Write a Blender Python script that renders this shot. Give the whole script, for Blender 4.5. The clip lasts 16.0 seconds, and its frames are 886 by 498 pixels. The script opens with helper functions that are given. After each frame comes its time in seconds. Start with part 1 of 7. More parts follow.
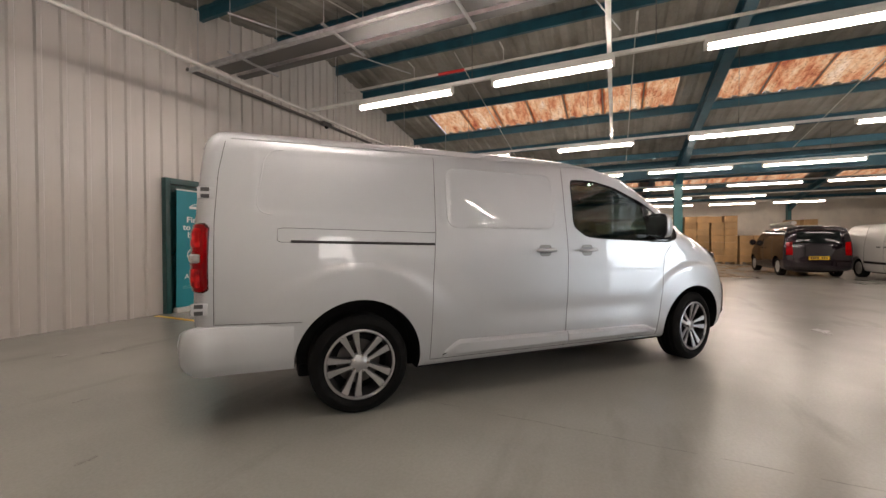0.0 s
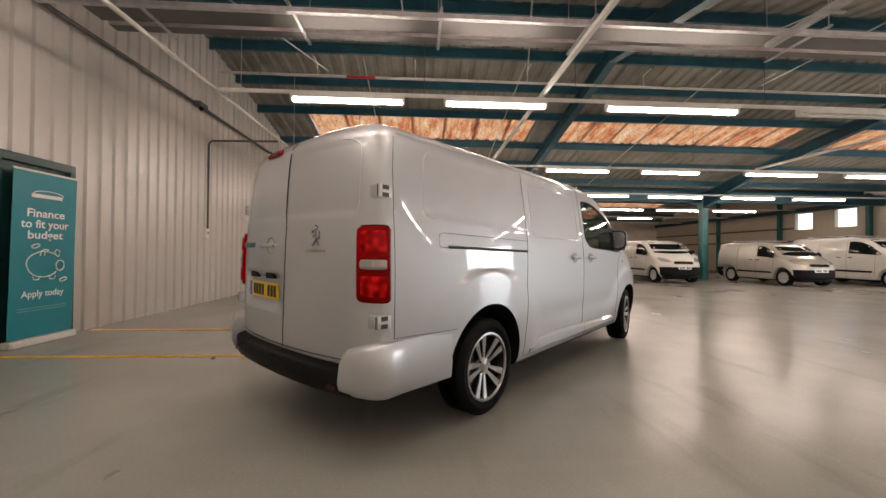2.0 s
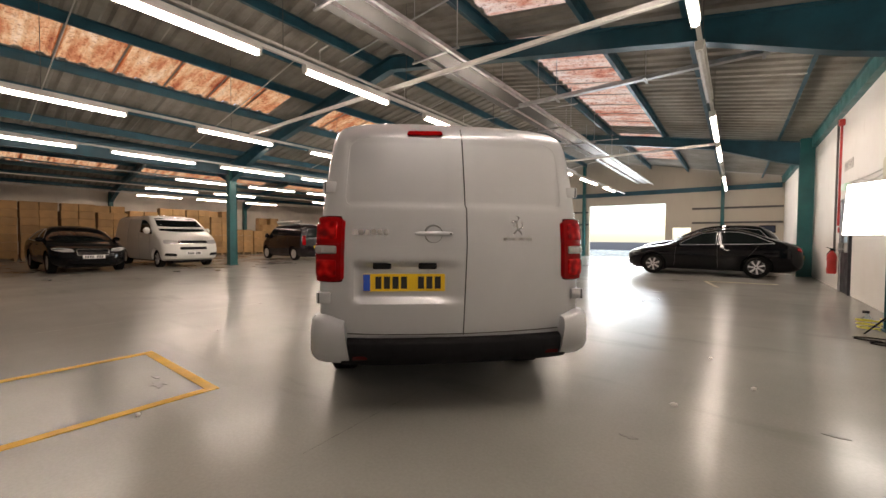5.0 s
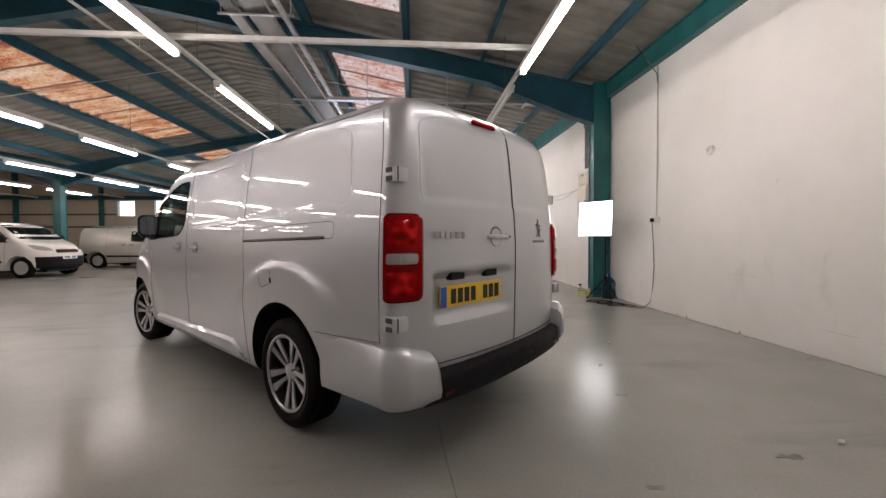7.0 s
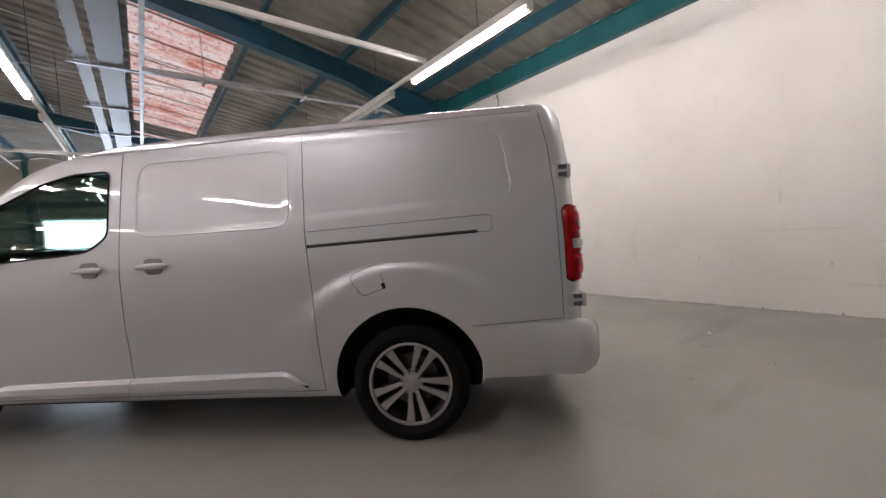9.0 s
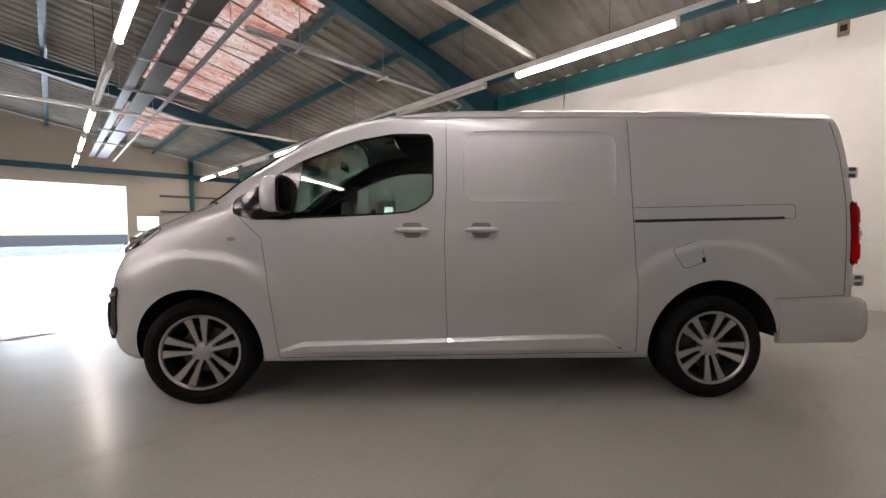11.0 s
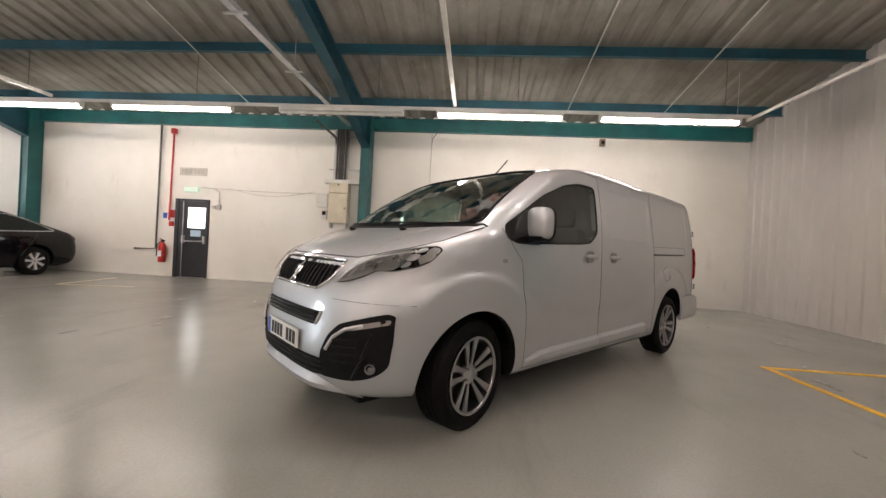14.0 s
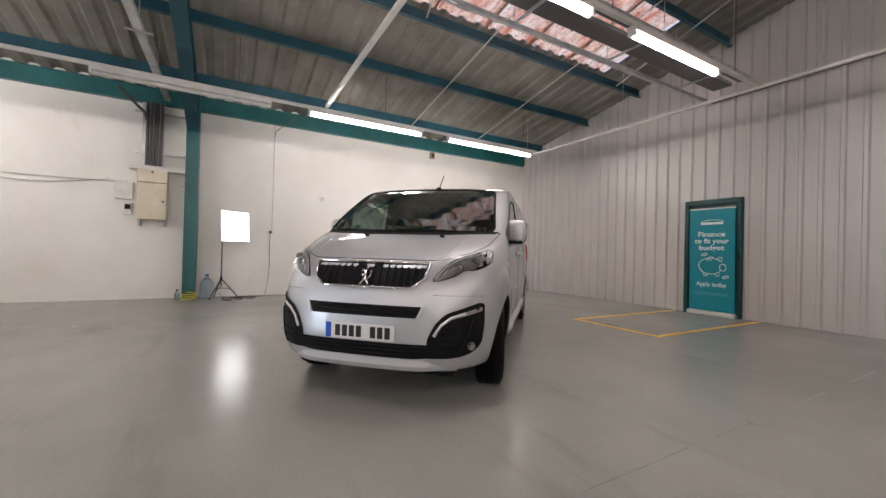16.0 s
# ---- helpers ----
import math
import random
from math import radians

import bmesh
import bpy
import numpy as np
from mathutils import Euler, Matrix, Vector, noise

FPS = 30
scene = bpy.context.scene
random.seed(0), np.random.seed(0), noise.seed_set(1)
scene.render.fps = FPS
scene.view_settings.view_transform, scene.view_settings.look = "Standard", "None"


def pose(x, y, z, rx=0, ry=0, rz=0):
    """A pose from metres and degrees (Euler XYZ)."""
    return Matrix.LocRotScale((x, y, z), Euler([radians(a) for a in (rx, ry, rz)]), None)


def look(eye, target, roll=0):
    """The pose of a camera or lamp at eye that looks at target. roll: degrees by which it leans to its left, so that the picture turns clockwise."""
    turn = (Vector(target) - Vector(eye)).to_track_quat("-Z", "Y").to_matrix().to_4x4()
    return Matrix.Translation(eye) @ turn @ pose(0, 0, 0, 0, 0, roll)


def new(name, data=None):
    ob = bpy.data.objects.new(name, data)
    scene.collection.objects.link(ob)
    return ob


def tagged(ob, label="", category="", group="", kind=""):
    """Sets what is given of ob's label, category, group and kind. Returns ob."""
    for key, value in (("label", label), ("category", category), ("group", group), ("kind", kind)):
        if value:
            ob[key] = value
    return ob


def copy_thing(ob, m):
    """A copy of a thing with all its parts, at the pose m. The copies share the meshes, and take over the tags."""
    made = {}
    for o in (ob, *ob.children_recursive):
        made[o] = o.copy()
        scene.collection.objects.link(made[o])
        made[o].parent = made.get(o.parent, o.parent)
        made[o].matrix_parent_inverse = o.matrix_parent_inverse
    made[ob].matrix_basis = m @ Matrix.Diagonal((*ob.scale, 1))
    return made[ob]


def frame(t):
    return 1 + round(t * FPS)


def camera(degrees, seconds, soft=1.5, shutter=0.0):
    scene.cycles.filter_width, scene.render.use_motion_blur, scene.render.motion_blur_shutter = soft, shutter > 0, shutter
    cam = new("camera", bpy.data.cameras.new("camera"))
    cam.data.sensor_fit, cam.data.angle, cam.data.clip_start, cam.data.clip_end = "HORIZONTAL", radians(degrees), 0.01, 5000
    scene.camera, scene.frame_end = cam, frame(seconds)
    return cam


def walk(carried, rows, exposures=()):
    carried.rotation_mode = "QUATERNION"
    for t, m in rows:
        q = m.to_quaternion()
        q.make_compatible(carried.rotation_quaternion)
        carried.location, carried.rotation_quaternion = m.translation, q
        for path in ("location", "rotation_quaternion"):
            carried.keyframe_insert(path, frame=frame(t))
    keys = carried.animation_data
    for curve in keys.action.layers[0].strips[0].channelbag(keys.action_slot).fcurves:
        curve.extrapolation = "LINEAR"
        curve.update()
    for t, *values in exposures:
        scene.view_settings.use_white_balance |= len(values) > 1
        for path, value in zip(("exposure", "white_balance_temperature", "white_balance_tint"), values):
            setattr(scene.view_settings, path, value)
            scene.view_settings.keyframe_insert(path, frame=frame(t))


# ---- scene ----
cam = camera(98.2, 16.0)

PATH = [
    (0, (-1.28, 6.826, 1.157), (-3.105, 6.01, 1.128), -0.1),
    (0.5, (-1.031, 6.359, 1.121), (-2.937, 5.753, 1.098), 0.3),
    (1, (-0.852, 5.857, 1.112), (-2.813, 5.466, 1.11), 0.8),
    (1.5, (-0.741, 5.306, 1.118), (-2.735, 5.16, 1.125), 1.0),
    (2, (-0.727, 4.775, 1.133), (-2.724, 4.888, 1.154), 0.5),
    (2.5, (-0.778, 4.201, 1.138), (-2.744, 4.563, 1.157), -0.0),
    (3, (-0.81, 3.657, 1.14), (-2.711, 4.279, 1.13), -0.4),
    (3.2, (-0.872, 3.44, 1.112), (-2.736, 4.165, 1.093), -0.4),
    (5.3, (-2.167, 1.728, 1.162), (-3.205, 3.437, 1.1), 0.6),
    (5.5, (-2.37, 1.667, 1.167), (-3.284, 3.445, 1.108), 0.8),
    (6, (-2.87, 1.51, 1.158), (-3.464, 3.419, 1.131), 0.7),
    (6.5, (-3.383, 1.505, 1.156), (-3.599, 3.493, 1.127), 0.6),
    (7, (-3.881, 1.545, 1.162), (-3.733, 3.538, 1.108), -0.3),
    (7.5, (-4.359, 1.578, 1.169), (-3.86, 3.514, 1.103), -1.7),
    (8, (-4.851, 1.702, 1.182), (-4.03, 3.524, 1.095), -3.1),
    (8.5, (-5.345, 1.855, 1.174), (-4.281, 3.546, 1.104), -3.9),
    (9, (-5.813, 2.129, 1.164), (-4.582, 3.704, 1.09), -4.1),
    (9.5, (-6.308, 2.416, 1.132), (-4.99, 3.918, 1.051), -3.7),
    (10, (-6.767, 2.768, 1.106), (-5.419, 4.241, 0.999), -2.6),
    (10.2, (-6.95, 2.915, 1.123), (-5.6, 4.387, 1.014), -2.1),
    (12.3, (-8.563, 4.577, 1.075), (-6.864, 5.631, 1.017), 2.9),
    (12.5, (-8.681, 4.775, 1.104), (-6.932, 5.744, 1.058), 3.0),
    (13, (-8.975, 5.256, 1.114), (-7.107, 5.971, 1.086), 3.2),
    (13.5, (-9.179, 5.769, 1.12), (-7.227, 6.202, 1.106), 3.3),
    (14, (-9.393, 6.292, 1.114), (-7.399, 6.444, 1.106), 3.0),
    (14.5, (-9.53, 6.833, 1.104), (-7.537, 6.666, 1.094), 2.2),
    (15, (-9.639, 7.344, 1.098), (-7.696, 6.872, 1.116), 1.2),
    (15.5, (-9.669, 7.815, 1.097), (-7.818, 7.057, 1.113), 1.1),
    (16, (-9.619, 8.3, 1.097), (-7.875, 7.321, 1.111), 1.5),
]
walk(cam, [(t, look(e, g, r)) for t, e, g, r in PATH], [(0.0, 0.15, 6900, 14), (3.0, 0.15, 7500, 17), (5.5, 0.16, 7100, 15), (7.5, 0.04, 6300, 15), (9.5, 0.2, 6250, 16), (12.5, 0.2, 6950, 15), (13.5, 0.28, 6900, 13), (14.5, 0.26, 6700, 12), (16.0, 0.20, 6300, 13)])

# ---- light ----
world = bpy.data.worlds.new("sky_world")
scene.world = world
world.use_nodes = True
_wn = world.node_tree.nodes
_sky = _wn.new("ShaderNodeTexSky")
_sky.sky_type = "NISHITA"
_sky.sun_disc = False
_sky.sun_elevation = radians(52)
_sky.sun_rotation = radians(200)
world.node_tree.links.new(_sky.outputs[0], _wn["Background"].inputs[0])
_wn["Background"].inputs[1].default_value = 0.3
sun = new("sun", bpy.data.lights.new("sun", "SUN"))
sun.data.energy, sun.data.angle, sun.data.color = 1.5, radians(12), (1.0, 0.95, 0.88)
sun.matrix_world = pose(0, 0, 30, 38, 0, 160)

door_light = new("door_daylight", bpy.data.lights.new("door_daylight", "AREA"))
door_light.data.shape, door_light.data.size, door_light.data.size_y = "RECTANGLE", 4.1, 3.0
door_light.data.energy, door_light.data.color = 360.0, (0.78, 0.89, 1.0)
door_light.matrix_world = pose(-7.19, 27.12, 1.58, -90, 0, 0)

TUBE = 54.0        # strength of the fluorescent tubes


# ---- materials ----
def mat(name, color, rough=0.5, metal=0.0, **more):
    m = bpy.data.materials.new(name)
    m.use_nodes = True
    b = m.node_tree.nodes["Principled BSDF"]
    b.inputs["Base Color"].default_value = (*color, 1)
    b.inputs["Roughness"].default_value = rough
    b.inputs["Metallic"].default_value = metal
    for k, v in more.items():
        b.inputs[k.replace("_", " ")].default_value = v
    return m


def nd(m, kind, **sets):
    n = m.node_tree.nodes.new(kind)
    for k, v in sets.items():
        if k in n.inputs:
            n.inputs[k].default_value = v
    return n


def ln(m, a, b):
    m.node_tree.links.new(a, b)


def coords(m, scale=(1, 1, 1)):
    t = nd(m, "ShaderNodeTexCoord")
    p = nd(m, "ShaderNodeMapping")
    p.inputs["Scale"].default_value = scale
    ln(m, t.outputs["Object"], p.inputs["Vector"])
    return p.outputs[0]


def noise_tex(m, scale, detail=4.0, rough=0.55, stretch=(1, 1, 1)):
    n = nd(m, "ShaderNodeTexNoise")
    n.inputs["Scale"].default_value = scale
    n.inputs["Detail"].default_value = detail
    n.inputs["Roughness"].default_value = rough
    ln(m, coords(m, stretch), n.inputs["Vector"])
    return n.outputs["Fac"]


def ramp(m, fac, stops):
    r = nd(m, "ShaderNodeValToRGB")
    e = r.color_ramp.elements
    while len(e) < len(stops):
        e.new(0.5)
    for el, (p, c) in zip(e, stops):
        el.position = p
        el.color = (*c, 1) if len(c) == 3 else c
    ln(m, fac, r.inputs[0])
    return r.outputs[0]


def grey(v):
    return (v, v, v)


def mix(m, a, b, fac, how="MIX"):
    x = nd(m, "ShaderNodeMix")
    x.data_type, x.blend_type = "RGBA", how
    for sock, val in ((x.inputs[0], fac), (x.inputs[6], a), (x.inputs[7], b)):
        if isinstance(val, (int, float)):
            sock.default_value = val
        elif isinstance(val, tuple):
            sock.default_value = (*val, 1)
        else:
            ln(m, val, sock)
    return x.outputs[2]


def bump(m, fac, strength=0.2, dist=0.01):
    b = nd(m, "ShaderNodeBump")
    b.inputs["Strength"].default_value = strength
    b.inputs["Distance"].default_value = dist
    ln(m, fac, b.inputs["Height"])
    ln(m, b.outputs[0], m.node_tree.nodes["Principled BSDF"].inputs["Normal"])


def setc(m, sock, name="Base Color"):
    ln(m, sock, m.node_tree.nodes["Principled BSDF"].inputs[name])


def worn(name, color, rough=0.5, metal=0.0, var=0.15, scale=3.0, bumpy=0.1, dirt=0.0, fine=40.0, **more):
    """Paint or plastic with patchy shade, fine grain and some dirt."""
    m = mat(name, color, rough, metal, **more)
    dark = tuple(c * (1 - var) for c in color)
    light = tuple(min(1, c * (1 + var)) for c in color)
    c = ramp(m, noise_tex(m, scale), [(0.3, dark), (0.7, light)])
    if dirt:
        spots = ramp(m, noise_tex(m, scale * 2.3, 6, 0.7), [(0.52, grey(0)), (0.75, grey(dirt))])
        c = mix(m, c, tuple(x * 0.35 for x in color), spots)
    setc(m, c)
    r = ramp(m, noise_tex(m, scale * 1.7), [(0.3, grey(max(0.03, rough - 0.08))), (0.7, grey(min(1, rough + 0.1)))])
    setc(m, r, "Roughness")
    if bumpy:
        bump(m, noise_tex(m, fine), bumpy, 0.004)
    return m


M = {}


def make_floor():
    """Worn grey floor paint: cloudy shade, faint tyre scuffs, fine grit and a few hairline cracks."""
    m = mat("floor_paint", (0.26, 0.26, 0.235), 0.28, 0, Specular_IOR_Level=0.36)
    big = ramp(m, noise_tex(m, 0.30, 2, 0.45), [(0.3, (0.276, 0.274, 0.248)), (0.7, (0.348, 0.345, 0.316))])
    mid = ramp(m, noise_tex(m, 1.7, 3, 0.5), [(0.3, grey(0.95)), (0.7, grey(1.05))])
    c = mix(m, big, mid, 1.0, "MULTIPLY")
    grit = ramp(m, noise_tex(m, 55.0, 2, 0.6), [(0.35, grey(0.955)), (0.65, grey(1.03))])
    c = mix(m, c, grit, 1.0, "MULTIPLY")
    scuff = ramp(m, noise_tex(m, 1.2, 4, 0.6, (0.35, 1.6, 1)), [(0.58, grey(0)), (0.80, grey(0.45))])
    c = mix(m, c, (0.12, 0.115, 0.105), scuff)
    drag = ramp(m, noise_tex(m, 2.5, 5, 0.65, (1.5, 0.12, 1)), [(0.60, grey(0)), (0.78, grey(0.30))])
    c = mix(m, c, (0.36, 0.355, 0.33), drag)
    setc(m, c)
    r = ramp(m, noise_tex(m, 0.9, 3, 0.5), [(0.30, grey(0.205)), (0.72, grey(0.262))])
    setc(m, r, "Roughness")
    bump(m, noise_tex(m, 2.4, 3, 0.5), 0.07, 0.012)
    return m


def make_white_wall():
    m = mat("white_paint_brick", (0.78, 0.76, 0.71), 0.55)
    c = ramp(m, noise_tex(m, 0.6, 6, 0.6), [(0.3, (0.74, 0.715, 0.66)), (0.65, (0.83, 0.815, 0.77))])
    smear = ramp(m, noise_tex(m, 2.0, 5, 0.65, (1, 1, 0.35)), [(0.62, grey(0)), (0.8, grey(0.45))])
    c = mix(m, c, (0.50, 0.44, 0.36), smear)
    setc(m, c)
    br = nd(m, "ShaderNodeTexBrick")
    br.inputs["Scale"].default_value = 1.0
    br.inputs["Brick Width"].default_value = 0.225
    br.inputs["Row Height"].default_value = 0.075
    br.inputs["Mortar Size"].default_value = 0.005
    br.inputs["Mortar Smooth"].default_value = 0.6
    mp = nd(m, "ShaderNodeMapping")
    mp.inputs["Rotation"].default_value = (radians(90), 0, radians(90))
    mp.vector_type = "TEXTURE"
    tc = nd(m, "ShaderNodeTexCoord")
    ln(m, tc.outputs["Object"], mp.inputs["Vector"])
    ln(m, mp.outputs[0], br.inputs["Vector"])
    h = mix(m, br.outputs["Fac"], noise_tex(m, 12, 5, 0.6), 0.55)
    inv = nd(m, "ShaderNodeInvert")
    ln(m, h, inv.inputs["Color"])
    bump(m, inv.outputs[0], 0.27, 0.006)
    return m


def make_cladding(name, color):
    m = mat(name, color, 0.36, 0.0, Coat_Weight=0.6, Coat_Roughness=0.28)
    c = ramp(m, noise_tex(m, 0.5, 5, 0.6, (1, 1, 0.4)), [(0.3, tuple(x * 0.9 for x in color)), (0.7, tuple(min(1, x * 1.06) for x in color))])
    streak = ramp(m, noise_tex(m, 3.0, 5, 0.65, (1, 1, 0.12)), [(0.58, grey(0)), (0.8, grey(0.35))])
    c = mix(m, c, tuple(x * 0.55 for x in color), streak)
    setc(m, c)
    bump(m, noise_tex(m, 6.0, 3), 0.06, 0.01)
    return m


def make_roof():
    m = mat("cement_sheet", (0.30, 0.285, 0.25), 0.8)
    c = ramp(m, noise_tex(m, 0.8, 6, 0.65), [(0.28, (0.17, 0.157, 0.132)), (0.5, (0.265, 0.252, 0.222)), (0.75, (0.365, 0.35, 0.31))])
    streak = ramp(m, noise_tex(m, 5.0, 5, 0.7, (0.15, 1, 1)), [(0.5, grey(0)), (0.8, grey(0.5))])
    c = mix(m, c, (0.12, 0.105, 0.085), streak)
    setc(m, c)
    bump(m, noise_tex(m, 30), 0.2, 0.004)
    return m


def make_skylight(name, tones):
    """Old translucent sheet, stained rust and amber by weather."""
    m = bpy.data.materials.new(name)
    m.use_nodes = True
    n = m.node_tree.nodes
    n.remove(n["Principled BSDF"])
    c = ramp(m, noise_tex(m, 2.2, 8, 0.72, (0.45, 1.6, 1)), tones)
    fl = ramp(m, noise_tex(m, 14.0, 5, 0.75), [(0.33, (0.30, 0.07, 0.03)), (0.48, (1, 1, 1))])
    c = mix(m, c, fl, 0.8, "MULTIPLY")
    t = nd(m, "ShaderNodeBsdfTranslucent")
    d = nd(m, "ShaderNodeBsdfDiffuse")
    ln(m, c, t.inputs["Color"])
    ln(m, c, d.inputs["Color"])
    x = nd(m, "ShaderNodeMixShader")
    x.inputs[0].default_value = 0.25
    ln(m, t.outputs[0], x.inputs[1])
    ln(m, d.outputs[0], x.inputs[2])
    ln(m, x.outputs[0], n["Material Output"].inputs[0])
    return m


def glow(name, color, strength):
    m = bpy.data.materials.new(name)
    m.use_nodes = True
    b = m.node_tree.nodes["Principled BSDF"]
    b.inputs["Base Color"].default_value = (0.8, 0.8, 0.8, 1)
    b.inputs["Emission Color"].default_value = (*color, 1)
    b.inputs["Emission Strength"].default_value = strength
    return m


def glass(name, color, rough=0.0, ior=1.45):
    return mat(name, color, rough, 0, Transmission_Weight=1.0, IOR=ior)


def make_silver():
    m = mat("silver_metallic_paint", (0.5, 0.5, 0.5), 0.46, 0.68, Coat_Weight=1.0, Coat_Roughness=0.015, Coat_IOR=1.5)
    fl = ramp(m, noise_tex(m, 1800.0, 1, 0.5), [(0.35, (0.49, 0.508, 0.530)), (0.7, (0.61, 0.630, 0.655))])
    setc(m, fl)
    return m


M["floor"] = make_floor()
M["white"] = make_white_wall()
M["clad"] = make_cladding("grey_cladding", (0.57, 0.535, 0.50))
M["endwall"] = make_cladding("cream_sheet_wall", (0.50, 0.445, 0.36))
M["beige"] = worn("beige_plaster", (0.72, 0.66, 0.57), 0.7, 0, 0.12, 0.7, 0.15, 0.2)
M["roof"] = make_roof()
M["sky"] = make_skylight("aged_rooflight", [(0.28, (0.36, 0.085, 0.05)), (0.40, (0.60, 0.26, 0.165)), (0.49, (0.72, 0.46, 0.33)), (0.60, (0.80, 0.64, 0.50)), (0.78, (0.86, 0.77, 0.66))])
M["sky_rust"] = make_skylight("rusted_rooflight", [(0.30, (0.30, 0.06, 0.03)), (0.43, (0.58, 0.22, 0.09)), (0.53, (0.72, 0.40, 0.19)), (0.66, (0.82, 0.58, 0.35)), (0.8, (0.90, 0.74, 0.54))])
M["teal"] = worn("teal_steel_paint", (0.008, 0.105, 0.108), 0.42, 0, 0.22, 2.0, 0.1, 0.3)
M["bluebeam"] = worn("teal_blue_steel_paint", (0.010, 0.072, 0.105), 0.45, 0, 0.25, 2.0, 0.1, 0.4)
M["yellow"] = worn("yellow_line_paint", (0.78, 0.44, 0.03), 0.5, 0, 0.12, 5.0, 0.1, 0.25)
M["tube"] = glow("fluorescent_tube", (1.0, 0.905, 0.85), TUBE)
# weaker, warmer tubes for the far rows, dimmed to darken the roof there
M["tube_dimmed"] = glow("dimmed_fluorescent_tube", (1.0, 0.88, 0.80), TUBE * 0.62)
M["soft"] = glow("softbox_cloth", (1.0, 0.98, 0.95), 6.5)
M["whitemetal"] = worn("white_enamel", (0.72, 0.71, 0.67), 0.4, 0, 0.1, 4.0, 0.05, 0.25)
M["galv"] = worn("galvanised_steel", (0.50, 0.51, 0.52), 0.38, 0.85, 0.2, 6.0, 0.1, 0.2)
M["pipe"] = worn("pale_grey_pipe_paint", (0.55, 0.53, 0.49), 0.5, 0, 0.15, 3.0, 0.05, 0.25)
M["darkpipe"] = worn("dark_steel_pipe", (0.10, 0.095, 0.09), 0.5, 0.4, 0.2, 4.0, 0.1, 0.2)
M["black"] = worn("black_plastic", (0.008, 0.008, 0.009), 0.55, 0, 0.2, 20.0, 0.15, 0, 220, Specular_IOR_Level=0.12)
M["gloss_black"] = mat("gloss_black", (0.012, 0.012, 0.013), 0.12, 0)
M["rubber"] = worn("tyre_rubber", (0.007, 0.007, 0.007), 0.72, 0, 0.2, 8.0, 0.2, 0, Specular_IOR_Level=0.1)
M["alloy"] = mat("machined_alloy", (0.44, 0.44, 0.45), 0.28, 0.9)
M["darkalloy"] = mat("dark_alloy_paint", (0.035, 0.035, 0.038), 0.3, 0.6)
M["chrome"] = mat("chrome", (0.85, 0.85, 0.85), 0.08, 1.0)
M["silver"] = make_silver()
M["traysteel"] = mat("dull_tray_steel", (0.165, 0.162, 0.158), 0.46, 1.0)
bump(M["traysteel"], noise_tex(M["traysteel"], 5.0, 3, 0.5), 0.08, 0.01)
M["badge"] = mat("chrome_badge", (0.52, 0.52, 0.53), 0.15, 1.0)
M["seam"] = mat("panel_gap", (0.07, 0.07, 0.07), 0.8)
M["red"] = worn("red_paint", (0.52, 0.03, 0.025), 0.4, 0, 0.15, 5.0, 0.05, 0.15)
M["glass"] = glass("tinted_glass", (0.36, 0.44, 0.41), 0.0, 1.5)
M["screen"] = glass("windscreen_glass", (0.50, 0.64, 0.58), 0.0, 1.9)
M["clear"] = glass("clear_lens", (0.97, 0.97, 0.97), 0.0, 1.25)


# ---- mesh helpers ----
def mesh_of(name, bm, material=None, smooth=None):
    me = bpy.data.meshes.new(name)
    if smooth is not None:
        lim = radians(smooth)
        for e in bm.edges:
            e.smooth = len(e.link_faces) == 2 and e.calc_face_angle(0) < lim
        for f in bm.faces:
            f.smooth = True
    bm.to_mesh(me)
    bm.free()
    if material is not None:
        for mm in (material if isinstance(material, (list, tuple)) else [material]):
            me.materials.append(mm)
    return me


def thing(name, bm, material, label, category, group="", kind="", m=None, smooth=None):
    ob = new(name, mesh_of(name, bm, material, smooth))
    if m is not None:
        ob.matrix_world = m
    return tagged(ob, label, category, group, kind)


def holder(name, m, label, category, group="", kind=""):
    ob = new(name)
    ob.empty_display_size = 0.1
    ob.matrix_world = m
    return tagged(ob, label, category, group, kind)


def part(name, bm, material, parent, label="", m=None, smooth=None):
    ob = new(name, bm if isinstance(bm, bpy.types.Mesh) else mesh_of(name, bm, material, smooth))
    ob.parent = parent
    if m is not None:
        ob.matrix_basis = m
    if label:
        ob["label"] = label
    return ob


def box_into(bm, x0, x1, y0, y1, z0, z1, bevel=0.0, m=None):
    r = bmesh.ops.create_cube(bm, size=1.0)
    vs = r["verts"]
    for v in vs:
        v.co = Vector((x0 + (v.co.x + 0.5) * (x1 - x0), y0 + (v.co.y + 0.5) * (y1 - y0), z0 + (v.co.z + 0.5) * (z1 - z0)))
    if bevel:
        es = list({e for v in vs for e in v.link_edges})
        r2 = bmesh.ops.bevel(bm, geom=es, offset=bevel, segments=2, affect="EDGES", profile=0.6)
        vs = list({v for f in r2["faces"] for v in f.verts} | {v for v in vs if v.is_valid})
    if m is not None:
        bmesh.ops.transform(bm, matrix=m, verts=vs)
    return vs


def box(x0, x1, y0, y1, z0, z1, bevel=0.0):
    bm = bmesh.new()
    box_into(bm, min(x0, x1), max(x0, x1), min(y0, y1), max(y0, y1), min(z0, z1), max(z0, z1), bevel)
    return bm


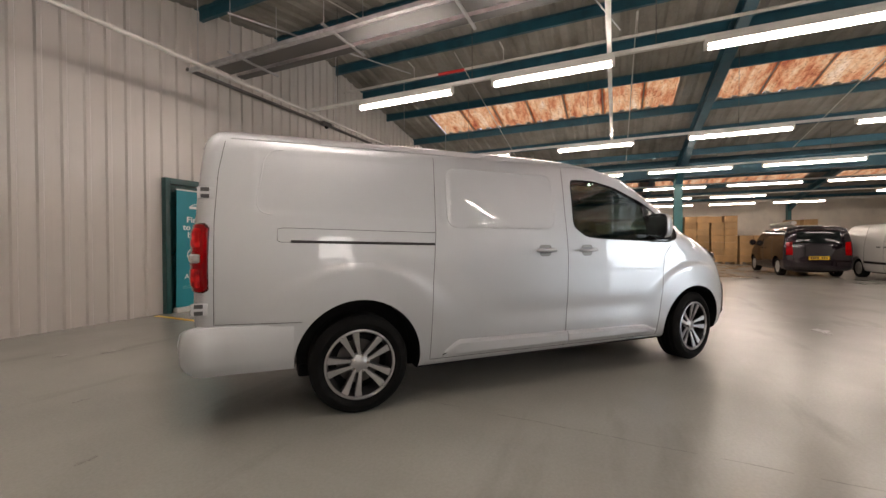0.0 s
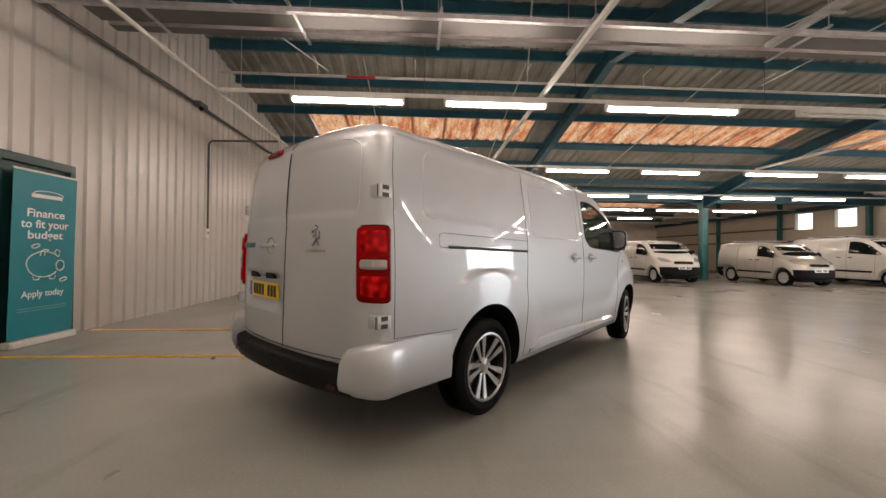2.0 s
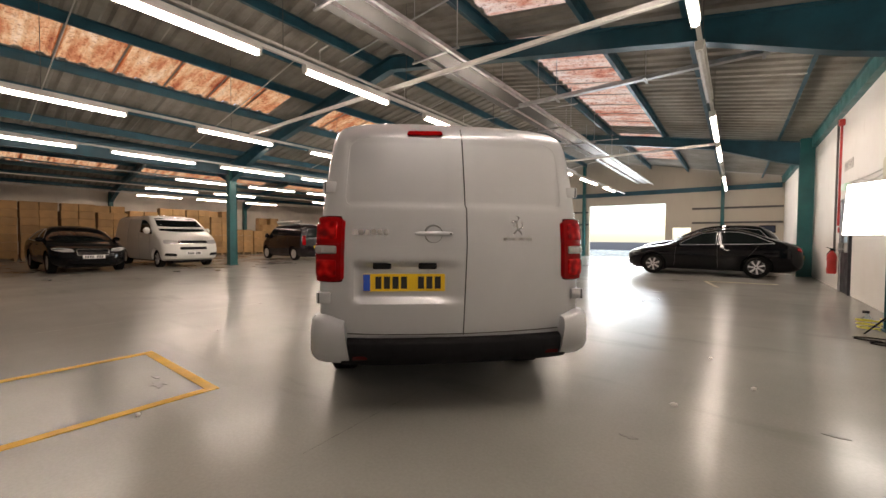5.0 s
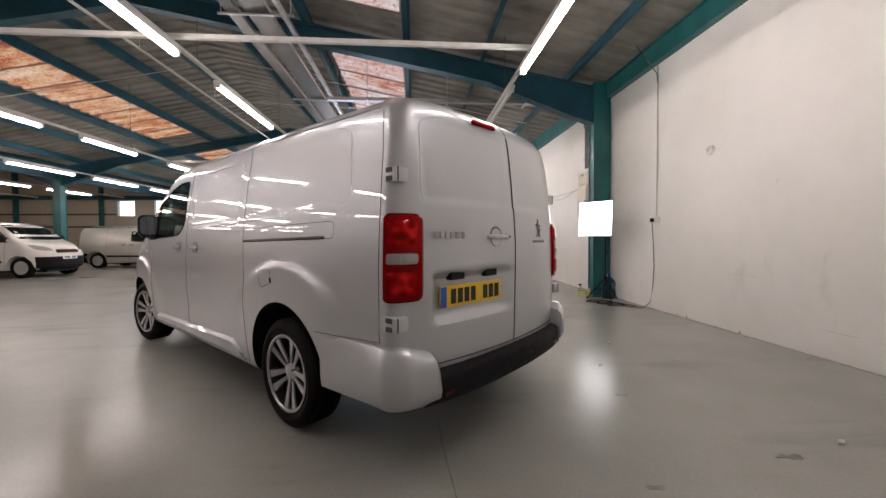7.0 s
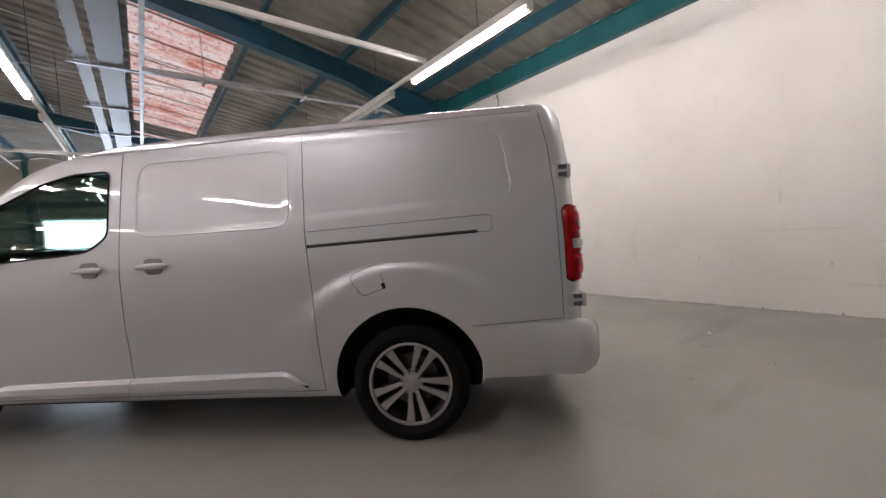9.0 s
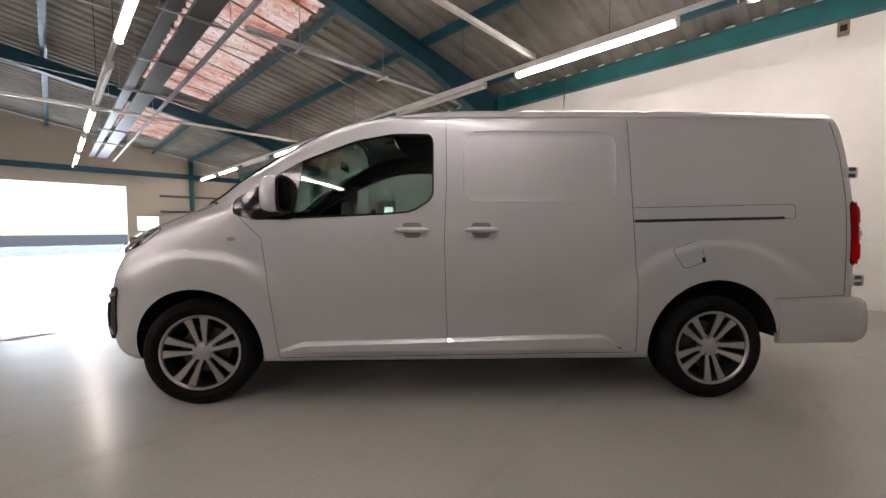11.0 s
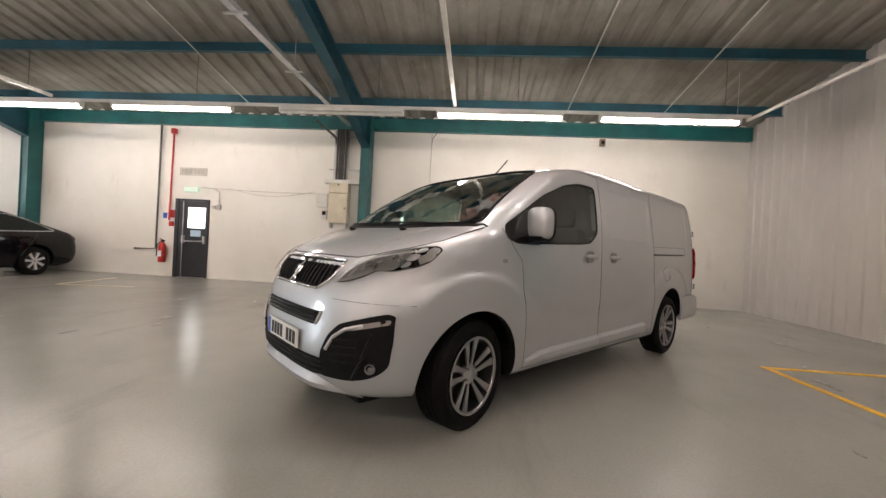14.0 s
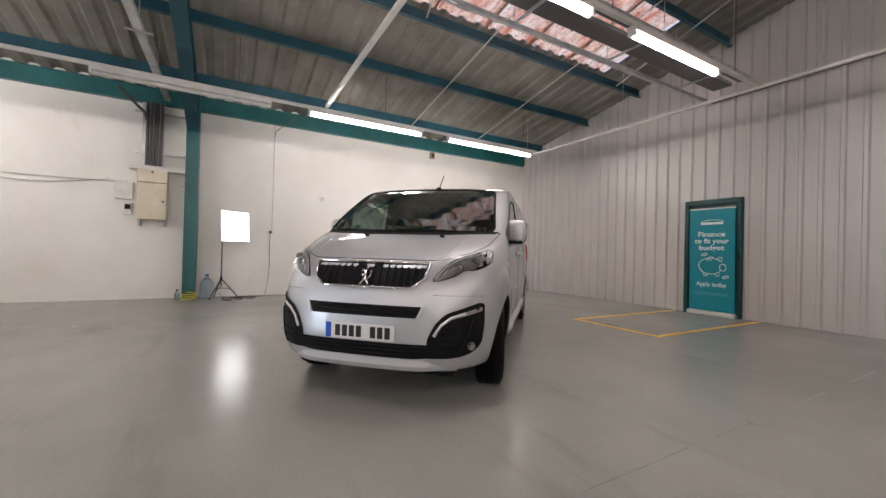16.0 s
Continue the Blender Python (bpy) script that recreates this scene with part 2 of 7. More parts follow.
def tube_into(bm, pts, r, seg=10, cap=True):
    """A round bar along a line of points."""
    pts = [Vector(p) for p in pts]
    rings = []
    up = Vector((0, 0, 1))
    for i, p in enumerate(pts):
        d = (pts[min(i + 1, len(pts) - 1)] - pts[max(i - 1, 0)]).normalized()
        a = d.cross(up if abs(d.z) < 0.95 else Vector((1, 0, 0))).normalized()
        b = d.cross(a)
        rings.append([bm.verts.new(p + r * (math.cos(k * math.tau / seg) * a + math.sin(k * math.tau / seg) * b)) for k in range(seg)])
    for q, w in zip(rings, rings[1:]):
        for k in range(seg):
            bm.faces.new((q[k], q[(k + 1) % seg], w[(k + 1) % seg], w[k]))
    if cap:
        bm.faces.new(rings[0][::-1])
        bm.faces.new(rings[-1])
    return bm


def tube(pts, r, seg=10):
    bm = bmesh.new()
    tube_into(bm, pts, r, seg)
    bmesh.ops.recalc_face_normals(bm, faces=bm.faces)
    return bm


def lathe_into(bm, prof, seg=48, closed=False):
    """Turns (radius, height) points about the z axis."""
    rings = [[bm.verts.new((r * math.cos(k * math.tau / seg), r * math.sin(k * math.tau / seg), h)) for k in range(seg)] for r, h in prof]
    pairs = list(zip(rings, rings[1:])) + ([(rings[-1], rings[0])] if closed else [])
    for q, w in pairs:
        for k in range(seg):
            bm.faces.new((q[k], q[(k + 1) % seg], w[(k + 1) % seg], w[k]))
    bmesh.ops.recalc_face_normals(bm, faces=bm.faces)
    return bm


def extrude_into(bm, outline, d0, d1, axis="y"):
    """A prism from a 2D outline, from d0 to d1 along an axis."""
    def at(p, d):
        return {"x": (d, p[0], p[1]), "y": (p[0], d, p[1]), "z": (p[0], p[1], d)}[axis]
    a = [bm.verts.new(at(p, d0)) for p in outline]
    b = [bm.verts.new(at(p, d1)) for p in outline]
    n = len(a)
    fs = [bm.faces.new(a), bm.faces.new(b[::-1])]
    for i in range(n):
        fs.append(bm.faces.new((a[i], b[i], b[(i + 1) % n], a[(i + 1) % n])))
    bmesh.ops.recalc_face_normals(bm, faces=fs)
    return bm


def prism(outline, d0, d1, axis="y"):
    bm = bmesh.new()
    return extrude_into(bm, outline, d0, d1, axis)


def words(text, size, material, parent, m, name="lettering", depth=0.002, bold=0.0, spacing=1.0, width=None, label=""):
    cu = bpy.data.curves.new(name, "FONT")
    cu.body, cu.size, cu.extrude, cu.align_x, cu.align_y, cu.offset, cu.space_character = text, size, depth, "CENTER", "CENTER", bold, spacing
    cu.resolution_u = 3
    tmp = bpy.data.objects.new(name, cu)
    scene.collection.objects.link(tmp)
    me = bpy.data.meshes.new_from_object(tmp.evaluated_get(bpy.context.evaluated_depsgraph_get()))
    bpy.data.objects.remove(tmp)
    me.materials.clear()
    me.materials.append(material)
    if width:
        xs = [v.co.x for v in me.vertices]
        k = width / (max(xs) - min(xs))
        for v in me.vertices:
            v.co.x *= k
    return part(name, me, material, parent, label, m)


# ---- structure ----
EAVE, SLOPE, RIDGE, VALLEY, WEST = 4.25, 0.19, -8.95, -17.9, -35.8
FAR = 27.0          # the end wall
FRAMES_Y = (8.97, 17.9)
BACK = -9.0         # the space past the end of the cladding


def roof_z(x):
    X = -x
    W = -VALLEY
    X = X % W if X > 0 else 0
    return EAVE + SLOPE * min(X, W - X)


def build_floor():
    bm = bmesh.new()
    vs = [bm.verts.new(p) for p in ((0.3, BACK, 0), (0.3, FAR + 14, 0), (WEST - 0.3, FAR + 14, 0), (WEST - 0.3, BACK, 0))]
    bm.faces.new(vs)
    bm.normal_update()
    if bm.faces[:][0].normal.z < 0:
        bmesh.ops.reverse_faces(bm, faces=bm.faces)
    thing("floor", bm, M["floor"], "grey-green painted concrete floor, scuffed and glossy", "floor", kind="structure")


def build_white_wall():
    bm = box(0.0, 0.3, 0.0, FAR, 0, 4.6)
    thing("wall_east", bm, M["white"], "white-painted brick wall with scuffs", "wall", kind="structure")


def cladding(name, x0, x1, y, z_of, label, period=0.25, depth=0.034, mat_=None, flip=1):
    """Trapezoid-ribbed sheet standing on the floor, its top following the roof."""
    bm = bmesh.new()
    prof = []
    n = int(abs(x1 - x0) / period)
    for i in range(n + 1):
        a = x0 - i * period
        for dx, d in ((0.0, 0.0), (0.165, 0.0), (0.185, depth), (0.23, depth)):
            xx = a - dx
            if xx >= x1:
                prof.append((xx, d))
    for z_lo, z_hi, off in ((0.0, 3.02, 0.0), (3.0, None, -0.004)):
        rows = []
        for xx, d in prof:
            top = z_of(xx) - 0.03 if z_hi is None else z_hi
            yy = y + flip * (d + off)
            rows.append((bm.verts.new((xx, yy, z_lo)), bm.verts.new((xx, yy, top))))
        for (a, b), (c, e) in zip(rows, rows[1:]):
            bm.faces.new((a, c, e, b))
    bmesh.ops.recalc_face_normals(bm, faces=bm.faces)
    bmesh.ops.solidify(bm, geom=bm.faces[:], thickness=0.002)
    return thing(name, bm, mat_ or M["clad"], label, "wall", kind="structure")


def roof_sheets():
    """Corrugated sheets on each slope, with gaps for the rooflights."""
    bm = bmesh.new()
    P = 0.34
    shape = ((0.0, 0.0), (0.10, 0.0), (0.15, 0.045), (0.24, 0.045), (0.29, 0.0))

    def sheet(target, xa, xb, y0, y1, lift=0.0):
        n = max(2, int(abs(xb - xa) / 0.9))
        xs = [xa + (xb - xa) * i / n for i in range(n + 1)]
        ys = []
        k = math.floor(y0 / P)
        while k * P < y1:
            for dy, h in shape:
                yy = k * P + dy
                if y0 <= yy <= y1:
                    ys.append((yy, h))
            k += 1
        rows = [[target.verts.new((xx, yy, roof_z(xx) + h + lift)) for yy, h in ys] for xx in xs]
        for a, b in zip(rows, rows[1:]):
            for i in range(len(ys) - 1):
                target.faces.new((a[i], a[i + 1], b[i + 1], b[i]))

    def sloped(sa, sb):
        a, b = roof_z(sa), roof_z(sb)
        k = (b - a) / (sb - sa)
        return Matrix(((1, 0, 0, 0), (0, 1, 0, 0), (k, 0, 1, a - k * sa + 0.004), (0, 0, 0, 1)))

    lights = {(0, RIDGE): (-4.05, -5.75), (RIDGE, VALLEY): (-12.15, -13.85), (VALLEY, RIDGE + VALLEY): (-21.9, -23.6), (RIDGE + VALLEY, WEST): (-30.1, -31.8)}
    for (xa, xb), (sa, sb) in lights.items():
        sheet(bm, xa, sa - 0.06, BACK, FAR)
        sheet(bm, sb + 0.06, xb, BACK, FAR)
        spans = ((1.1, 8.6), (9.1, 17.5), (18.1, 24.6))
        for y0, y1 in spans:
            root = holder("rooflight", Matrix(), "rust-stained translucent corrugated rooflight strip", "rooflight", "rooflights", "structure")
            k = math.ceil(y0 / P)
            n = 0
            while k * P < y1 - 0.1:
                sky = bmesh.new()
                sheet(sky, sa, sb, k * P - 0.001, min(y1, (k + 3) * P + 0.101), 0.012 + 0.014 * (n % 2))
                bmesh.ops.recalc_face_normals(sky, faces=sky.faces)
                part("sheet", sky, M["sky"] if sa > -9 else M["sky_rust"], root)
                if n:
                    lap = bmesh.new()
                    box_into(lap, sb, sa, k * P + 0.02, k * P + 0.06, -0.004, 0.004, 0, sloped(sa, sb))
                    part("lap", lap, M["roof"], root)
                k += 3
                n += 1
        edges = [BACK] + [e for s in spans for e in s] + [FAR]
        for y0, y1 in zip(edges[::2], edges[1::2]):
            sheet(bm, sa - 0.06, sb + 0.06, y0 - 0.3, y1 + 0.3)
    bmesh.ops.recalc_face_normals(bm, faces=bm.faces)
    thing("ceiling", bm, M["roof"], "stained grey corrugated cement roof sheets", "ceiling", kind="structure")


def i_beam(bm, x0, x1, z_of, y, depth, width=0.2, web=0.012, flange=0.02):
    """A sloping I section in the plane y, its top under the roof, as one run."""
    n = max(1, int(abs(x1 - x0) / 0.75))
    W, h = width / 2, web / 2
    rows = []
    for i in range(n + 1):
        x = x0 + (x1 - x0) * i / n
        t, b = z_of(x), z_of(x) - depth(x)
        o = [(-W, t), (W, t), (W, t - flange), (h, t - flange), (h, b + flange), (W, b + flange), (W, b), (-W, b), (-W, b + flange), (-h, b + flange), (-h, t - flange), (-W, t - flange)]
        rows.append([bm.verts.new((x, y + dy, z)) for dy, z in o])
    for a, b in zip(rows, rows[1:]):
        for k in range(12):
            bm.faces.new((a[k], a[(k + 1) % 12], b[(k + 1) % 12], b[k]))
    bm.faces.new(rows[0])
    bm.faces.new(rows[-1][::-1])


def h_column(x, y, top, d=0.34, w=0.22):
    """A boxed steel column with a welded seam line and a base plate."""
    bm = bmesh.new()
    box_into(bm, x - d / 2, x + d / 2, y - w / 2, y - w / 2 + 0.018, 0, top)
    box_into(bm, x - d / 2, x + d / 2, y + w / 2 - 0.018, y + w / 2, 0, top)
    box_into(bm, x - d / 2 + 0.02, x + d / 2 - 0.02, y - w / 2 + 0.017, y + w / 2 - 0.017, 0, top)
    box_into(bm, x - d / 2 - 0.02, x + d / 2 + 0.02, y - w / 2 - 0.03, y + w / 2 + 0.03, 0, 0.022)
    return bm


def build_frames():
    for y in FRAMES_Y:
        thing("column", h_column(-0.2, y, 4.2), M["teal"], "teal-painted steel column against the white wall", "column", "portal columns", "structure")
        thing("column", h_column(VALLEY, y, 3.75, 0.28, 0.28), M["teal"], "teal-painted free-standing steel column", "column", "portal columns", "structure")
        thing("column", h_column(WEST + 0.2, y, 4.0), M["teal"], "teal-painted steel column against the wall", "column", "portal columns", "structure")

        def depth(x):
            q = min(abs(x - c) for c in (-0.2, VALLEY, WEST))
            return 0.36 + 0.42 * max(0, 1 - q / 2.3)
        for a, b in ((-0.02, RIDGE), (RIDGE, VALLEY), (VALLEY, RIDGE + VALLEY), (RIDGE + VALLEY, WEST)):
            bm = bmesh.new()
            i_beam(bm, a, b, lambda x: roof_z(x) - 0.2, y, depth)
            bmesh.ops.recalc_face_normals(bm, faces=bm.faces)
            thing("rafter", bm, M["bluebeam"], "dark teal haunched steel rafter", "rafter", "portal rafters", "structure")
    # purlins along the building
    for x in (-0.85, -2.55, -4.0, -5.85, -7.6, -9.5, -10.7, -12.05, -13.9, -15.4, -17.05, -18.8, -20.4, -21.8, -23.7, -25.6, -27.6, -29.9, -31.9, -33.4, -35.0):
        bm = bmesh.new()
        z = roof_z(x)
        extrude_into(bm, [(x - 0.066, z - 0.2), (x + 0.006, z - 0.2), (x + 0.006, z - 0.012), (x + 0.066, z - 0.012), (x + 0.066, z - 0.002), (x - 0.006, z - 0.002), (x - 0.006, z - 0.19), (x - 0.066, z - 0.19)], BACK, FAR, "y")
        bmesh.ops.recalc_face_normals(bm, faces=bm.faces)
        thing("purlin", bm, M["bluebeam"], "teal-blue steel purlin under the roof sheets", "purlin", "purlins", "structure")
    # eaves beam on the white wall and the valley beam
    bm = bmesh.new()
    box_into(bm, -0.12, -0.10, 0.05, FAR, 3.92, 4.2)
    box_into(bm, -0.12, 0.0, 0.05, FAR, 3.905, 3.92)
    box_into(bm, -0.16, -0.12, 0.05, FAR, 4.185, 4.2)
    thing("eaves_beam", bm, M["teal"], "teal steel eaves beam along the wall", "beam", kind="structure")
    bm = bmesh.new()
    box_into(bm, VALLEY - 0.006, VALLEY + 0.006, BACK, FAR, 3.6, 4.05)
    box_into(bm, VALLEY - 0.12, VALLEY + 0.12, BACK, FAR, 3.58, 3.6)
    box_into(bm, VALLEY - 0.12, VALLEY + 0.12, BACK, FAR, 4.05, 4.07)
    thing("valley_beam", bm, M["bluebeam"], "teal-blue steel valley beam", "beam", kind="structure")


def build_end_walls():
    # wall at the far end, with the open vehicle door and three small windows
    holes = [(-9.3, -5.08, 0.0, 3.15), (-4.72, -3.85, 1.05, 1.75), (-17.77, -16.75, 2.62, 3.57), (-20.16, -19.1, 2.7, 3.65), (-22.35, -21.33, 2.68, 3.62)]
    bm = bmesh.new()
    xs = sorted({0.3, WEST - 0.3, *[h[0] for h in holes], *[h[1] for h in holes]})
    for a, b in zip(xs, xs[1:]):
        zs = [(0, 6.1)]
        for h in holes:
            if h[0] <= a and b <= h[1]:
                zs = [(0, h[2])] * (h[2] > 0) + [(h[3], 6.1)]
        for z0, z1 in zs:
            box_into(bm, a, b, FAR, FAR + 0.2, z0, z1)
    thing("wall_north", bm, M["endwall"], "cream sheet-clad end wall with an open vehicle door", "wall", kind="structure")
    for z in (1.95, 2.72):
        bm = bmesh.new()
        for a, b in ((-0.02, -3.8), (-9.35, -13.9), (-14.1, -16.7), (-22.4, WEST)):
            box_into(bm, b, a, FAR - 0.10, FAR - 0.002, z, z + 0.10)
        thing("sheeting_rail", bm, M["darkpipe"], "dark horizontal steel sheeting rail", "rail", kind="structure")
    for x in (-2.45, -9.6, -14.0, -18.45, -23.2, -28.1):
        thing("column", h_column(x, FAR - 0.14, roof_z(x) - 0.1, 0.16, 0.22), M["teal"], "slim teal steel end-wall post", "column", "end wall posts", "structure")
    thing("end_beam", box(WEST, -0.1, FAR - 0.2, FAR - 0.02, 3.68, 3.92), M["bluebeam"], "teal-blue steel beam across the end wall", "beam", kind="structure")
    thing("wall_west", box(WEST - 0.3, WEST, BACK, FAR, 0, 4.6), M["beige"], "plain beige plastered wall", "wall", kind="structure")
    thing("wall_south", box(WEST, -15.6, BACK - 0.2, BACK, 0, 6.1), M["beige"], "plain beige wall behind the store", "wall", kind="structure")
    thing("wall_store", box(-15.45, -15.3, BACK, -0.05, 0, 5.0), M["clad"], "grey partition wall of the store", "wall", kind="structure")
    thing("wall_gable_back", box(-15.3, 0.3, -0.3, -0.06, 0, 6.0), M["beige"], "plain wall behind the cladding", "wall", kind="structure")
    for b in (bpy.data.objects["wall_gable_back"],):
        me = b.data
        for v in me.vertices:
            if v.co.z > 3:
                v.co.z = 4.2
    thing("ground", prism([(-60, FAR + 13), (60, FAR + 13), (60, FAR + 90), (-60, FAR + 90)], -0.3, -0.02, "z"), worn("asphalt", (0.06, 0.06, 0.06), 0.8, 0, 0.2, 3.0, 0.2), "grey yard outside the open door", "ground", kind="structure")


build_floor()
build_white_wall()
cladding("wall_south_cladding", 0.0, -15.3, 0.0, roof_z, "pale grey ribbed metal cladding wall")
roof_sheets()
build_frames()
build_end_walls()


# ---- lamps ----
def batten_lamp(length, lit=True, dimmed=False):
    ob = holder("ceiling_light", Matrix(), "lit white fluorescent batten under a cable trunking" if lit else "unlit white fluorescent batten under a trunking", "lamp", "fluorescent battens")
    bm = bmesh.new()
    box_into(bm, -0.055, 0.055, 0, length, 0.035, 0.095, 0.008)
    part("body", bm, M["whitemetal"], ob)
    for e in (0.0, length - 0.04):
        part("end_cap", box(-0.045, 0.045, e, e + 0.04, -0.02, 0.036, 0.006), M["whitemetal"], ob)
    part("tube", tube([(0, 0.045, 0.0), (0, length - 0.045, 0.0)], 0.031, 14), (M["tube_dimmed"] if dimmed else M["tube"]) if lit else M["whitemetal"], ob, "glowing tube diffuser" if lit else "")
    return ob


ROWS = {-2.3: ((1.74, 2.37), (4.78, 2.34), (11.05, 2.45), (14.2, 2.4), (20.3, 2.3), (23.3, 2.3)),
        -6.93: ((2.68, 1.78), (5.12, 1.72), (7.82, 2.32), (14.3, 2.3), (17.6, 2.3), (20.9, 2.3)),
        -11.65: ((2.3, 1.9), (5.45, 1.8), (8.35, 1.85), (11.2, 1.8), (14.4, 2.3), (17.6, 2.3), (20.8, 2.3)),
        -16.25: ((2.0, 2.2), (4.9, 2.2), (7.85, 2.35), (11.0, 2.4), (14.2, 2.4), (17.4, 2.4), (20.6, 2.4)),
        -20.9: ((8.0, 2.4), (11.1, 2.5), (14.3, 2.5), (17.5, 2.5), (20.7, 2.5)),
        -25.6: ((8.2, 2.4), (11.4, 2.4), (17.8, 2.4)), -30.2: ((9.0, 2.4), (12.2, 2.4), (15.4, 2.4))}
_made = {}
for _x, _row in ROWS.items():
    for _y, _l in _row:
        key = (round(_l, 1), _x < -14)
        if key not in _made:
            _made[key] = batten_lamp(key[0], True, key[1])
            _made[key].matrix_world = pose(_x, _y, 3.55)
        else:
            copy_thing(_made[key], pose(_x, _y, 3.55))
for _x, _y in ((-2.3, 7.7), (-6.93, 11.2), (-11.65, 24.0), (-2.3, 17.2)):
    _o = batten_lamp(2.4, False)
    _o.matrix_world = pose(_x, _y, 3.55)
for _x in ROWS:
    bm = bmesh.new()
    y0 = 1.57
    box_into(bm, _x - 0.025, _x + 0.025, y0, FAR - 1.5, 3.65, 3.70)
    thing("trunking", bm, M["whitemetal"], "long pale steel lighting trunking", "trunking", "lighting trunking")


# ---- vehicle bodies: a stack of plan outlines, all shapes from a few tables ----
def curve(table):
    """A smooth monotone curve through (z, value) pairs."""
    z = np.array([p[0] for p in table], float)
    v = np.array([p[1] for p in table], float)
    h = np.diff(z)
    d = np.diff(v) / h
    s = np.zeros(len(z))
    for i in range(1, len(z) - 1):
        if d[i - 1] * d[i] > 0:
            w1, w2 = 2 * h[i] + h[i - 1], h[i] + 2 * h[i - 1]
            s[i] = (w1 + w2) / (w1 / d[i - 1] + w2 / d[i])
    s[0], s[-1] = d[0], d[-1]

    def f(q):
        q = min(max(q, z[0]), z[-1])
        i = min(int(np.searchsorted(z, q, "right")) - 1, len(z) - 2)
        t = (q - z[i]) / h[i]
        return (v[i] * (1 + 2 * t) * (1 - t) ** 2 + h[i] * s[i] * t * (1 - t) ** 2
                + v[i + 1] * t * t * (3 - 2 * t) + h[i] * s[i + 1] * t * t * (t - 1))
    return f


def smooth(a, b, x):
    t = min(max((x - a) / (b - a), 0), 1)
    return t * t * (3 - 2 * t)


def inside(x, a, b, soft):
    return smooth(a, a + soft, x) * (1 - smooth(b - soft, b, x))


class Body:
    """x ahead, y to the left, z up. w: half width, xf and xr: nose and tail, af and ar: how long the rounded ends are, by height."""

    def __init__(self, w, xf, xr, af, ar, nf=2.5, nr=3.0, side_shape=None, tail_shape=None, taper=None):
        self.w, self.xf, self.xr, self.af, self.ar = curve(w), curve(xf), curve(xr), curve(af), curve(ar)
        self.nf, self.nr = nf, nr
        self.side_shape = side_shape or (lambda x, z: 0.0)
        self.tail_shape = tail_shape or (lambda y, z: 0.0)
        self.taper = taper or (lambda x: 0.0)
        self.z0, self.z1 = w[0][0], w[-1][0]

    def side(self, x, z):
        r = self.xr(z) + self.ar(z)
        w, c = self.w(z) - self.taper(max(x, r)), self.xf(z) - self.af(z)
        y = w
        if x > c:
            y = w * max(0.0, 1 - ((x - c) / self.af(z)) ** self.nf) ** (1 / self.nf) if x < c + self.af(z) else 0
        if x < r:
            y = min(y, w * max(0.0, 1 - min(1, (r - x) / self.ar(z)) ** self.nr) ** (1 / self.nr))
        return y + self.side_shape(x, z)

    def front(self, y, z):
        a, w = abs(y), self.w(z)
        x = 0.0
        for k in range(4):
            b = self.side_shape(x, z) if k and a > 0.5 * w else 0.0
            q = min(max(a - b, 0) / w, 1)
            x = self.xf(z) - self.af(z) + self.af(z) * (1 - q ** self.nf) ** (1 / self.nf)
        return x

    def rear_width(self, z):
        return self.w(z) - self.taper(self.xr(z) + self.ar(z))

    def rear(self, y, z):
        q = min(abs(y) / self.rear_width(z), 1)
        return self.xr(z) + self.ar(z) - self.ar(z) * (1 - q ** self.nr) ** (1 / self.nr) + self.tail_shape(y, z)

    def outline(self, z, n_rear, n_side, n_front, grow=0.0):
        """Points from the tail's middle along the left side to the nose's middle."""
        w, xf, xr, af, ar = self.w(z), self.xf(z), self.xr(z), self.af(z), self.ar(z)
        out = []
        for i in range(n_rear):
            t = i / n_rear
            q = math.sin(t * math.pi / 2) ** 0.75
            y = self.rear_width(z) * q
            out.append((self.rear(y, z), y))
        x0, x1 = xr + ar, xf - af
        for i in range(n_side + 1):
            x = x0 + (x1 - x0) * i / n_side
            out.append((x, w - self.taper(x) + self.side_shape(x, z)))
        for i in range(1, n_front + 1):
            a = i / n_front * math.pi / 2
            y = w * math.cos(a) ** (2 / self.nf)
            x = x1 + af * math.sin(a) ** (2 / self.nf)
            out.append((x, y + (self.side_shape(x, z) if y > 0.5 * w else 0)))
        return [(x, y - grow) if y > 0.02 else (x, y) for x, y in out]

    def solid(self, zs, n_rear=24, n_side=120, n_front=36, clip=None, shrink=0.0):
        bm = bmesh.new()
        rings = []
        for z in zs:
            half = self.outline(z, n_rear, n_side, n_front)
            if clip:
                half = [(min(max(x, clip[0]), clip[1]), max(0, y - shrink)) for x, y in half]
            half[0], half[-1] = (half[0][0], 0), (half[-1][0], 0)
            other = [(x + (self.tail_shape(-y, z) - self.tail_shape(y, z) if k < n_rear else 0.0), -y) for k, (x, y) in enumerate(half)]
            loop = half + other[-2:0:-1]
            rings.append([bm.verts.new((x, y, z)) for x, y in loop])
        for a, b in zip(rings, rings[1:]):
            n = len(a)
            for k in range(n):
                bm.faces.new((a[k], a[(k + 1) % n], b[(k + 1) % n], b[k]))
        bm.faces.new(rings[0][::-1])
        bm.faces.new(rings[-1])
        if clip:
            bmesh.ops.remove_doubles(bm, verts=bm.verts, dist=0.0005)
        bmesh.ops.recalc_face_normals(bm, faces=bm.faces)
        return bm

    # places on the skin, d metres proud
    def on_side(self, s, d=0.0):
        return lambda x, z: Vector((x, s * (self.side(x, z) + d), z))

    def on_front(self, d=0.0):
        return lambda y, z: Vector((self.front(y, z) + d, y, z))

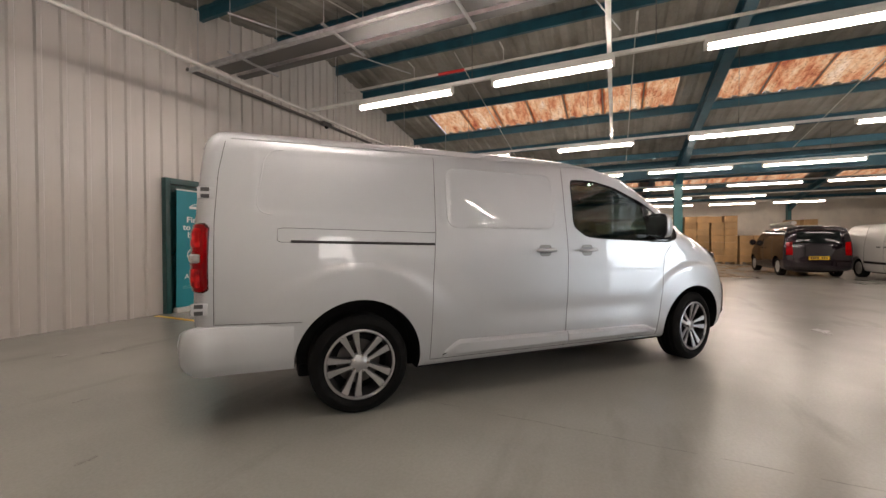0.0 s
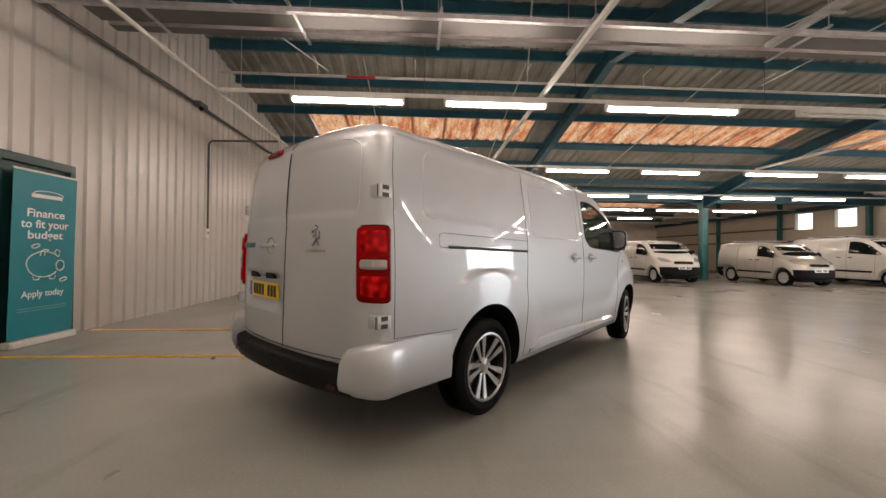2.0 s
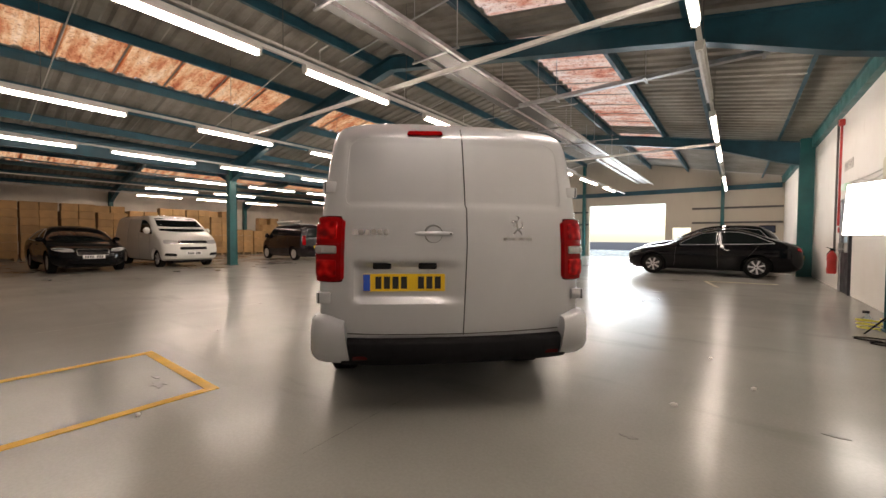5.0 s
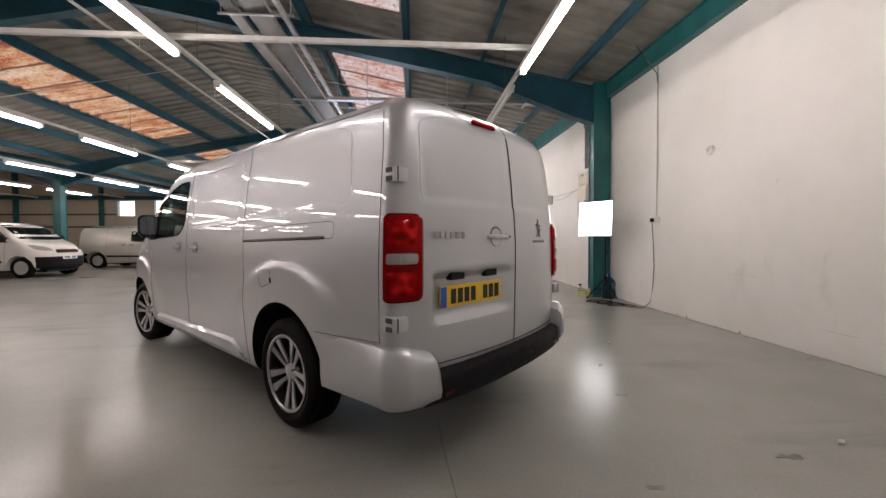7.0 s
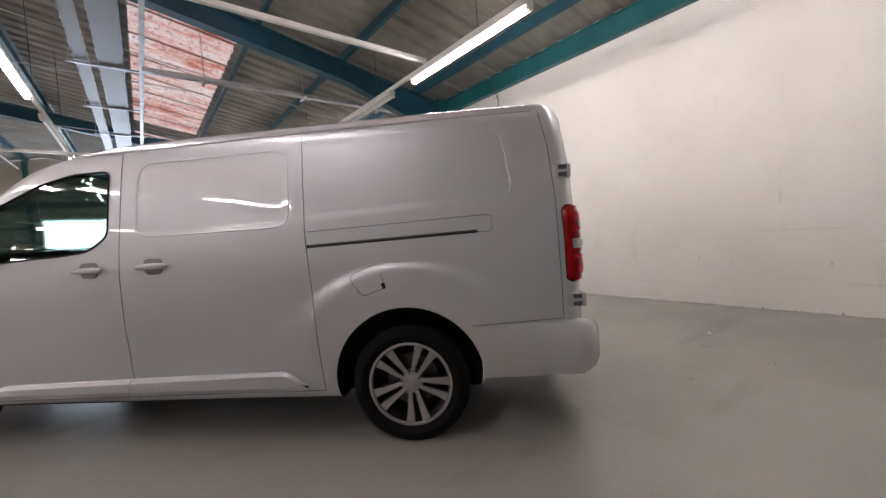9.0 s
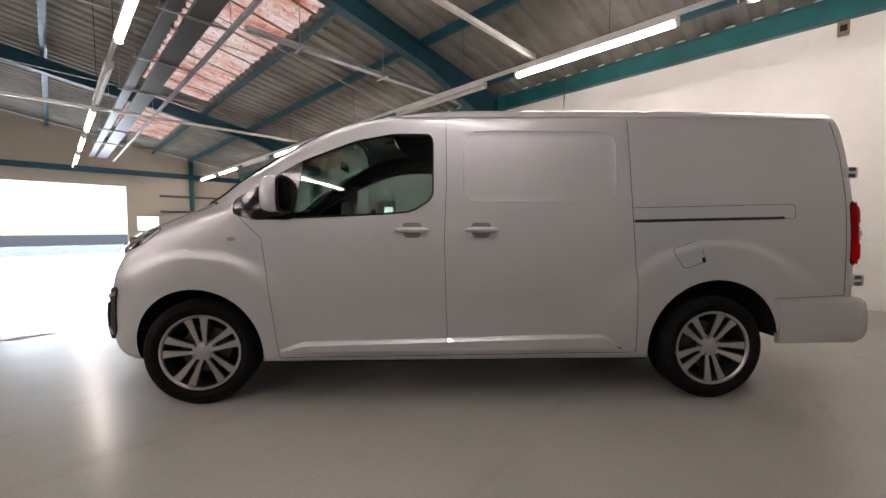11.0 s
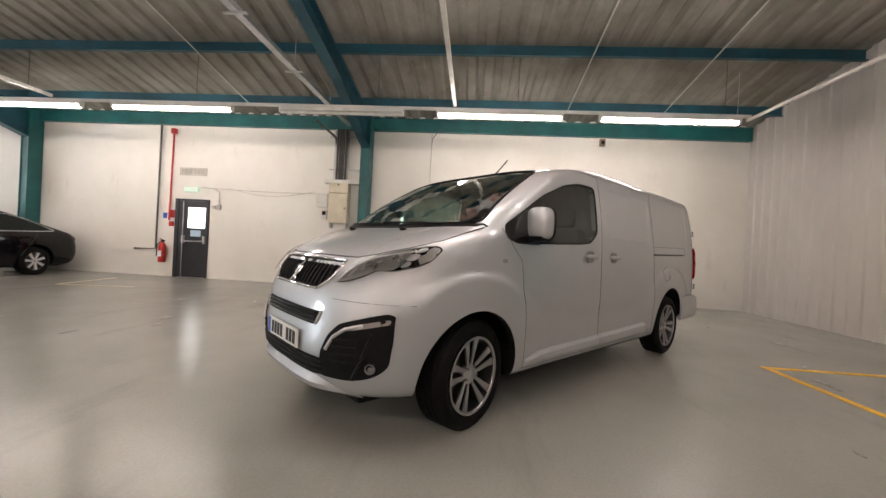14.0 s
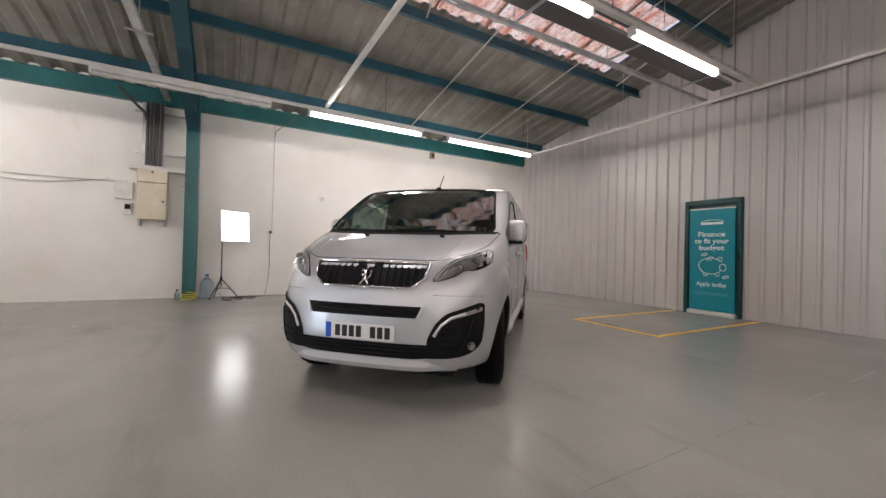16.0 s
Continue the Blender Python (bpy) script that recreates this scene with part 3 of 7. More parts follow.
    def on_rear(self, d=0.0):
        return lambda y, z: Vector((self.rear(y, z) - d, y, z))


def round_poly(pts, r=0.02, n=4):
    """Rounds the corners of a 2D outline."""
    out = []
    k = len(pts)
    for i in range(k):
        p, a, b = Vector(pts[i]), Vector(pts[i - 1]), Vector(pts[(i + 1) % k])
        u, v = (a - p), (b - p)
        q = min(r, u.length * 0.45, v.length * 0.45)
        s, e = p + u.normalized() * q, p + v.normalized() * q
        for j in range(n + 1):
            t = j / n
            out.append(tuple((1 - t) ** 2 * s + 2 * t * (1 - t) * p + t * t * e))
    return out


def patch(outline, place, step=0.05, thick=0.006, lift=None):
    """A plate that follows the skin: the outline is laid on with place(u, v)."""
    bm = bmesh.new()
    bm.faces.new([bm.verts.new((u, v, 0)) for u, v in outline])
    us, vs = [p[0] for p in outline], [p[1] for p in outline]
    for axis, lo, hi in ((0, min(us), max(us)), (1, min(vs), max(vs))):
        n = max(1, int((hi - lo) / step))
        for i in range(1, n):
            co, no = [0, 0, 0], [0, 0, 0]
            co[axis], no[axis] = lo + (hi - lo) * i / n, 1
            bmesh.ops.bisect_plane(bm, geom=bm.verts[:] + bm.edges[:] + bm.faces[:], plane_co=co, plane_no=no)
    for v in bm.verts:
        v.co = place(v.co.x, v.co.y)
    bmesh.ops.recalc_face_normals(bm, faces=bm.faces)
    if thick:
        bmesh.ops.solidify(bm, geom=bm.faces[:], thickness=thick)
        bmesh.ops.recalc_face_normals(bm, faces=bm.faces)
    return bm


def line_on(points, place, r=0.003, step=0.04, seg=6, closed=False):
    """A thin bead or gap along a line on the skin."""
    pts = list(points) + ([points[0]] if closed else [])
    out = []
    for a, b in zip(pts, pts[1:]):
        n = max(1, int(math.dist(a, b) / step))
        for i in range(n):
            out.append(place(a[0] + (b[0] - a[0]) * i / n, a[1] + (b[1] - a[1]) * i / n))
    out.append(place(*pts[-1]))
    bm = bmesh.new()
    tube_into(bm, out, r, seg)
    bmesh.ops.recalc_face_normals(bm, faces=bm.faces)
    return bm


def cut(ob, cutters):
    """Takes the cutters' shapes out of the mesh."""
    for c in cutters:
        co = bpy.data.objects.new("cutter", mesh_of("cutter", c))
        scene.collection.objects.link(co)
        bpy.context.view_layer.update()
        co.matrix_world = ob.matrix_world.copy()
        mod = ob.modifiers.new("cut", "BOOLEAN")
        mod.operation, mod.solver, mod.object = "DIFFERENCE", "EXACT", co
        me = bpy.data.meshes.new_from_object(ob.evaluated_get(bpy.context.evaluated_depsgraph_get()))
        ob.modifiers.clear()
        ob.data = me
        bpy.data.objects.remove(co)


def finish(ob, mats, slot_of, angle=32):
    ob.data.materials.clear()
    for m in mats:
        ob.data.materials.append(m)
    bm = bmesh.new()
    bm.from_mesh(ob.data)
    for f in bm.faces:
        f.material_index = slot_of(f.calc_center_median(), f.normal)
        f.smooth = True
    for e in bm.edges:
        e.smooth = len(e.link_faces) == 2 and e.calc_face_angle(0) < radians(angle)
    bm.to_mesh(ob.data)
    bm.free()


# ---- wheels ----
def tyre_mesh(R, r, w, name="tyre", seg=64, treads=True):
    bm = bmesh.new()
    h = w / 2
    prof = [(r, -h * 0.78), (r + 0.018, -h * 0.93), (r + (R - r) * 0.45, -h), (R - 0.022, -h * 0.9), (R - 0.006, -h * 0.78)]
    if treads:
        for g in (-0.42, 0.0, 0.42):
            prof += [(R, h * (g - 0.30)), (R, h * (g - 0.06)), (R - 0.007, h * (g - 0.05)), (R - 0.007, h * (g + 0.05)), (R, h * (g + 0.06)), (R, h * (g + 0.30))]
    prof += [(R - 0.006, h * 0.78), (R - 0.022, h * 0.9), (r + (R - r) * 0.45, h), (r + 0.018, h * 0.93), (r, h * 0.78), (r - 0.012, 0)]
    lathe_into(bm, prof, seg, closed=True)
    return mesh_of(name, bm, M["rubber"], 35)


def spoke_rim(r, w, pairs=5):
    """Dark barrel with pairs of machined spokes; outer face at +z."""
    h = w / 2
    barrel = bmesh.new()
    lathe_into(barrel, [(r, h * 0.78), (r + 0.004, h * 0.90), (r - 0.012, h * 0.92), (r - 0.022, h * 0.70), (r - 0.035, -h * 0.6), (r - 0.02, -h * 0.8), (r, -h * 0.8)], 64, True)
    back = bmesh.new()
    lathe_into(back, [(0.0, 0.0), (r - 0.06, -0.015), (r - 0.03, -0.03), (r - 0.03, -0.05), (0.0, -0.05)], 40)
    out = bmesh.new()
    inn = bmesh.new()
    for k in range(pairs):
        a = k * math.tau / pairs + math.pi / 2
        rot = Matrix.Rotation(a, 4, "Z")
        for s in (-1, 1):
            z0, z1 = h * 0.60, h * 0.84
            for target, dz, wide in ((out, 0.0, 1.0), (inn, -0.010, 1.12)):
                pts = []
                for rr, mid, half, zz in ((0.040, 0.0165, 0.0085, z0), (r * 0.42, 0.0265, 0.0125, z0 + 0.010), (r * 0.75, 0.0395, 0.0195, z0 + 0.020), (r - 0.010, 0.0505, 0.0265, z1)):
                    half *= wide
                    pts.append([rot @ Vector((rr, s * mid - half, zz + dz)), rot @ Vector((rr, s * mid + half, zz + dz))])
                d = Vector((0, 0, -0.012 if target is out else -0.04))
                rows = [[target.verts.new(v) for v in (p[0], p[1], p[1] + d, p[0] + d)] for p in pts]
                for x, y in zip(rows, rows[1:]):
                    for i in range(4):
                        target.faces.new((x[i], x[(i + 1) % 4], y[(i + 1) % 4], y[i]))
                target.faces.new(rows[0])
                target.faces.new(rows[-1][::-1])
    lip = bmesh.new()
    lathe_into(lip, [(r + 0.003, h * 0.86), (r + 0.003, h * 0.93), (r - 0.010, h * 0.945), (r - 0.016, h * 0.86)], 64, True)
    for b in (out, inn):
        bmesh.ops.recalc_face_normals(b, faces=b.faces)
    hub = bmesh.new()
    lathe_into(hub, [(0.0, h * 0.70), (0.03, h * 0.695), (0.036, h * 0.66), (0.062, h * 0.60), (0.072, h * 0.4), (0.0, h * 0.4)], 28)
    return barrel, back, out, inn, hub, lip


def wheel_meshes(R=0.335, w=0.225, r=0.236):
    b, k, o, i, h, lip = spoke_rim(r, w)
    bolt = bmesh.new()
    bmesh.ops.create_cone(bolt, cap_ends=True, segments=6, radius1=0.011, radius2=0.010, depth=0.03)
    disc = bmesh.new()
    lathe_into(disc, [(0.0, 0.012), (0.15, 0.012), (0.15, -0.012), (0.0, -0.012)], 40)
    return {"tyre": tyre_mesh(R, r, w), "rim_lip": mesh_of("rim_lip", lip, M["alloy"], 35), "rim": mesh_of("rim", b, M["darkalloy"], 35), "inner_face": mesh_of("inner_face", k, M["black"], 35), "spokes": mesh_of("spokes", o, M["alloy"], 30),
            "spoke_sides": mesh_of("spoke_sides", i, M["darkalloy"], 30), "hub_cap": mesh_of("hub_cap", h, M["alloy"], 35), "wheel_bolt": mesh_of("wheel_bolt", bolt, M["chrome"], 30), "brake_disc": mesh_of("brake_disc", disc, M["darkpipe"], 30)}


def put_wheel(parent, meshes, x, y, z, side, turn=0.0, steer=0.0):
    """A wheel with its outer face to the given side (1 left, -1 right)."""
    m = pose(x, y, z, 0, 0, steer) @ pose(0, 0, 0, -90 * side, 0, 0) @ pose(0, 0, 0, 0, 0, turn)
    ty = part("wheel", meshes["tyre"], None, parent, "black road tyre on a two-tone alloy rim", m)
    for k in meshes:
        if k == "wheel_bolt":
            for q in range(5):
                a = q * math.tau / 5 + math.pi / 2 + math.pi / 5
                part(k, meshes[k], None, ty, "", pose(0.054 * math.cos(a), 0.054 * math.sin(a), 0.068))
        elif k != "tyre":
            part(k, meshes[k], None, ty)
    return ty


# ---- the silver van ----
def ring_bump(x, z):
    """Wheel arch flare: a crisp crease over the wheel that runs out down the sides."""
    out = 0.0
    for cx, r0 in ((0.0, 0.668), (3.275, 0.612)):
        r = math.hypot(x - cx, z - 0.335)
        up = max(0.0, (z - 0.335) / max(r, 0.01))
        out += 0.020 * (0.3 + 0.7 * up) * (1 - smooth(r0 - 0.10 * (1 - up), r0 + 0.030 + 0.26 * (1 - up), r))
    return out


def panel_dent(x, z):
    d = inside(x, 0.64, 1.61, 0.03) * inside(z, 1.275, 1.725, 0.03)
    d += inside(x, -0.645, 0.60, 0.03) * inside(z, 1.318 - 0.045 * x, 1.765, 0.03)
    scoop = inside(x, 0.75, 2.85, 0.45) * math.exp(-((z - 0.60) / 0.085) ** 2)
    return -0.004 * d - 0.007 * scoop


def van_side(x, z):
    return (ring_bump(x, z) if z < 1.2 else 0) + (panel_dent(x, z) if -0.7 < x < 3.1 else 0)


def van_tail(y, z):
    a = abs(y)
    # the doors bow backwards in the middle
    d = -0.042 * max(0.0, 1 - (a / 0.80) ** 2) * (1 - smooth(1.78, 1.92, z))
    d += 0.006 * inside(a, 0.045, 0.72, 0.03) * inside(z, 1.335, 1.79, 0.03)
    d += 0.040 * inside(y, 0.015, 0.675, 0.05) * inside(z, 0.725, 1.005, 0.05)
    return d


VAN = Body(
    w=[(0.25, 0.845), (0.28, 0.878), (0.36, 0.899), (0.5, 0.912), (0.75, 0.922), (1.0, 0.920), (1.2, 0.911), (1.45, 0.884), (1.70, 0.845), (1.79, 0.826), (1.84, 0.803), (1.87, 0.768), (1.895, 0.69), (1.915, 0.56), (1.93, 0.36), (1.94, 0.1)],
    xf=[(0.25, 3.99), (0.28, 4.055), (0.36, 4.09), (0.5, 4.105), (0.65, 4.095), (0.8, 4.065), (0.9, 4.02), (0.98, 3.965), (1.03, 3.915), (1.08, 3.845), (1.14, 3.725), (1.2, 3.575), (1.245, 3.44), (1.42, 3.15), (1.62, 2.80), (1.77, 2.48), (1.84, 2.15), (1.875, 1.88), (1.91, 1.45), (1.94, 0.9)],
    xr=[(0.25, -0.92), (0.36, -1.0), (0.6, -1.025), (1.0, -1.025), (1.4, -1.01), (1.7, -0.985), (1.8, -0.968), (1.86, -0.945), (1.90, -0.90), (1.922, -0.80), (1.935, -0.6), (1.94, -0.3)],
    af=[(0.25, 0.95), (0.9, 0.93), (1.08, 0.86), (1.2, 0.70), (1.27, 0.6), (1.5, 0.42), (1.77, 0.32), (1.94, 0.4)],
    ar=[(0.25, 0.155), (1.6, 0.15), (1.94, 0.18)],
    nf=3.3, nr=3.1, side_shape=van_side, tail_shape=van_tail, taper=lambda x: 0.016 * (max(0.0, 0.4 - x) / 0.85) ** 2)

WINDOW = [(1.80, 1.70), (1.80, 1.30), (1.93, 1.215), (2.10, 1.20), (2.90, 1.17), (3.02, 1.20), (3.03, 1.28), (2.60, 1.53), (2.28, 1.655), (2.05, 1.70)]
SCREEN = [(-0.715, 1.755), (-0.81, 1.285), (-0.4, 1.262), (0, 1.258), (0.4, 1.262), (0.81, 1.285), (0.715, 1.755), (0.4, 1.785), (0, 1.795), (-0.4, 1.785)]
# strokes of the plain emblem
EMBLEM = [[(-0.005, 0.085), (0.0, 0.045), (-0.01, 0.02)], [(-0.01, 0.02), (-0.03, 0.0)], [(0.0, 0.03), (0.022, 0.018), (0.03, 0.0)], [(-0.002, 0.08), (-0.03, 0.09), (-0.038, 0.075)], [(0.0, 0.07), (-0.028, 0.055)], [(0.0, 0.09), (0.012, 0.112), (-0.008, 0.12)], [(0.005, 0.03), (0.035, 0.05), (0.03, 0.085)]]
VAN_POSE = pose(-4.053, 4.607, 0, 0, 0, 45.7 + 90)


def bars(parent, m, n, w, h, material, gaps=(), name="lettering_bar", depth=0.002):
    """Plain upright bars in place of characters, laid out in x with z out of the plate."""
    step = w / n
    for i in range(n):
        if i in gaps:
            continue
        bm = box(-step * 0.36, step * 0.36, -h / 2, h / 2, 0, depth)
        part(name, bm, material, parent, "", m @ pose(-w / 2 + (i + 0.5) * step, 0, 0))


def sill_moulding(van, s, a, b):
    bm = bmesh.new()
    rows = []
    n = 26
    for i in range(n + 1):
        x = a + (b - a) * i / n
        k = smooth(0.58, 0.74, x) * (1 - smooth(2.60, 2.77, x))
        top = 0.345 + (0.045 + 0.045 * (2.77 - x) / 2.2) * k
        d = 0.004 + 0.034 * k
        sec = [(-0.012, top + 0.012), (d * 0.55, top + 0.006), (d, top - 0.014), (d * 0.95, 0.345), (d * 0.6, 0.322), (-0.012, 0.318)]
        rows.append([bm.verts.new((x, s * (VAN.side(x, 0.37) + q), z)) for q, z in sec])
    for p, q in zip(rows, rows[1:]):
        for k in range(6):
            bm.faces.new((p[k], p[(k + 1) % 6], q[(k + 1) % 6], q[k]))
    bm.faces.new(rows[0])
    bm.faces.new(rows[-1][::-1])
    bmesh.ops.recalc_face_normals(bm, faces=bm.faces)
    part("sill_moulding", bm, M["silver"], van, "", None, 25)


def build_van():
    van = holder("van", VAN_POSE, "silver-grey metallic long panel van parked on the painted floor", "van")
    zs = [0.25 + (1.70 - 0.25) * i / 82 for i in range(83)] + [1.72, 1.74, 1.76, 1.78, 1.80, 1.818, 1.836, 1.852, 1.866, 1.88, 1.892, 1.903, 1.913, 1.922, 1.929, 1.935, 1.94]
    bm = VAN.solid(zs, 40, 200, 48)
    body = part("body", bm, M["silver"], van)
    cutters = []
    for x, r in ((0.0, 0.425), (3.275, 0.405)):
        for s in (1, -1):
            c = bmesh.new()
            rr = bmesh.ops.create_cone(c, cap_ends=True, segments=72, radius1=r, radius2=r, depth=0.5)
            bmesh.ops.transform(c, matrix=pose(x, s * 0.85, 0.335 + (0.02 if x == 0 else 0), 90), verts=rr["verts"])
            cutters.append(c)
    cutters.append(VAN.solid([0.42 + (1.845 - 0.42) * i / 30 for i in range(31)], 8, 20, 30, clip=(1.50, 3.22), shrink=0.05))
    cutters.append(prism(round_poly(WINDOW, 0.05), -1.3, 1.3, "y"))
    cutters.append(prism(round_poly(SCREEN, 0.05), 2.2, 3.9, "x"))
    cutters.append(box(-1.4, -0.405, -1.3, 1.3, 0.0, 0.40))
    cut(body, cutters)

    def slot(c, n):
        for x in (0.0, 3.275):
            if math.hypot(c.x - x, c.z - 0.345) < 0.45 and abs(c.y) < VAN.side(c.x, c.z) - 0.012:
                return 1
        if (c.z < 0.27 or (c.x < -0.4 and c.z < 0.41)) and n.z < -0.5:
            return 1
        if 1.45 < c.x < 3.3 and 0.4 < c.z < 1.86 and abs(c.y) < VAN.side(c.x, c.z) - 0.02 and c.x < VAN.front(c.y, c.z) - 0.035:
            return 2
        return 0
    finish(body, [M["silver"], M["black"], worn("cab_trim", (0.022, 0.022, 0.023), 0.7, 0, 0.2, 6.0)], slot)

    # floor pan and running gear, dark under the body
    part("chassis", box(-0.40, 3.9, -0.62, 0.62, 0.20, 0.30, 0.03), M["black"], van)
    for x in (0.0, 3.275):
        part("axle", tube([(x, -0.75, 0.30), (x, 0.75, 0.30)], 0.04), M["black"], van)
    part("exhaust", tube([(2.4, -0.3, 0.22), (0.6, -0.35, 0.22), (-0.3, -0.5, 0.30), (-0.75, -0.55, 0.33)], 0.035), M["darkpipe"], van)
    wm = wheel_meshes()
    for x, turns in ((0.0, (8, 20)), (3.275, (43, -14))):
        steer = 8 if x else 0
        put_wheel(van, wm, x, 0.80, 0.335, 1, turns[0], steer)
        put_wheel(van, wm, x, -0.80, 0.335, -1, turns[1], steer)

    for s in (1, -1):
        sd = VAN.on_side(s, 0.0005)
        gap = M["seam"]
        part("side_window", patch(round_poly(WINDOW, 0.05), VAN.on_side(s, -0.006), 0.08, 0.004), M["glass"], van, "tinted cab side glass")
        part("window_seal", line_on(round_poly(WINDOW, 0.05), VAN.on_side(s, -0.001), 0.007, closed=True), M["black"], van)
        # black triangle ahead of the door glass
        part("mirror_sail", patch(round_poly([(2.60, 1.535), (2.66, 1.165), (2.92, 1.165), (3.03, 1.2), (3.03, 1.285)], 0.03), VAN.on_side(s, 0.001), 0.06, 0.006), M["gloss_black"], van)
        seams = [
            [(1.715, 1.80), (1.715, 1.40), (1.73, 1.05), (1.72, 0.6), (1.705, 0.29)],
            [(3.06, 1.26), (2.95, 1.14), (2.86, 1.05), (2.80, 0.62), (2.77, 0.29)],
            [(0.555, 1.80), (0.545, 1.22), (0.515, 0.75), (0.50, 0.31)],
            [(2.77, 0.295), (1.7, 0.30), (0.50, 0.312)],
            [(0.54, 1.235), (-0.48, 1.258), (-0.513, 1.248), (-0.515, 1.178), (-0.495, 1.166), (-0.435, 1.168)],
            [(-0.37, 0.655), (-0.86, 0.668)],
            [(-0.868, 0.665), (-0.868, 0.86), (-0.864, 1.30), (-0.845, 1.60), (-0.81, 1.80)],
        ]
        for q in seams:
            part("panel_gap", line_on(q, sd, 0.0020), gap, van)
        for o in ([(0.64, 1.725), (0.64, 1.275), (1.61, 1.275), (1.60, 1.725)], [(0.53, 1.755), (-0.58, 1.765), (-0.645, 1.345), (0.53, 1.292)]):
            o = round_poly(o, 0.10, 6)
            if o[0][0] < 0.6:
                o = o[7:-7]
            part("pressed_panel_edge", line_on(o, VAN.on_side(s, -0.0012), 0.0042, closed=o[0][0] > 0.6), M["silver"], van)
        part("slide_rail", line_on([(0.535, 1.152), (-0.435, 1.171)], VAN.on_side(s, -0.002), 0.0105), M["ink"], van, "black sliding door rail slot")
        # sill moulding: a shelf that runs out at both ends
        for a, b in ((0.60, 1.715), (1.723, 2.76)):
            sill_moulding(van, s, a, b)
        # door handles in their hollows
        for hx in (1.93, 1.50):
            bowl = patch(round_poly([(hx - 0.065, 1.10), (hx - 0.055, 1.145), (hx + 0.055, 1.145), (hx + 0.065, 1.10), (hx + 0.045, 1.05), (hx - 0.045, 1.05)], 0.03), VAN.on_side(s, 0.0015), 0.03, 0.004)
            part("handle_hollow", bowl, M["hollow"], van)
            hb = bmesh.new()
            rr = bmesh.ops.create_uvsphere(hb, u_segments=16, v_segments=10, radius=1)
            for v in rr["verts"]:
                v.co = Vector((math.copysign(abs(v.co.x) ** 0.6, v.co.x) * 0.105, v.co.y * 0.016, v.co.z * 0.019))
            part("door_handle", hb, M["silver"], van, "body-coloured pull handle", pose(hx, s * (VAN.side(hx, 1.10) + 0.022), 1.10), 60)
        part("side_repeater", patch(round_poly([(3.02, 1.035), (3.02, 1.06), (3.065, 1.06), (3.065, 1.035)], 0.008), VAN.on_side(s, 0.004), 0.03, 0.006), M["whitelens"], van)
        # mirror
        mb = bmesh.new()
        rr = bmesh.ops.create_uvsphere(mb, u_segments=24, v_segments=16, radius=1)
        for v in rr["verts"]:
            p = v.co
            e = lambda t, k: math.copysign(abs(t) ** k, t)
            v.co = Vector((max(e(p.x, 0.7) * 0.08, -0.045), e(p.y, 0.6) * 0.094, e(p.z, 0.6) * 0.115))
        mir = part("mirror", mb, M["silver"], van, "silver door mirror housing", pose(2.74, s * 0.965, 1.315, 0, 0, -8 * s), 50)
        part("mirror_foot", box(-0.05, 0.05, -0.10, 0.10, -0.035, 0.0, 0.012), M["black"], van, "", pose(2.76, s * 0.925, 1.225))
        part("mirror_back", prism(round_poly([(-0.09, -0.11), (0.09, -0.11), (0.09, 0.11), (-0.09, 0.11)], 0.06, 6), -0.012, 0.0, "x"), M["black"], mir, "", pose(-0.045, 0, 0))
        part("mirror_glass", prism(round_poly([(-0.075, -0.095), (0.075, -0.095), (0.075, 0.095), (-0.075, 0.095)], 0.05, 6), -0.003, 0.0, "x"), M["mirror"], mir, "", pose(-0.058, 0, 0))
        # hinges on the corner of the rear doors
        for z in (1.465, 0.765):
            hx = VAN.rear(0.80, z)
            wr = VAN.rear_width(z)
            b = bmesh.new()
            box_into(b, -0.016, 0.075, -0.078, 0.008, -0.036, 0.036, 0.010)
            hinge = part("door_hinge", b if s > 0 else mirrored(b), M["silver"], van, "body-coloured rear door hinge", pose(hx, s * wr, z), 30)
            for dz in (-0.020, 0.020):
                b = box(0.004, 0.050, 0.005, 0.0095, dz - 0.012, dz + 0.012, 0.002)
                part("hinge_pin", b if s > 0 else mirrored(b), M["seam"], hinge)
            b = box(-0.0175, -0.014, -0.012, -0.004, -0.033, 0.033)
            part("hinge_gap", b if s > 0 else mirrored(b), M["seam"], hinge)
        # tail lamp: wraps the rear corner
        lamp = tail_lamp(s)
        for nm, b, mt in lamp:
            part(nm, b, mt, van, "red moulded tail lamp lens" if nm == "tail_lamp" else "", None, 30)
        # headlamp
        head_lamp(van, s)
    # fuel flap on the left side only
    part("fuel_flap", line_on(round_poly([(0.090, 0.895), (0.128, 1.022), (0.150, 1.024), (0.280, 0.982), (0.292, 0.955), (0.226, 0.852)], 0.03), VAN.on_side(1, 0.0), 0.0022, closed=True), M["seam"], van)
    part("flap_latch", patch(round_poly([(0.088, 0.892), (0.094, 0.925), (0.116, 0.920), (0.108, 0.888)], 0.008), VAN.on_side(1, 0.002), 0.02, 0.004), M["black"], van)

    # windscreen and its dark edge
    part("windscreen", patch(round_poly(SCREEN, 0.05), VAN.on_front(-0.006), 0.06, 0.005), M["screen"], van, "tinted windscreen reflecting the roof")
    part("screen_seal", line_on(round_poly(SCREEN, 0.05), VAN.on_front(-0.002), 0.010, closed=True), M["black"], van)
    part("scuttle", patch(round_poly([(-0.83, 1.285), (-0.86, 1.262), (-0.4, 1.236), (0.4, 1.236), (0.86, 1.262), (0.83, 1.285), (0.4, 1.264), (-0.4, 1.264)], 0.01), VAN.on_front(0.003), 0.05, 0.006), M["black"], van)
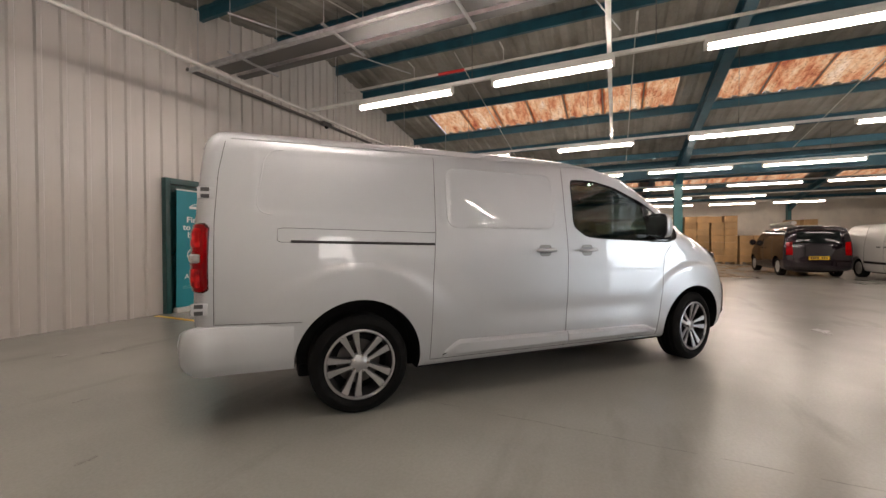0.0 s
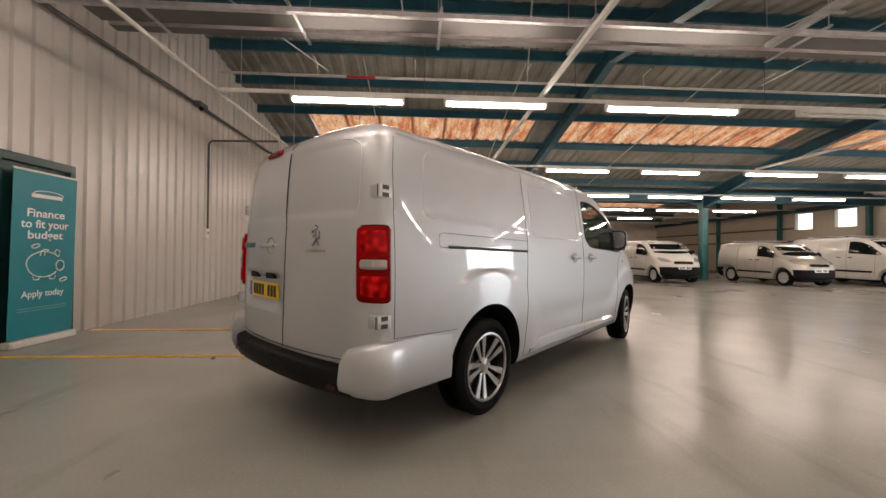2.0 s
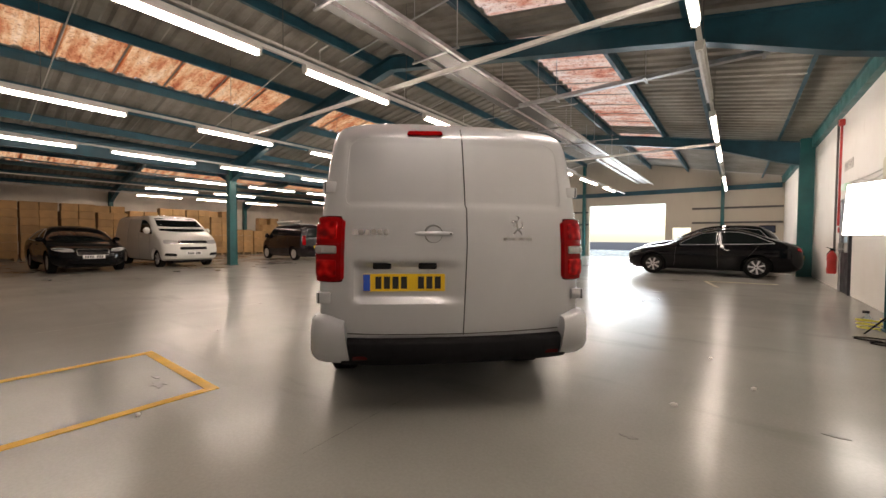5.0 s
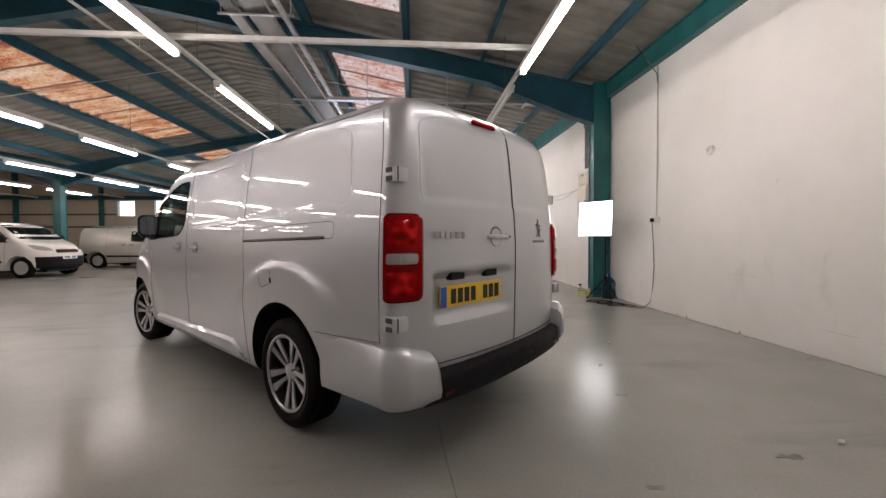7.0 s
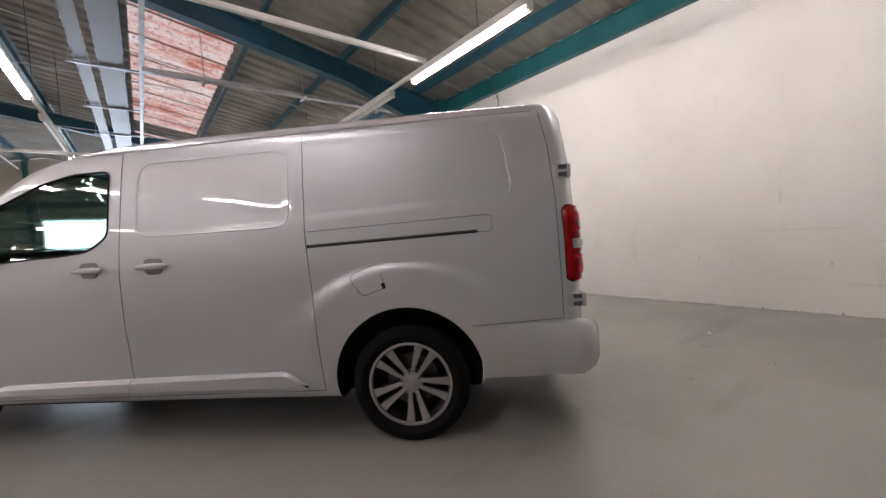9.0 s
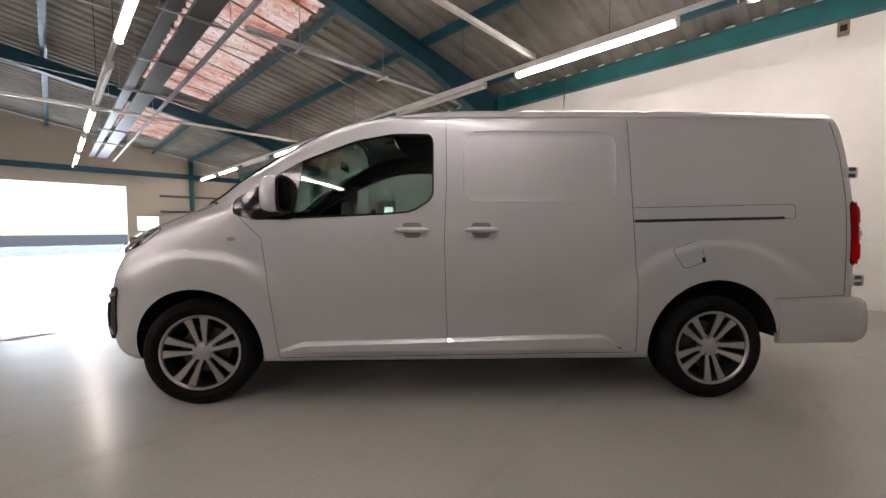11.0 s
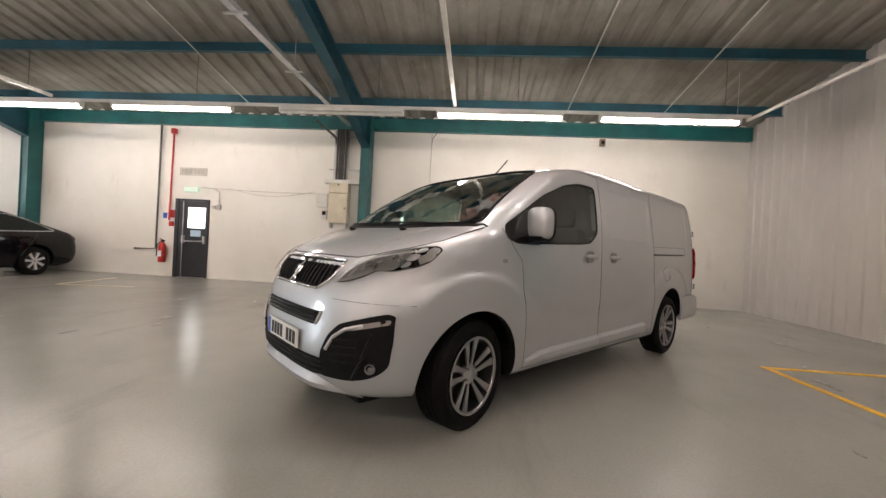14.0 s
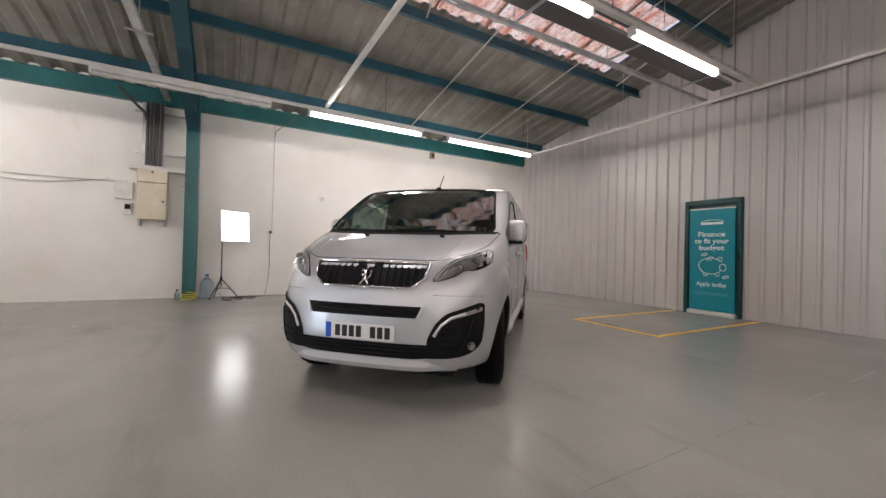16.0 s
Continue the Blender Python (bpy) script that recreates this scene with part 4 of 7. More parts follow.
    for y0, y1 in ((0.62, -0.05), (-0.02, -0.66)):
        part("wiper", line_on([(y0, 1.27), (y0 - 0.2, 1.278), (y1, 1.286)], VAN.on_front(0.012), 0.008), M["black"], van)
    for y in (-0.25, 0.42):
        part("washer_jet", box(-0.02, 0.02, -0.015, 0.015, 0, 0.018, 0.005), M["black"], van, "", pose(VAN.front(y, 1.215) , y, 1.213))
    part("roof_aerial", tube([(2.18, 0.0, 1.835), (2.10, 0.0, 1.90), (1.97, 0.0, 2.03)], 0.006), M["black"], van)
    part("aerial_base", box(-0.05, 0.04, -0.022, 0.022, 0, 0.035, 0.01), M["black"], van, "", pose(2.17, 0, 1.825, 0, 8, 0))
    # roof gutters
    for s in (1, -1):
        part("roof_strip", line_on([(2.1, 1.815), (0.56, 1.822), (-0.78, 1.822)], VAN.on_side(s, 0.001), 0.006), M["silver"], van)
    van_front(van)
    van_rear(van)
    van_cab(van)
    return van


def mirrored(bm):
    for v in bm.verts:
        v.co.y *= -1
    bmesh.ops.reverse_faces(bm, faces=bm.faces)
    return bm


def tail_lamp(s):
    """Lens wrapped round the corner: from the side seam to well onto the door."""
    def plan(u, z):
        # u from 0 on the side to 1 on the tail, along the rounded corner
        a = 0.03 + u * 0.735
        k = 2 / VAN.nr
        w, ar = VAN.rear_width(z), VAN.ar(z)
        return VAN.xr(z) + ar - ar * math.sin(a) ** k, w * math.cos(a) ** k
    out = []
    def band(za, zb, name, mt, d, u0=0.05, u1=1.0, up=0.0, down=0.0):
        bm = bmesh.new()
        rows = []
        nz, nu = 10, 12
        for i in range(nz + 1):
            row = []
            for k in range(nu + 1):
                u = u0 + (u1 - u0) * (0.5 - 0.5 * math.cos(math.pi * k / nu))
                q = max(0.0, 1 - min(u - u0, u1 - u) / 0.22) ** 2.4
                z0, z1 = za + down * q, zb - up * q
                z = z0 + (z1 - z0) * i / nz
                x, y = plan(u, z)
                xa, ya = plan(u + 0.02, z)
                tl = math.hypot(xa - x, ya - y)
                edge = min(k, nu - k) / nu * 6
                lift = d * min(1, edge) * (1 - 0.25 * max(0, 1 - min(i, nz - i) * 0.8))
                nx, ny = (ya - y) / tl, -(xa - x) / tl
                row.append(bm.verts.new((x + nx * (lift + 0.002), s * (y + ny * (lift + 0.002)), z)))
            rows.append(row)
        for a, b in zip(rows, rows[1:]):
            for k in range(nu):
                bm.faces.new((a[k], a[k + 1], b[k + 1], b[k]))
        bmesh.ops.recalc_face_normals(bm, faces=bm.faces)
        bmesh.ops.solidify(bm, geom=bm.faces[:], thickness=0.01)
        out.append((name, bm, mt))
    band(0.870, 1.275, "tail_lamp", M["redlens"], 0.026, 0.05, 1.0, 0.03, 0.02)
    band(1.130, 1.250, "lamp_segment", M["redglow"], 0.031, 0.16, 0.88, 0.012, 0.004)
    band(0.895, 1.012, "lamp_segment", M["redglow"], 0.031, 0.16, 0.88, 0.004, 0.012)
    band(1.042, 1.096, "lamp_frame", M["lampgrey"], 0.0335, 0.16, 0.88, 0.004, 0.004)
    band(1.048, 1.090, "reverse_lamp", M["whitelens"], 0.036, 0.18, 0.50, 0.003, 0.003)
    band(1.048, 1.090, "reverse_lamp", M["whitelens"], 0.036, 0.52, 0.86, 0.003, 0.003)
    band(1.030, 1.038, "lamp_rib", M["redlens"], 0.031, 0.10, 0.94)
    band(1.100, 1.108, "lamp_rib", M["redlens"], 0.031, 0.10, 0.94)
    band(0.862, 1.283, "lamp_housing", M["lampdark"], 0.006, 0.02, 1.03, 0.03, 0.02)
    return out


M["redlens"] = mat("red_lens", (0.50, 0.008, 0.006), 0.06, 0, Specular_IOR_Level=0.16)
_rl = M["redlens"]
setc(_rl, ramp(_rl, noise_tex(_rl, 7.0, 0, 0.4), [(0.3, (0.20, 0.001, 0.002)), (0.7, (0.33, 0.002, 0.003))]))
M["redglow"] = mat("bright_red_reflector", (0.62, 0.004, 0.006), 0.06, 0, Specular_IOR_Level=0.15)
_rg = M["redglow"]
setc(_rg, ramp(_rg, noise_tex(_rg, 22.0, 0, 0.3), [(0.30, (0.20, 0.001, 0.002)), (0.52, (0.42, 0.002, 0.003)), (0.70, (0.66, 0.012, 0.012))]))
M["lampdark"] = mat("dark_red_housing", (0.05, 0.002, 0.002), 0.2)
# darker copy of the silver: the handle hollows' shade is put into its colour
M["hollow"] = mat("shaded_silver", (0.24, 0.24, 0.24), 0.4, 0.6)
M["whitelens"] = mat("clear_ribbed_lens", (0.42, 0.39, 0.38), 0.15, 0.2, Coat_Weight=1.0)
M["lampchrome"] = mat("lamp_reflector", (0.70, 0.70, 0.71), 0.28, 0.5)
M["lampbowl"] = mat("lamp_bowl_chrome", (0.36, 0.36, 0.37), 0.25, 0.8)
M["lampgrey"] = mat("lamp_inner_chrome", (0.33, 0.33, 0.335), 0.34, 0.45)
M["mirror"] = mat("tinted_mirror", (0.14, 0.16, 0.18), 0.03, 1.0)
M["plate_white"] = mat("white_plate", (0.80, 0.80, 0.78), 0.35)
M["plate_yellow"] = mat("yellow_plate", (0.80, 0.52, 0.02), 0.35)
M["plate_blue"] = mat("blue_plate_band", (0.02, 0.10, 0.55), 0.35)
M["ink"] = mat("black_ink", (0.01, 0.01, 0.01), 0.5)


def head_lamp(van, s):
    out = [(s * a * 0.958, b) for a, b in [(0.505, 0.885), (0.56, 0.975), (0.64, 1.045), (0.75, 1.085), (0.85, 1.122), (0.882, 1.10), (0.885, 1.03), (0.86, 0.995), (0.79, 0.965), (0.72, 0.968), (0.66, 0.925), (0.58, 0.895)]]
    fr = VAN.on_front
    part("lamp_housing", patch(round_poly(out, 0.02), fr(0.002), 0.04, 0.006), M["gloss_black"], van, "", None, 40)
    inner = [(s * a * 0.958, b) for a, b in [(0.515, 0.890), (0.564, 0.973), (0.643, 1.041), (0.75, 1.080), (0.795, 1.094), (0.808, 1.03), (0.795, 0.981), (0.765, 0.969), (0.718, 0.971), (0.658, 0.930), (0.58, 0.899)]]
    part("lamp_reflector", patch(round_poly(inner, 0.02), fr(0.014), 0.03, 0.004), M["lampgrey"], van, "", None, 40)
    # reflector ribs, two shallow bowls and a bright upper strip behind the cover
    for q in range(5):
        y = 0.555 + 0.052 * q
        part("reflector_rib", line_on([(s * y, 0.925 + 0.042 * q), (s * (y + 0.02), 0.968 + 0.026 * q)], fr(0.016), 0.004), M["lampchrome"], van)
    for y, z, r in ((0.648, 0.988, 0.030), (0.748, 1.026, 0.032)):
        b = bmesh.new()
        lathe_into(b, [(0.0, -0.008), (r * 0.4, -0.006), (r * 0.8, 0.003), (r, 0.010), (r * 1.08, 0.009), (r * 1.08, -0.02)], 24)
        bowl = part("lamp_bowl", b, M["lampbowl"], van, "", pose(VAN.front(y, z) + 0.016, s * y, z, 0, 90, s * 20), 40)
        l = bmesh.new()
        bmesh.ops.create_uvsphere(l, u_segments=16, v_segments=10, radius=r * 0.32)
        part("lamp_bulb", l, M["whitelens"], bowl, "", pose(0, 0, 0.0), 60)
    part("lamp_strip", line_on([(s * 0.505, 0.905), (s * 0.56, 0.988), (s * 0.63, 1.034), (s * 0.72, 1.066), (s * 0.79, 1.088)], fr(0.016), 0.0045), M["lampchrome"], van)
    part("lamp_cover", patch(round_poly(out, 0.02), fr(0.036), 0.05, 0.003), M["clear"], van, "clear headlamp cover", None, 40)
    part("lamp_edge", line_on(round_poly(out, 0.02), fr(0.003), 0.0026, closed=True), M["seam"], van)


def van_front(van):
    fr = VAN.on_front
    # upper grille with upright ribs and a chrome rim
    G = [(-0.455, 1.01), (-0.43, 0.90), (-0.34, 0.835), (0.34, 0.835), (0.43, 0.90), (0.455, 1.01)]
    part("grille_back", patch(round_poly(G, 0.02), fr(0.002), 0.05, 0.004), M["black"], van)
    part("grille_rim", line_on(round_poly(G, 0.02), fr(0.007), 0.010, closed=True, step=0.03), M["chrome"], van, "chrome grille surround", None, 60)
    for i in range(17):
        y = -0.40 + 0.05 * i
        lo = 0.85 if abs(y) < 0.33 else 0.85 + (abs(y) - 0.33) * 0.75
        part("grille_rib", line_on([(y, lo), (y, 0.925), (y, 0.978)], fr(0.010), 0.0085, step=0.05), M["black"], van)
    # emblem: a plain rearing shape
    em = bmesh.new()
    for q in EMBLEM:
        tube_into(em, [VAN.on_front(0.030)(a * 1.05, 0.853 + b * 1.1) for a, b in q], 0.0075, 6)
    bmesh.ops.recalc_face_normals(em, faces=em.faces)
    part("emblem", em, M["chrome"], van, "chrome emblem on the grille", None, 60)
    # bonnet gap above the grille and down the wings
    part("bonnet_gap", line_on([(-0.50, 1.03), (0.50, 1.03)], fr(0.0005), 0.004), M["seam"], van)
    for s in (1, -1):
        part("bonnet_gap", line_on([(s * 0.50, 1.03), (s * 0.60, 1.055), (s * 0.72, 1.10), (s * 0.80, 1.155), (s * 0.845, 1.255)], fr(0.0005), 0.0035), M["seam"], van)
        part("bumper_gap", line_on([(s * 0.50, 0.795), (s * 0.70, 0.79), (s * 0.81, 0.785), (s * 0.872, 0.785)], fr(0.0), 0.0016), M["seam"], van)
        part("bonnet_crease", line_on([(s * 0.50, 1.04), (s * 0.55, 1.10), (s * 0.58, 1.17), (s * 0.60, 1.23)], fr(-0.002), 0.006), M["silver"], van)
    # middle slot with bars
    S = [(-0.435, 0.715), (-0.40, 0.635), (0.40, 0.635), (0.435, 0.715)]
    part("middle_grille", patch(round_poly(S, 0.015), fr(0.002), 0.05, 0.004), M["black"], van)
    for z in (0.655, 0.68, 0.70):
        part("grille_bar", line_on([(-0.40, z), (0.40, z)], fr(0.008), 0.007, step=0.06), M["gloss_black"], van)
    for s in (1, -1):
        part("grille_end", line_on([(s * 0.445, 0.715), (s * 0.41, 0.64)], fr(0.006), 0.008), M["lampchrome"], van)
    # lower intake
    L = [(-0.52, 0.460), (-0.50, 0.370), (-0.40, 0.358), (0.40, 0.358), (0.50, 0.370), (0.52, 0.460)]
    part("lower_intake", patch(round_poly(L, 0.02), fr(0.003), 0.05, 0.004), M["black"], van)
    for z in (0.380, 0.408, 0.436):
        part("intake_bar", line_on([(-0.49, z), (0.49, z)], fr(0.010), 0.008, step=0.06), M["black"], van)
    # fog lamp surrounds
    for s in (1, -1):
        F_ = [(s * a * 0.96, b) for a, b in [(0.49, 0.366), (0.50, 0.50), (0.55, 0.60), (0.62, 0.67), (0.835, 0.742), (0.862, 0.728), (0.865, 0.60), (0.85, 0.46), (0.81, 0.41), (0.75, 0.380), (0.66, 0.366)]]
        part("fog_surround", patch(round_poly(F_, 0.03), fr(0.004), 0.04, 0.006), M["black"], van, "", None, 40)
        for z in (0.46, 0.50, 0.54, 0.58):
            part("vent_bar", line_on([(s * 0.56, z), (s * 0.70, z + 0.008)], fr(0.010), 0.008, step=0.04), M["black"], van)
        part("vent_post", line_on([(s * 0.675, 0.375), (s * 0.72, 0.47), (s * 0.76, 0.63)], fr(0.012), 0.012, step=0.04), M["black"], van)
        part("fog_trim", line_on([(s * 0.525, 0.52), (s * 0.57, 0.595), (s * 0.635, 0.645), (s * 0.72, 0.672)], fr(0.010), 0.0115, step=0.03), M["lampchrome"], van, "", None, 60)
        part("day_lamp", patch(round_poly([(s * 0.62, 0.635), (s * 0.66, 0.665), (s * 0.82, 0.712), (s * 0.82, 0.685), (s * 0.69, 0.645)], 0.012), fr(0.014), 0.04, 0.006), M["whitelens"], van, "pale daytime lamp strip")
        f = bmesh.new()
        lathe_into(f, [(0.0, 0.012), (0.011, 0.010), (0.013, 0.002), (0.021, 0.006), (0.027, 0.015), (0.029, 0.008), (0.029, -0.01)], 28)
        part("fog_lamp", f, M["alloy"], van, "round fog lamp", pose(VAN.front(0.755, 0.445) + 0.006, s * 0.755, 0.445, 0, 90, s * 40), 40)
    # chin lip, running out into the bumper at both ends
    lip = bmesh.new()
    rows = []
    for i in range(-22, 23):
        y = i / 22 * 0.66
        x = VAN.front(y, 0.30)
        k = 1 - smooth(0.40, 0.66, abs(y))
        rows.append([lip.verts.new(q) for q in ((x - 0.03, y, 0.362), (x - 0.012 + 0.030 * k, y, 0.350), (x - 0.014 + 0.056 * k, y, 0.308), (x - 0.02 + 0.050 * k, y, 0.276), (x - 0.05, y, 0.256))])
    for a, b in zip(rows, rows[1:]):
        for k in range(4):
            lip.faces.new((a[k], a[k + 1], b[k + 1], b[k]))
    bmesh.ops.recalc_face_normals(lip, faces=lip.faces)
    bmesh.ops.solidify(lip, geom=lip.faces[:], thickness=0.004)
    part("chin_lip", lip, M["silver"], van, "", None, 30)
    # number plate
    x = VAN.front(0, 0.53) + 0.022
    m = pose(x, -0.0, 0.527, 90, 0, 90)
    pl = part("front_plate", box(-0.26, 0.26, -0.056, 0.056, -0.012, 0.0, 0.004), M["plate_white"], van, "white front plate with dark bars", m)
    part("blue_band", box(-0.258, -0.215, -0.053, 0.053, 0, 0.0015), M["plate_blue"], pl)
    bars(pl, pose(0.025, 0, 0.001), 8, 0.43, 0.078, M["ink"], (4,))


def van_rear(van):
    rr = VAN.on_rear
    gap = M["seam"]
    part("door_gap", line_on([(-0.02, 1.855), (-0.040, 1.355), (-0.050, 1.335), (-0.054, 1.10), (-0.032, 0.525)], rr(0.0005), 0.004), gap, van)
    for s in (1, -1):
        part("door_gap", line_on([(-0.032, 0.532), (s * 0.70, 0.540)], rr(0.0005), 0.004), gap, van)
        O = round_poly([(s * 0.10, 1.790), (s * 0.60, 1.785), (s * 0.685, 1.745), (s * 0.715, 1.40), (s * 0.70, 1.352), (s * 0.12, 1.342)], 0.035)[5:-5]
        part("pressed_panel_edge", line_on(O, rr(-0.0016), 0.0036), M["silver"], van)
        part("waist_crease", line_on([(s * 0.08, 1.09), (s * 0.72, 1.092)], rr(-0.0037), 0.004), M["silver"], van)
    # high brake lamp
    part("brake_lamp", patch(round_poly([(0.10, 1.80), (0.11, 1.825), (0.32, 1.82), (0.33, 1.795)], 0.01), rr(0.006), 0.03, 0.012), M["redlens"], van, "high red brake lamp")
    # handle on the left door
    hm = pose(VAN.rear(0.162, 1.172), 0.162, 1.172)
    bowl = bmesh.new()
    lathe_into(bowl, [(0.0, -0.012), (0.030, -0.010), (0.048, -0.002), (0.056, 0.003), (0.060, 0.001), (0.062, -0.004)], 32)
    bmesh.ops.rotate(bowl, verts=bowl.verts, cent=(0, 0, 0), matrix=Matrix.Rotation(-math.pi / 2, 3, "Y"))
    part("handle_hollow", bowl, M["hollow"], van, "", hm, 60)
    hb = bmesh.new()
    rows = []
    for i in range(17):
        q = -1 + i / 8
        k = math.sqrt(max(0.0, 1 - abs(q) ** 5)) * 0.95 + 0.05
        rows.append([hb.verts.new((-0.026 + 0.010 * q * q + 0.011 * k * math.cos(t * math.tau / 10), 0.124 * q, 0.0155 * k * math.sin(t * math.tau / 10))) for t in range(10)])
    for a, b in zip(rows, rows[1:]):
        for t in range(10):
            hb.faces.new((a[t], a[(t + 1) % 10], b[(t + 1) % 10], b[t]))
    hb.faces.new(rows[0])
    hb.faces.new(rows[-1][::-1])
    bmesh.ops.recalc_face_normals(hb, faces=hb.faces)
    bar = part("door_handle", hb, M["silver"], van, "body-coloured pull handle", hm, 60)
    part("lock", tube([(-0.030, -0.104, 0), (-0.0335, -0.104, 0)], 0.006, 12), M["ink"], bar)
    # model name and maker's marks as plain shapes
    x = VAN.rear(0.555, 1.18) - 0.004
    m = pose(x, 0.555, 1.176, 90, 0, -94)
    b0 = part("badge_strip", box(-0.115, 0.115, -0.006, -0.003, 0, 0.001), M["badge"], van, "chrome badge bars", m)
    bars(b0, pose(0, 0.004, 0), 6, 0.23, 0.036, M["badge"], (), "badge_bar", 0.004)
    x = VAN.rear(-0.392, 1.14) - 0.004
    m = pose(x, -0.392, 1.14, 90, 0, -87)
    b1 = part("badge_strip", box(-0.10, 0.10, -0.003, -0.001, 0, 0.001), M["badge"], van, "chrome badge bars", m)
    bars(b1, pose(0, 0.0, 0), 7, 0.20, 0.018, M["badge"], (), "badge_bar", 0.003)
    em = bmesh.new()
    for q in EMBLEM:
        tube_into(em, [rr(0.004)(-0.392 - a, 1.17 + b) for a, b in q], 0.0055, 6)
    bmesh.ops.recalc_face_normals(em, faces=em.faces)
    part("emblem", em, M["badge"], van, "chrome emblem on the rear door", None, 60)
    # plate, lamps over it
    m = pose(VAN.rear(0.345, 0.86) - 0.008, 0.345, 0.861, 90, 0, -94)
    pl = part("rear_plate", box(-0.26, 0.26, -0.056, 0.056, -0.006, 0.004, 0.003), M["plate_yellow"], van, "yellow rear plate with dark bars", m)
    part("blue_band", box(-0.258, -0.215, -0.053, 0.053, 0.004, 0.0055), M["plate_blue"], pl)
    bars(pl, pose(0.025, 0, 0.004), 8, 0.43, 0.078, M["ink"], (4,))
    for y in (0.485, 0.198):
        part("plate_lamp", box(-0.030, 0.012, -0.058, 0.058, -0.021, 0.021, 0.009), M["black"], van, "", pose(VAN.rear(y, 0.93), y, 0.968))

    # bumper, swept round the tail
    def sweep(path, section, material, name, label="", slant=False):
        bm = bmesh.new()
        rows = []
        for (x, y), (nx, ny) in path:
            rows.append([])
            for d, z in section(x, y):
                v = y + ny * d
                if slant:
                    v = math.copysign(max(abs(v), 0.680 + 0.16 * (z - 0.364)), v)
                rows[-1].append(bm.verts.new((x + nx * d, v, z)))
        n = len(rows[0])
        for a, b in zip(rows, rows[1:]):
            for k in range(n):
                bm.faces.new((a[k], a[(k + 1) % n], b[(k + 1) % n], b[k]))
        bm.faces.new(rows[0])
        bm.faces.new(rows[-1][::-1])
        bmesh.ops.recalc_face_normals(bm, faces=bm.faces)
        return part(name, bm, material, van, label, None, 40)

    def plan_path(s, y_end):
        z = 0.56
        wr, x_r = VAN.rear_width(z), VAN.xr(z) + VAN.ar(z)
        pts = [(-0.42 + (x_r + 0.42) * i / 12, VAN.side(-0.42 + (x_r + 0.42) * i / 12, z)) for i in range(12)]
        for i in range(60):
            y = wr * math.cos(0.04 + i * 0.035) ** (2 / VAN.nr)
            pts.append((VAN.rear(y, z) - (VAN.tail_shape(y, z)), y))
            if y < y_end:
                break
        out = []
        for i, p in enumerate(pts):
            a, b = pts[max(0, i - 1)], pts[min(len(pts) - 1, i + 1)]
            tx, ty = b[0] - a[0], b[1] - a[1]
            l = math.hypot(tx, ty)
            out.append(((p[0], s * p[1]), (ty / l, s * -tx / l)))
        return out
    for s in (1, -1):
        def corner(x, y):
            k = smooth(0.0, 0.4, -0.5 - x)
            d = 0.004 + 0.034 * k + 0.052 * smooth(0.86, 0.97, -x)
            q = 1 - smooth(0.70, 0.86, abs(y)) if x < -0.8 else 0
            top = 0.660 - 0.035 * q
            low = 0.365
            return [(-0.03, low), (d * 0.45, low - 0.002), (d * 0.86 + 0.004, low + 0.035), (d + 0.006, 0.44), (d + 0.006, 0.54), (d * 0.9 + 0.003, top - 0.035), (d * 0.6, top - 0.008), (-0.03, top)]
        sweep(plan_path(s, 0.672), corner, M["silver"], "bumper_corner", "silver rear bumper corner", True)
        part("reflector", box(-0.006, 0.004, -0.045, 0.045, -0.012, 0.012, 0.003), M["lampdark"], van, "", pose(VAN.rear(0.62, 0.5) - 0.067, s * 0.62, 0.405))
    path = [((VAN.rear(y, 0.5), y), (-1, 0)) for y in [0.735 - 1.47 * i / 24 for i in range(25)]]
    sweep(path, lambda x, y: [(-0.05, 0.352), (0.035, 0.352), (0.058, 0.372), (0.068, 0.415), (0.068, 0.482), (0.060, 0.497), (0.045, 0.506), (-0.05, 0.522)], M["black"], "step_bumper", "black textured rear bumper step")


def van_cab(van):
    trim = worn("seat_cloth", (0.035, 0.036, 0.04), 0.85, 0, 0.25, 12.0, 0.2)
    for y in (0.42, -0.18, -0.52):
        w = 0.24 if y > 0 else 0.19
        part("seat", box(1.70, 2.22, y - w, y + w, 0.62, 0.78, 0.04), trim, van)
        b = box(-0.07, 0.07, -w, w, 0, 0.62, 0.045)
        part("seat_back", b, trim, van, "", pose(1.72, y, 0.74, 0, -12, 0))
        part("headrest", box(-0.045, 0.045, -0.13, 0.13, 0, 0.19, 0.04), trim, van, "", pose(1.60, y, 1.37, 0, -8, 0))
    part("dashboard", box(2.62, 3.16, -0.82, 0.82, 0.72, 1.16, 0.06), trim, van)
    sw = bmesh.new()
    pts = [(0.0, 0.185 * math.cos(a * math.tau / 28), 0.185 * math.sin(a * math.tau / 28)) for a in range(29)]
    tube_into(sw, pts, 0.016, 8, False)
    bmesh.ops.recalc_face_normals(sw, faces=sw.faces)
    part("steering_wheel", sw, M["black"], van, "", pose(2.46, -0.42, 1.12, 0, -28, 0), 60)
    part("steering_column", tube([(2.46, -0.42, 1.12), (2.75, -0.42, 1.0)], 0.04), M["black"], van)
    part("cab_mirror", box(-0.015, 0.015, -0.11, 0.11, -0.03, 0.03, 0.01), M["black"], van, "", pose(2.55, 0, 1.63))


build_van()


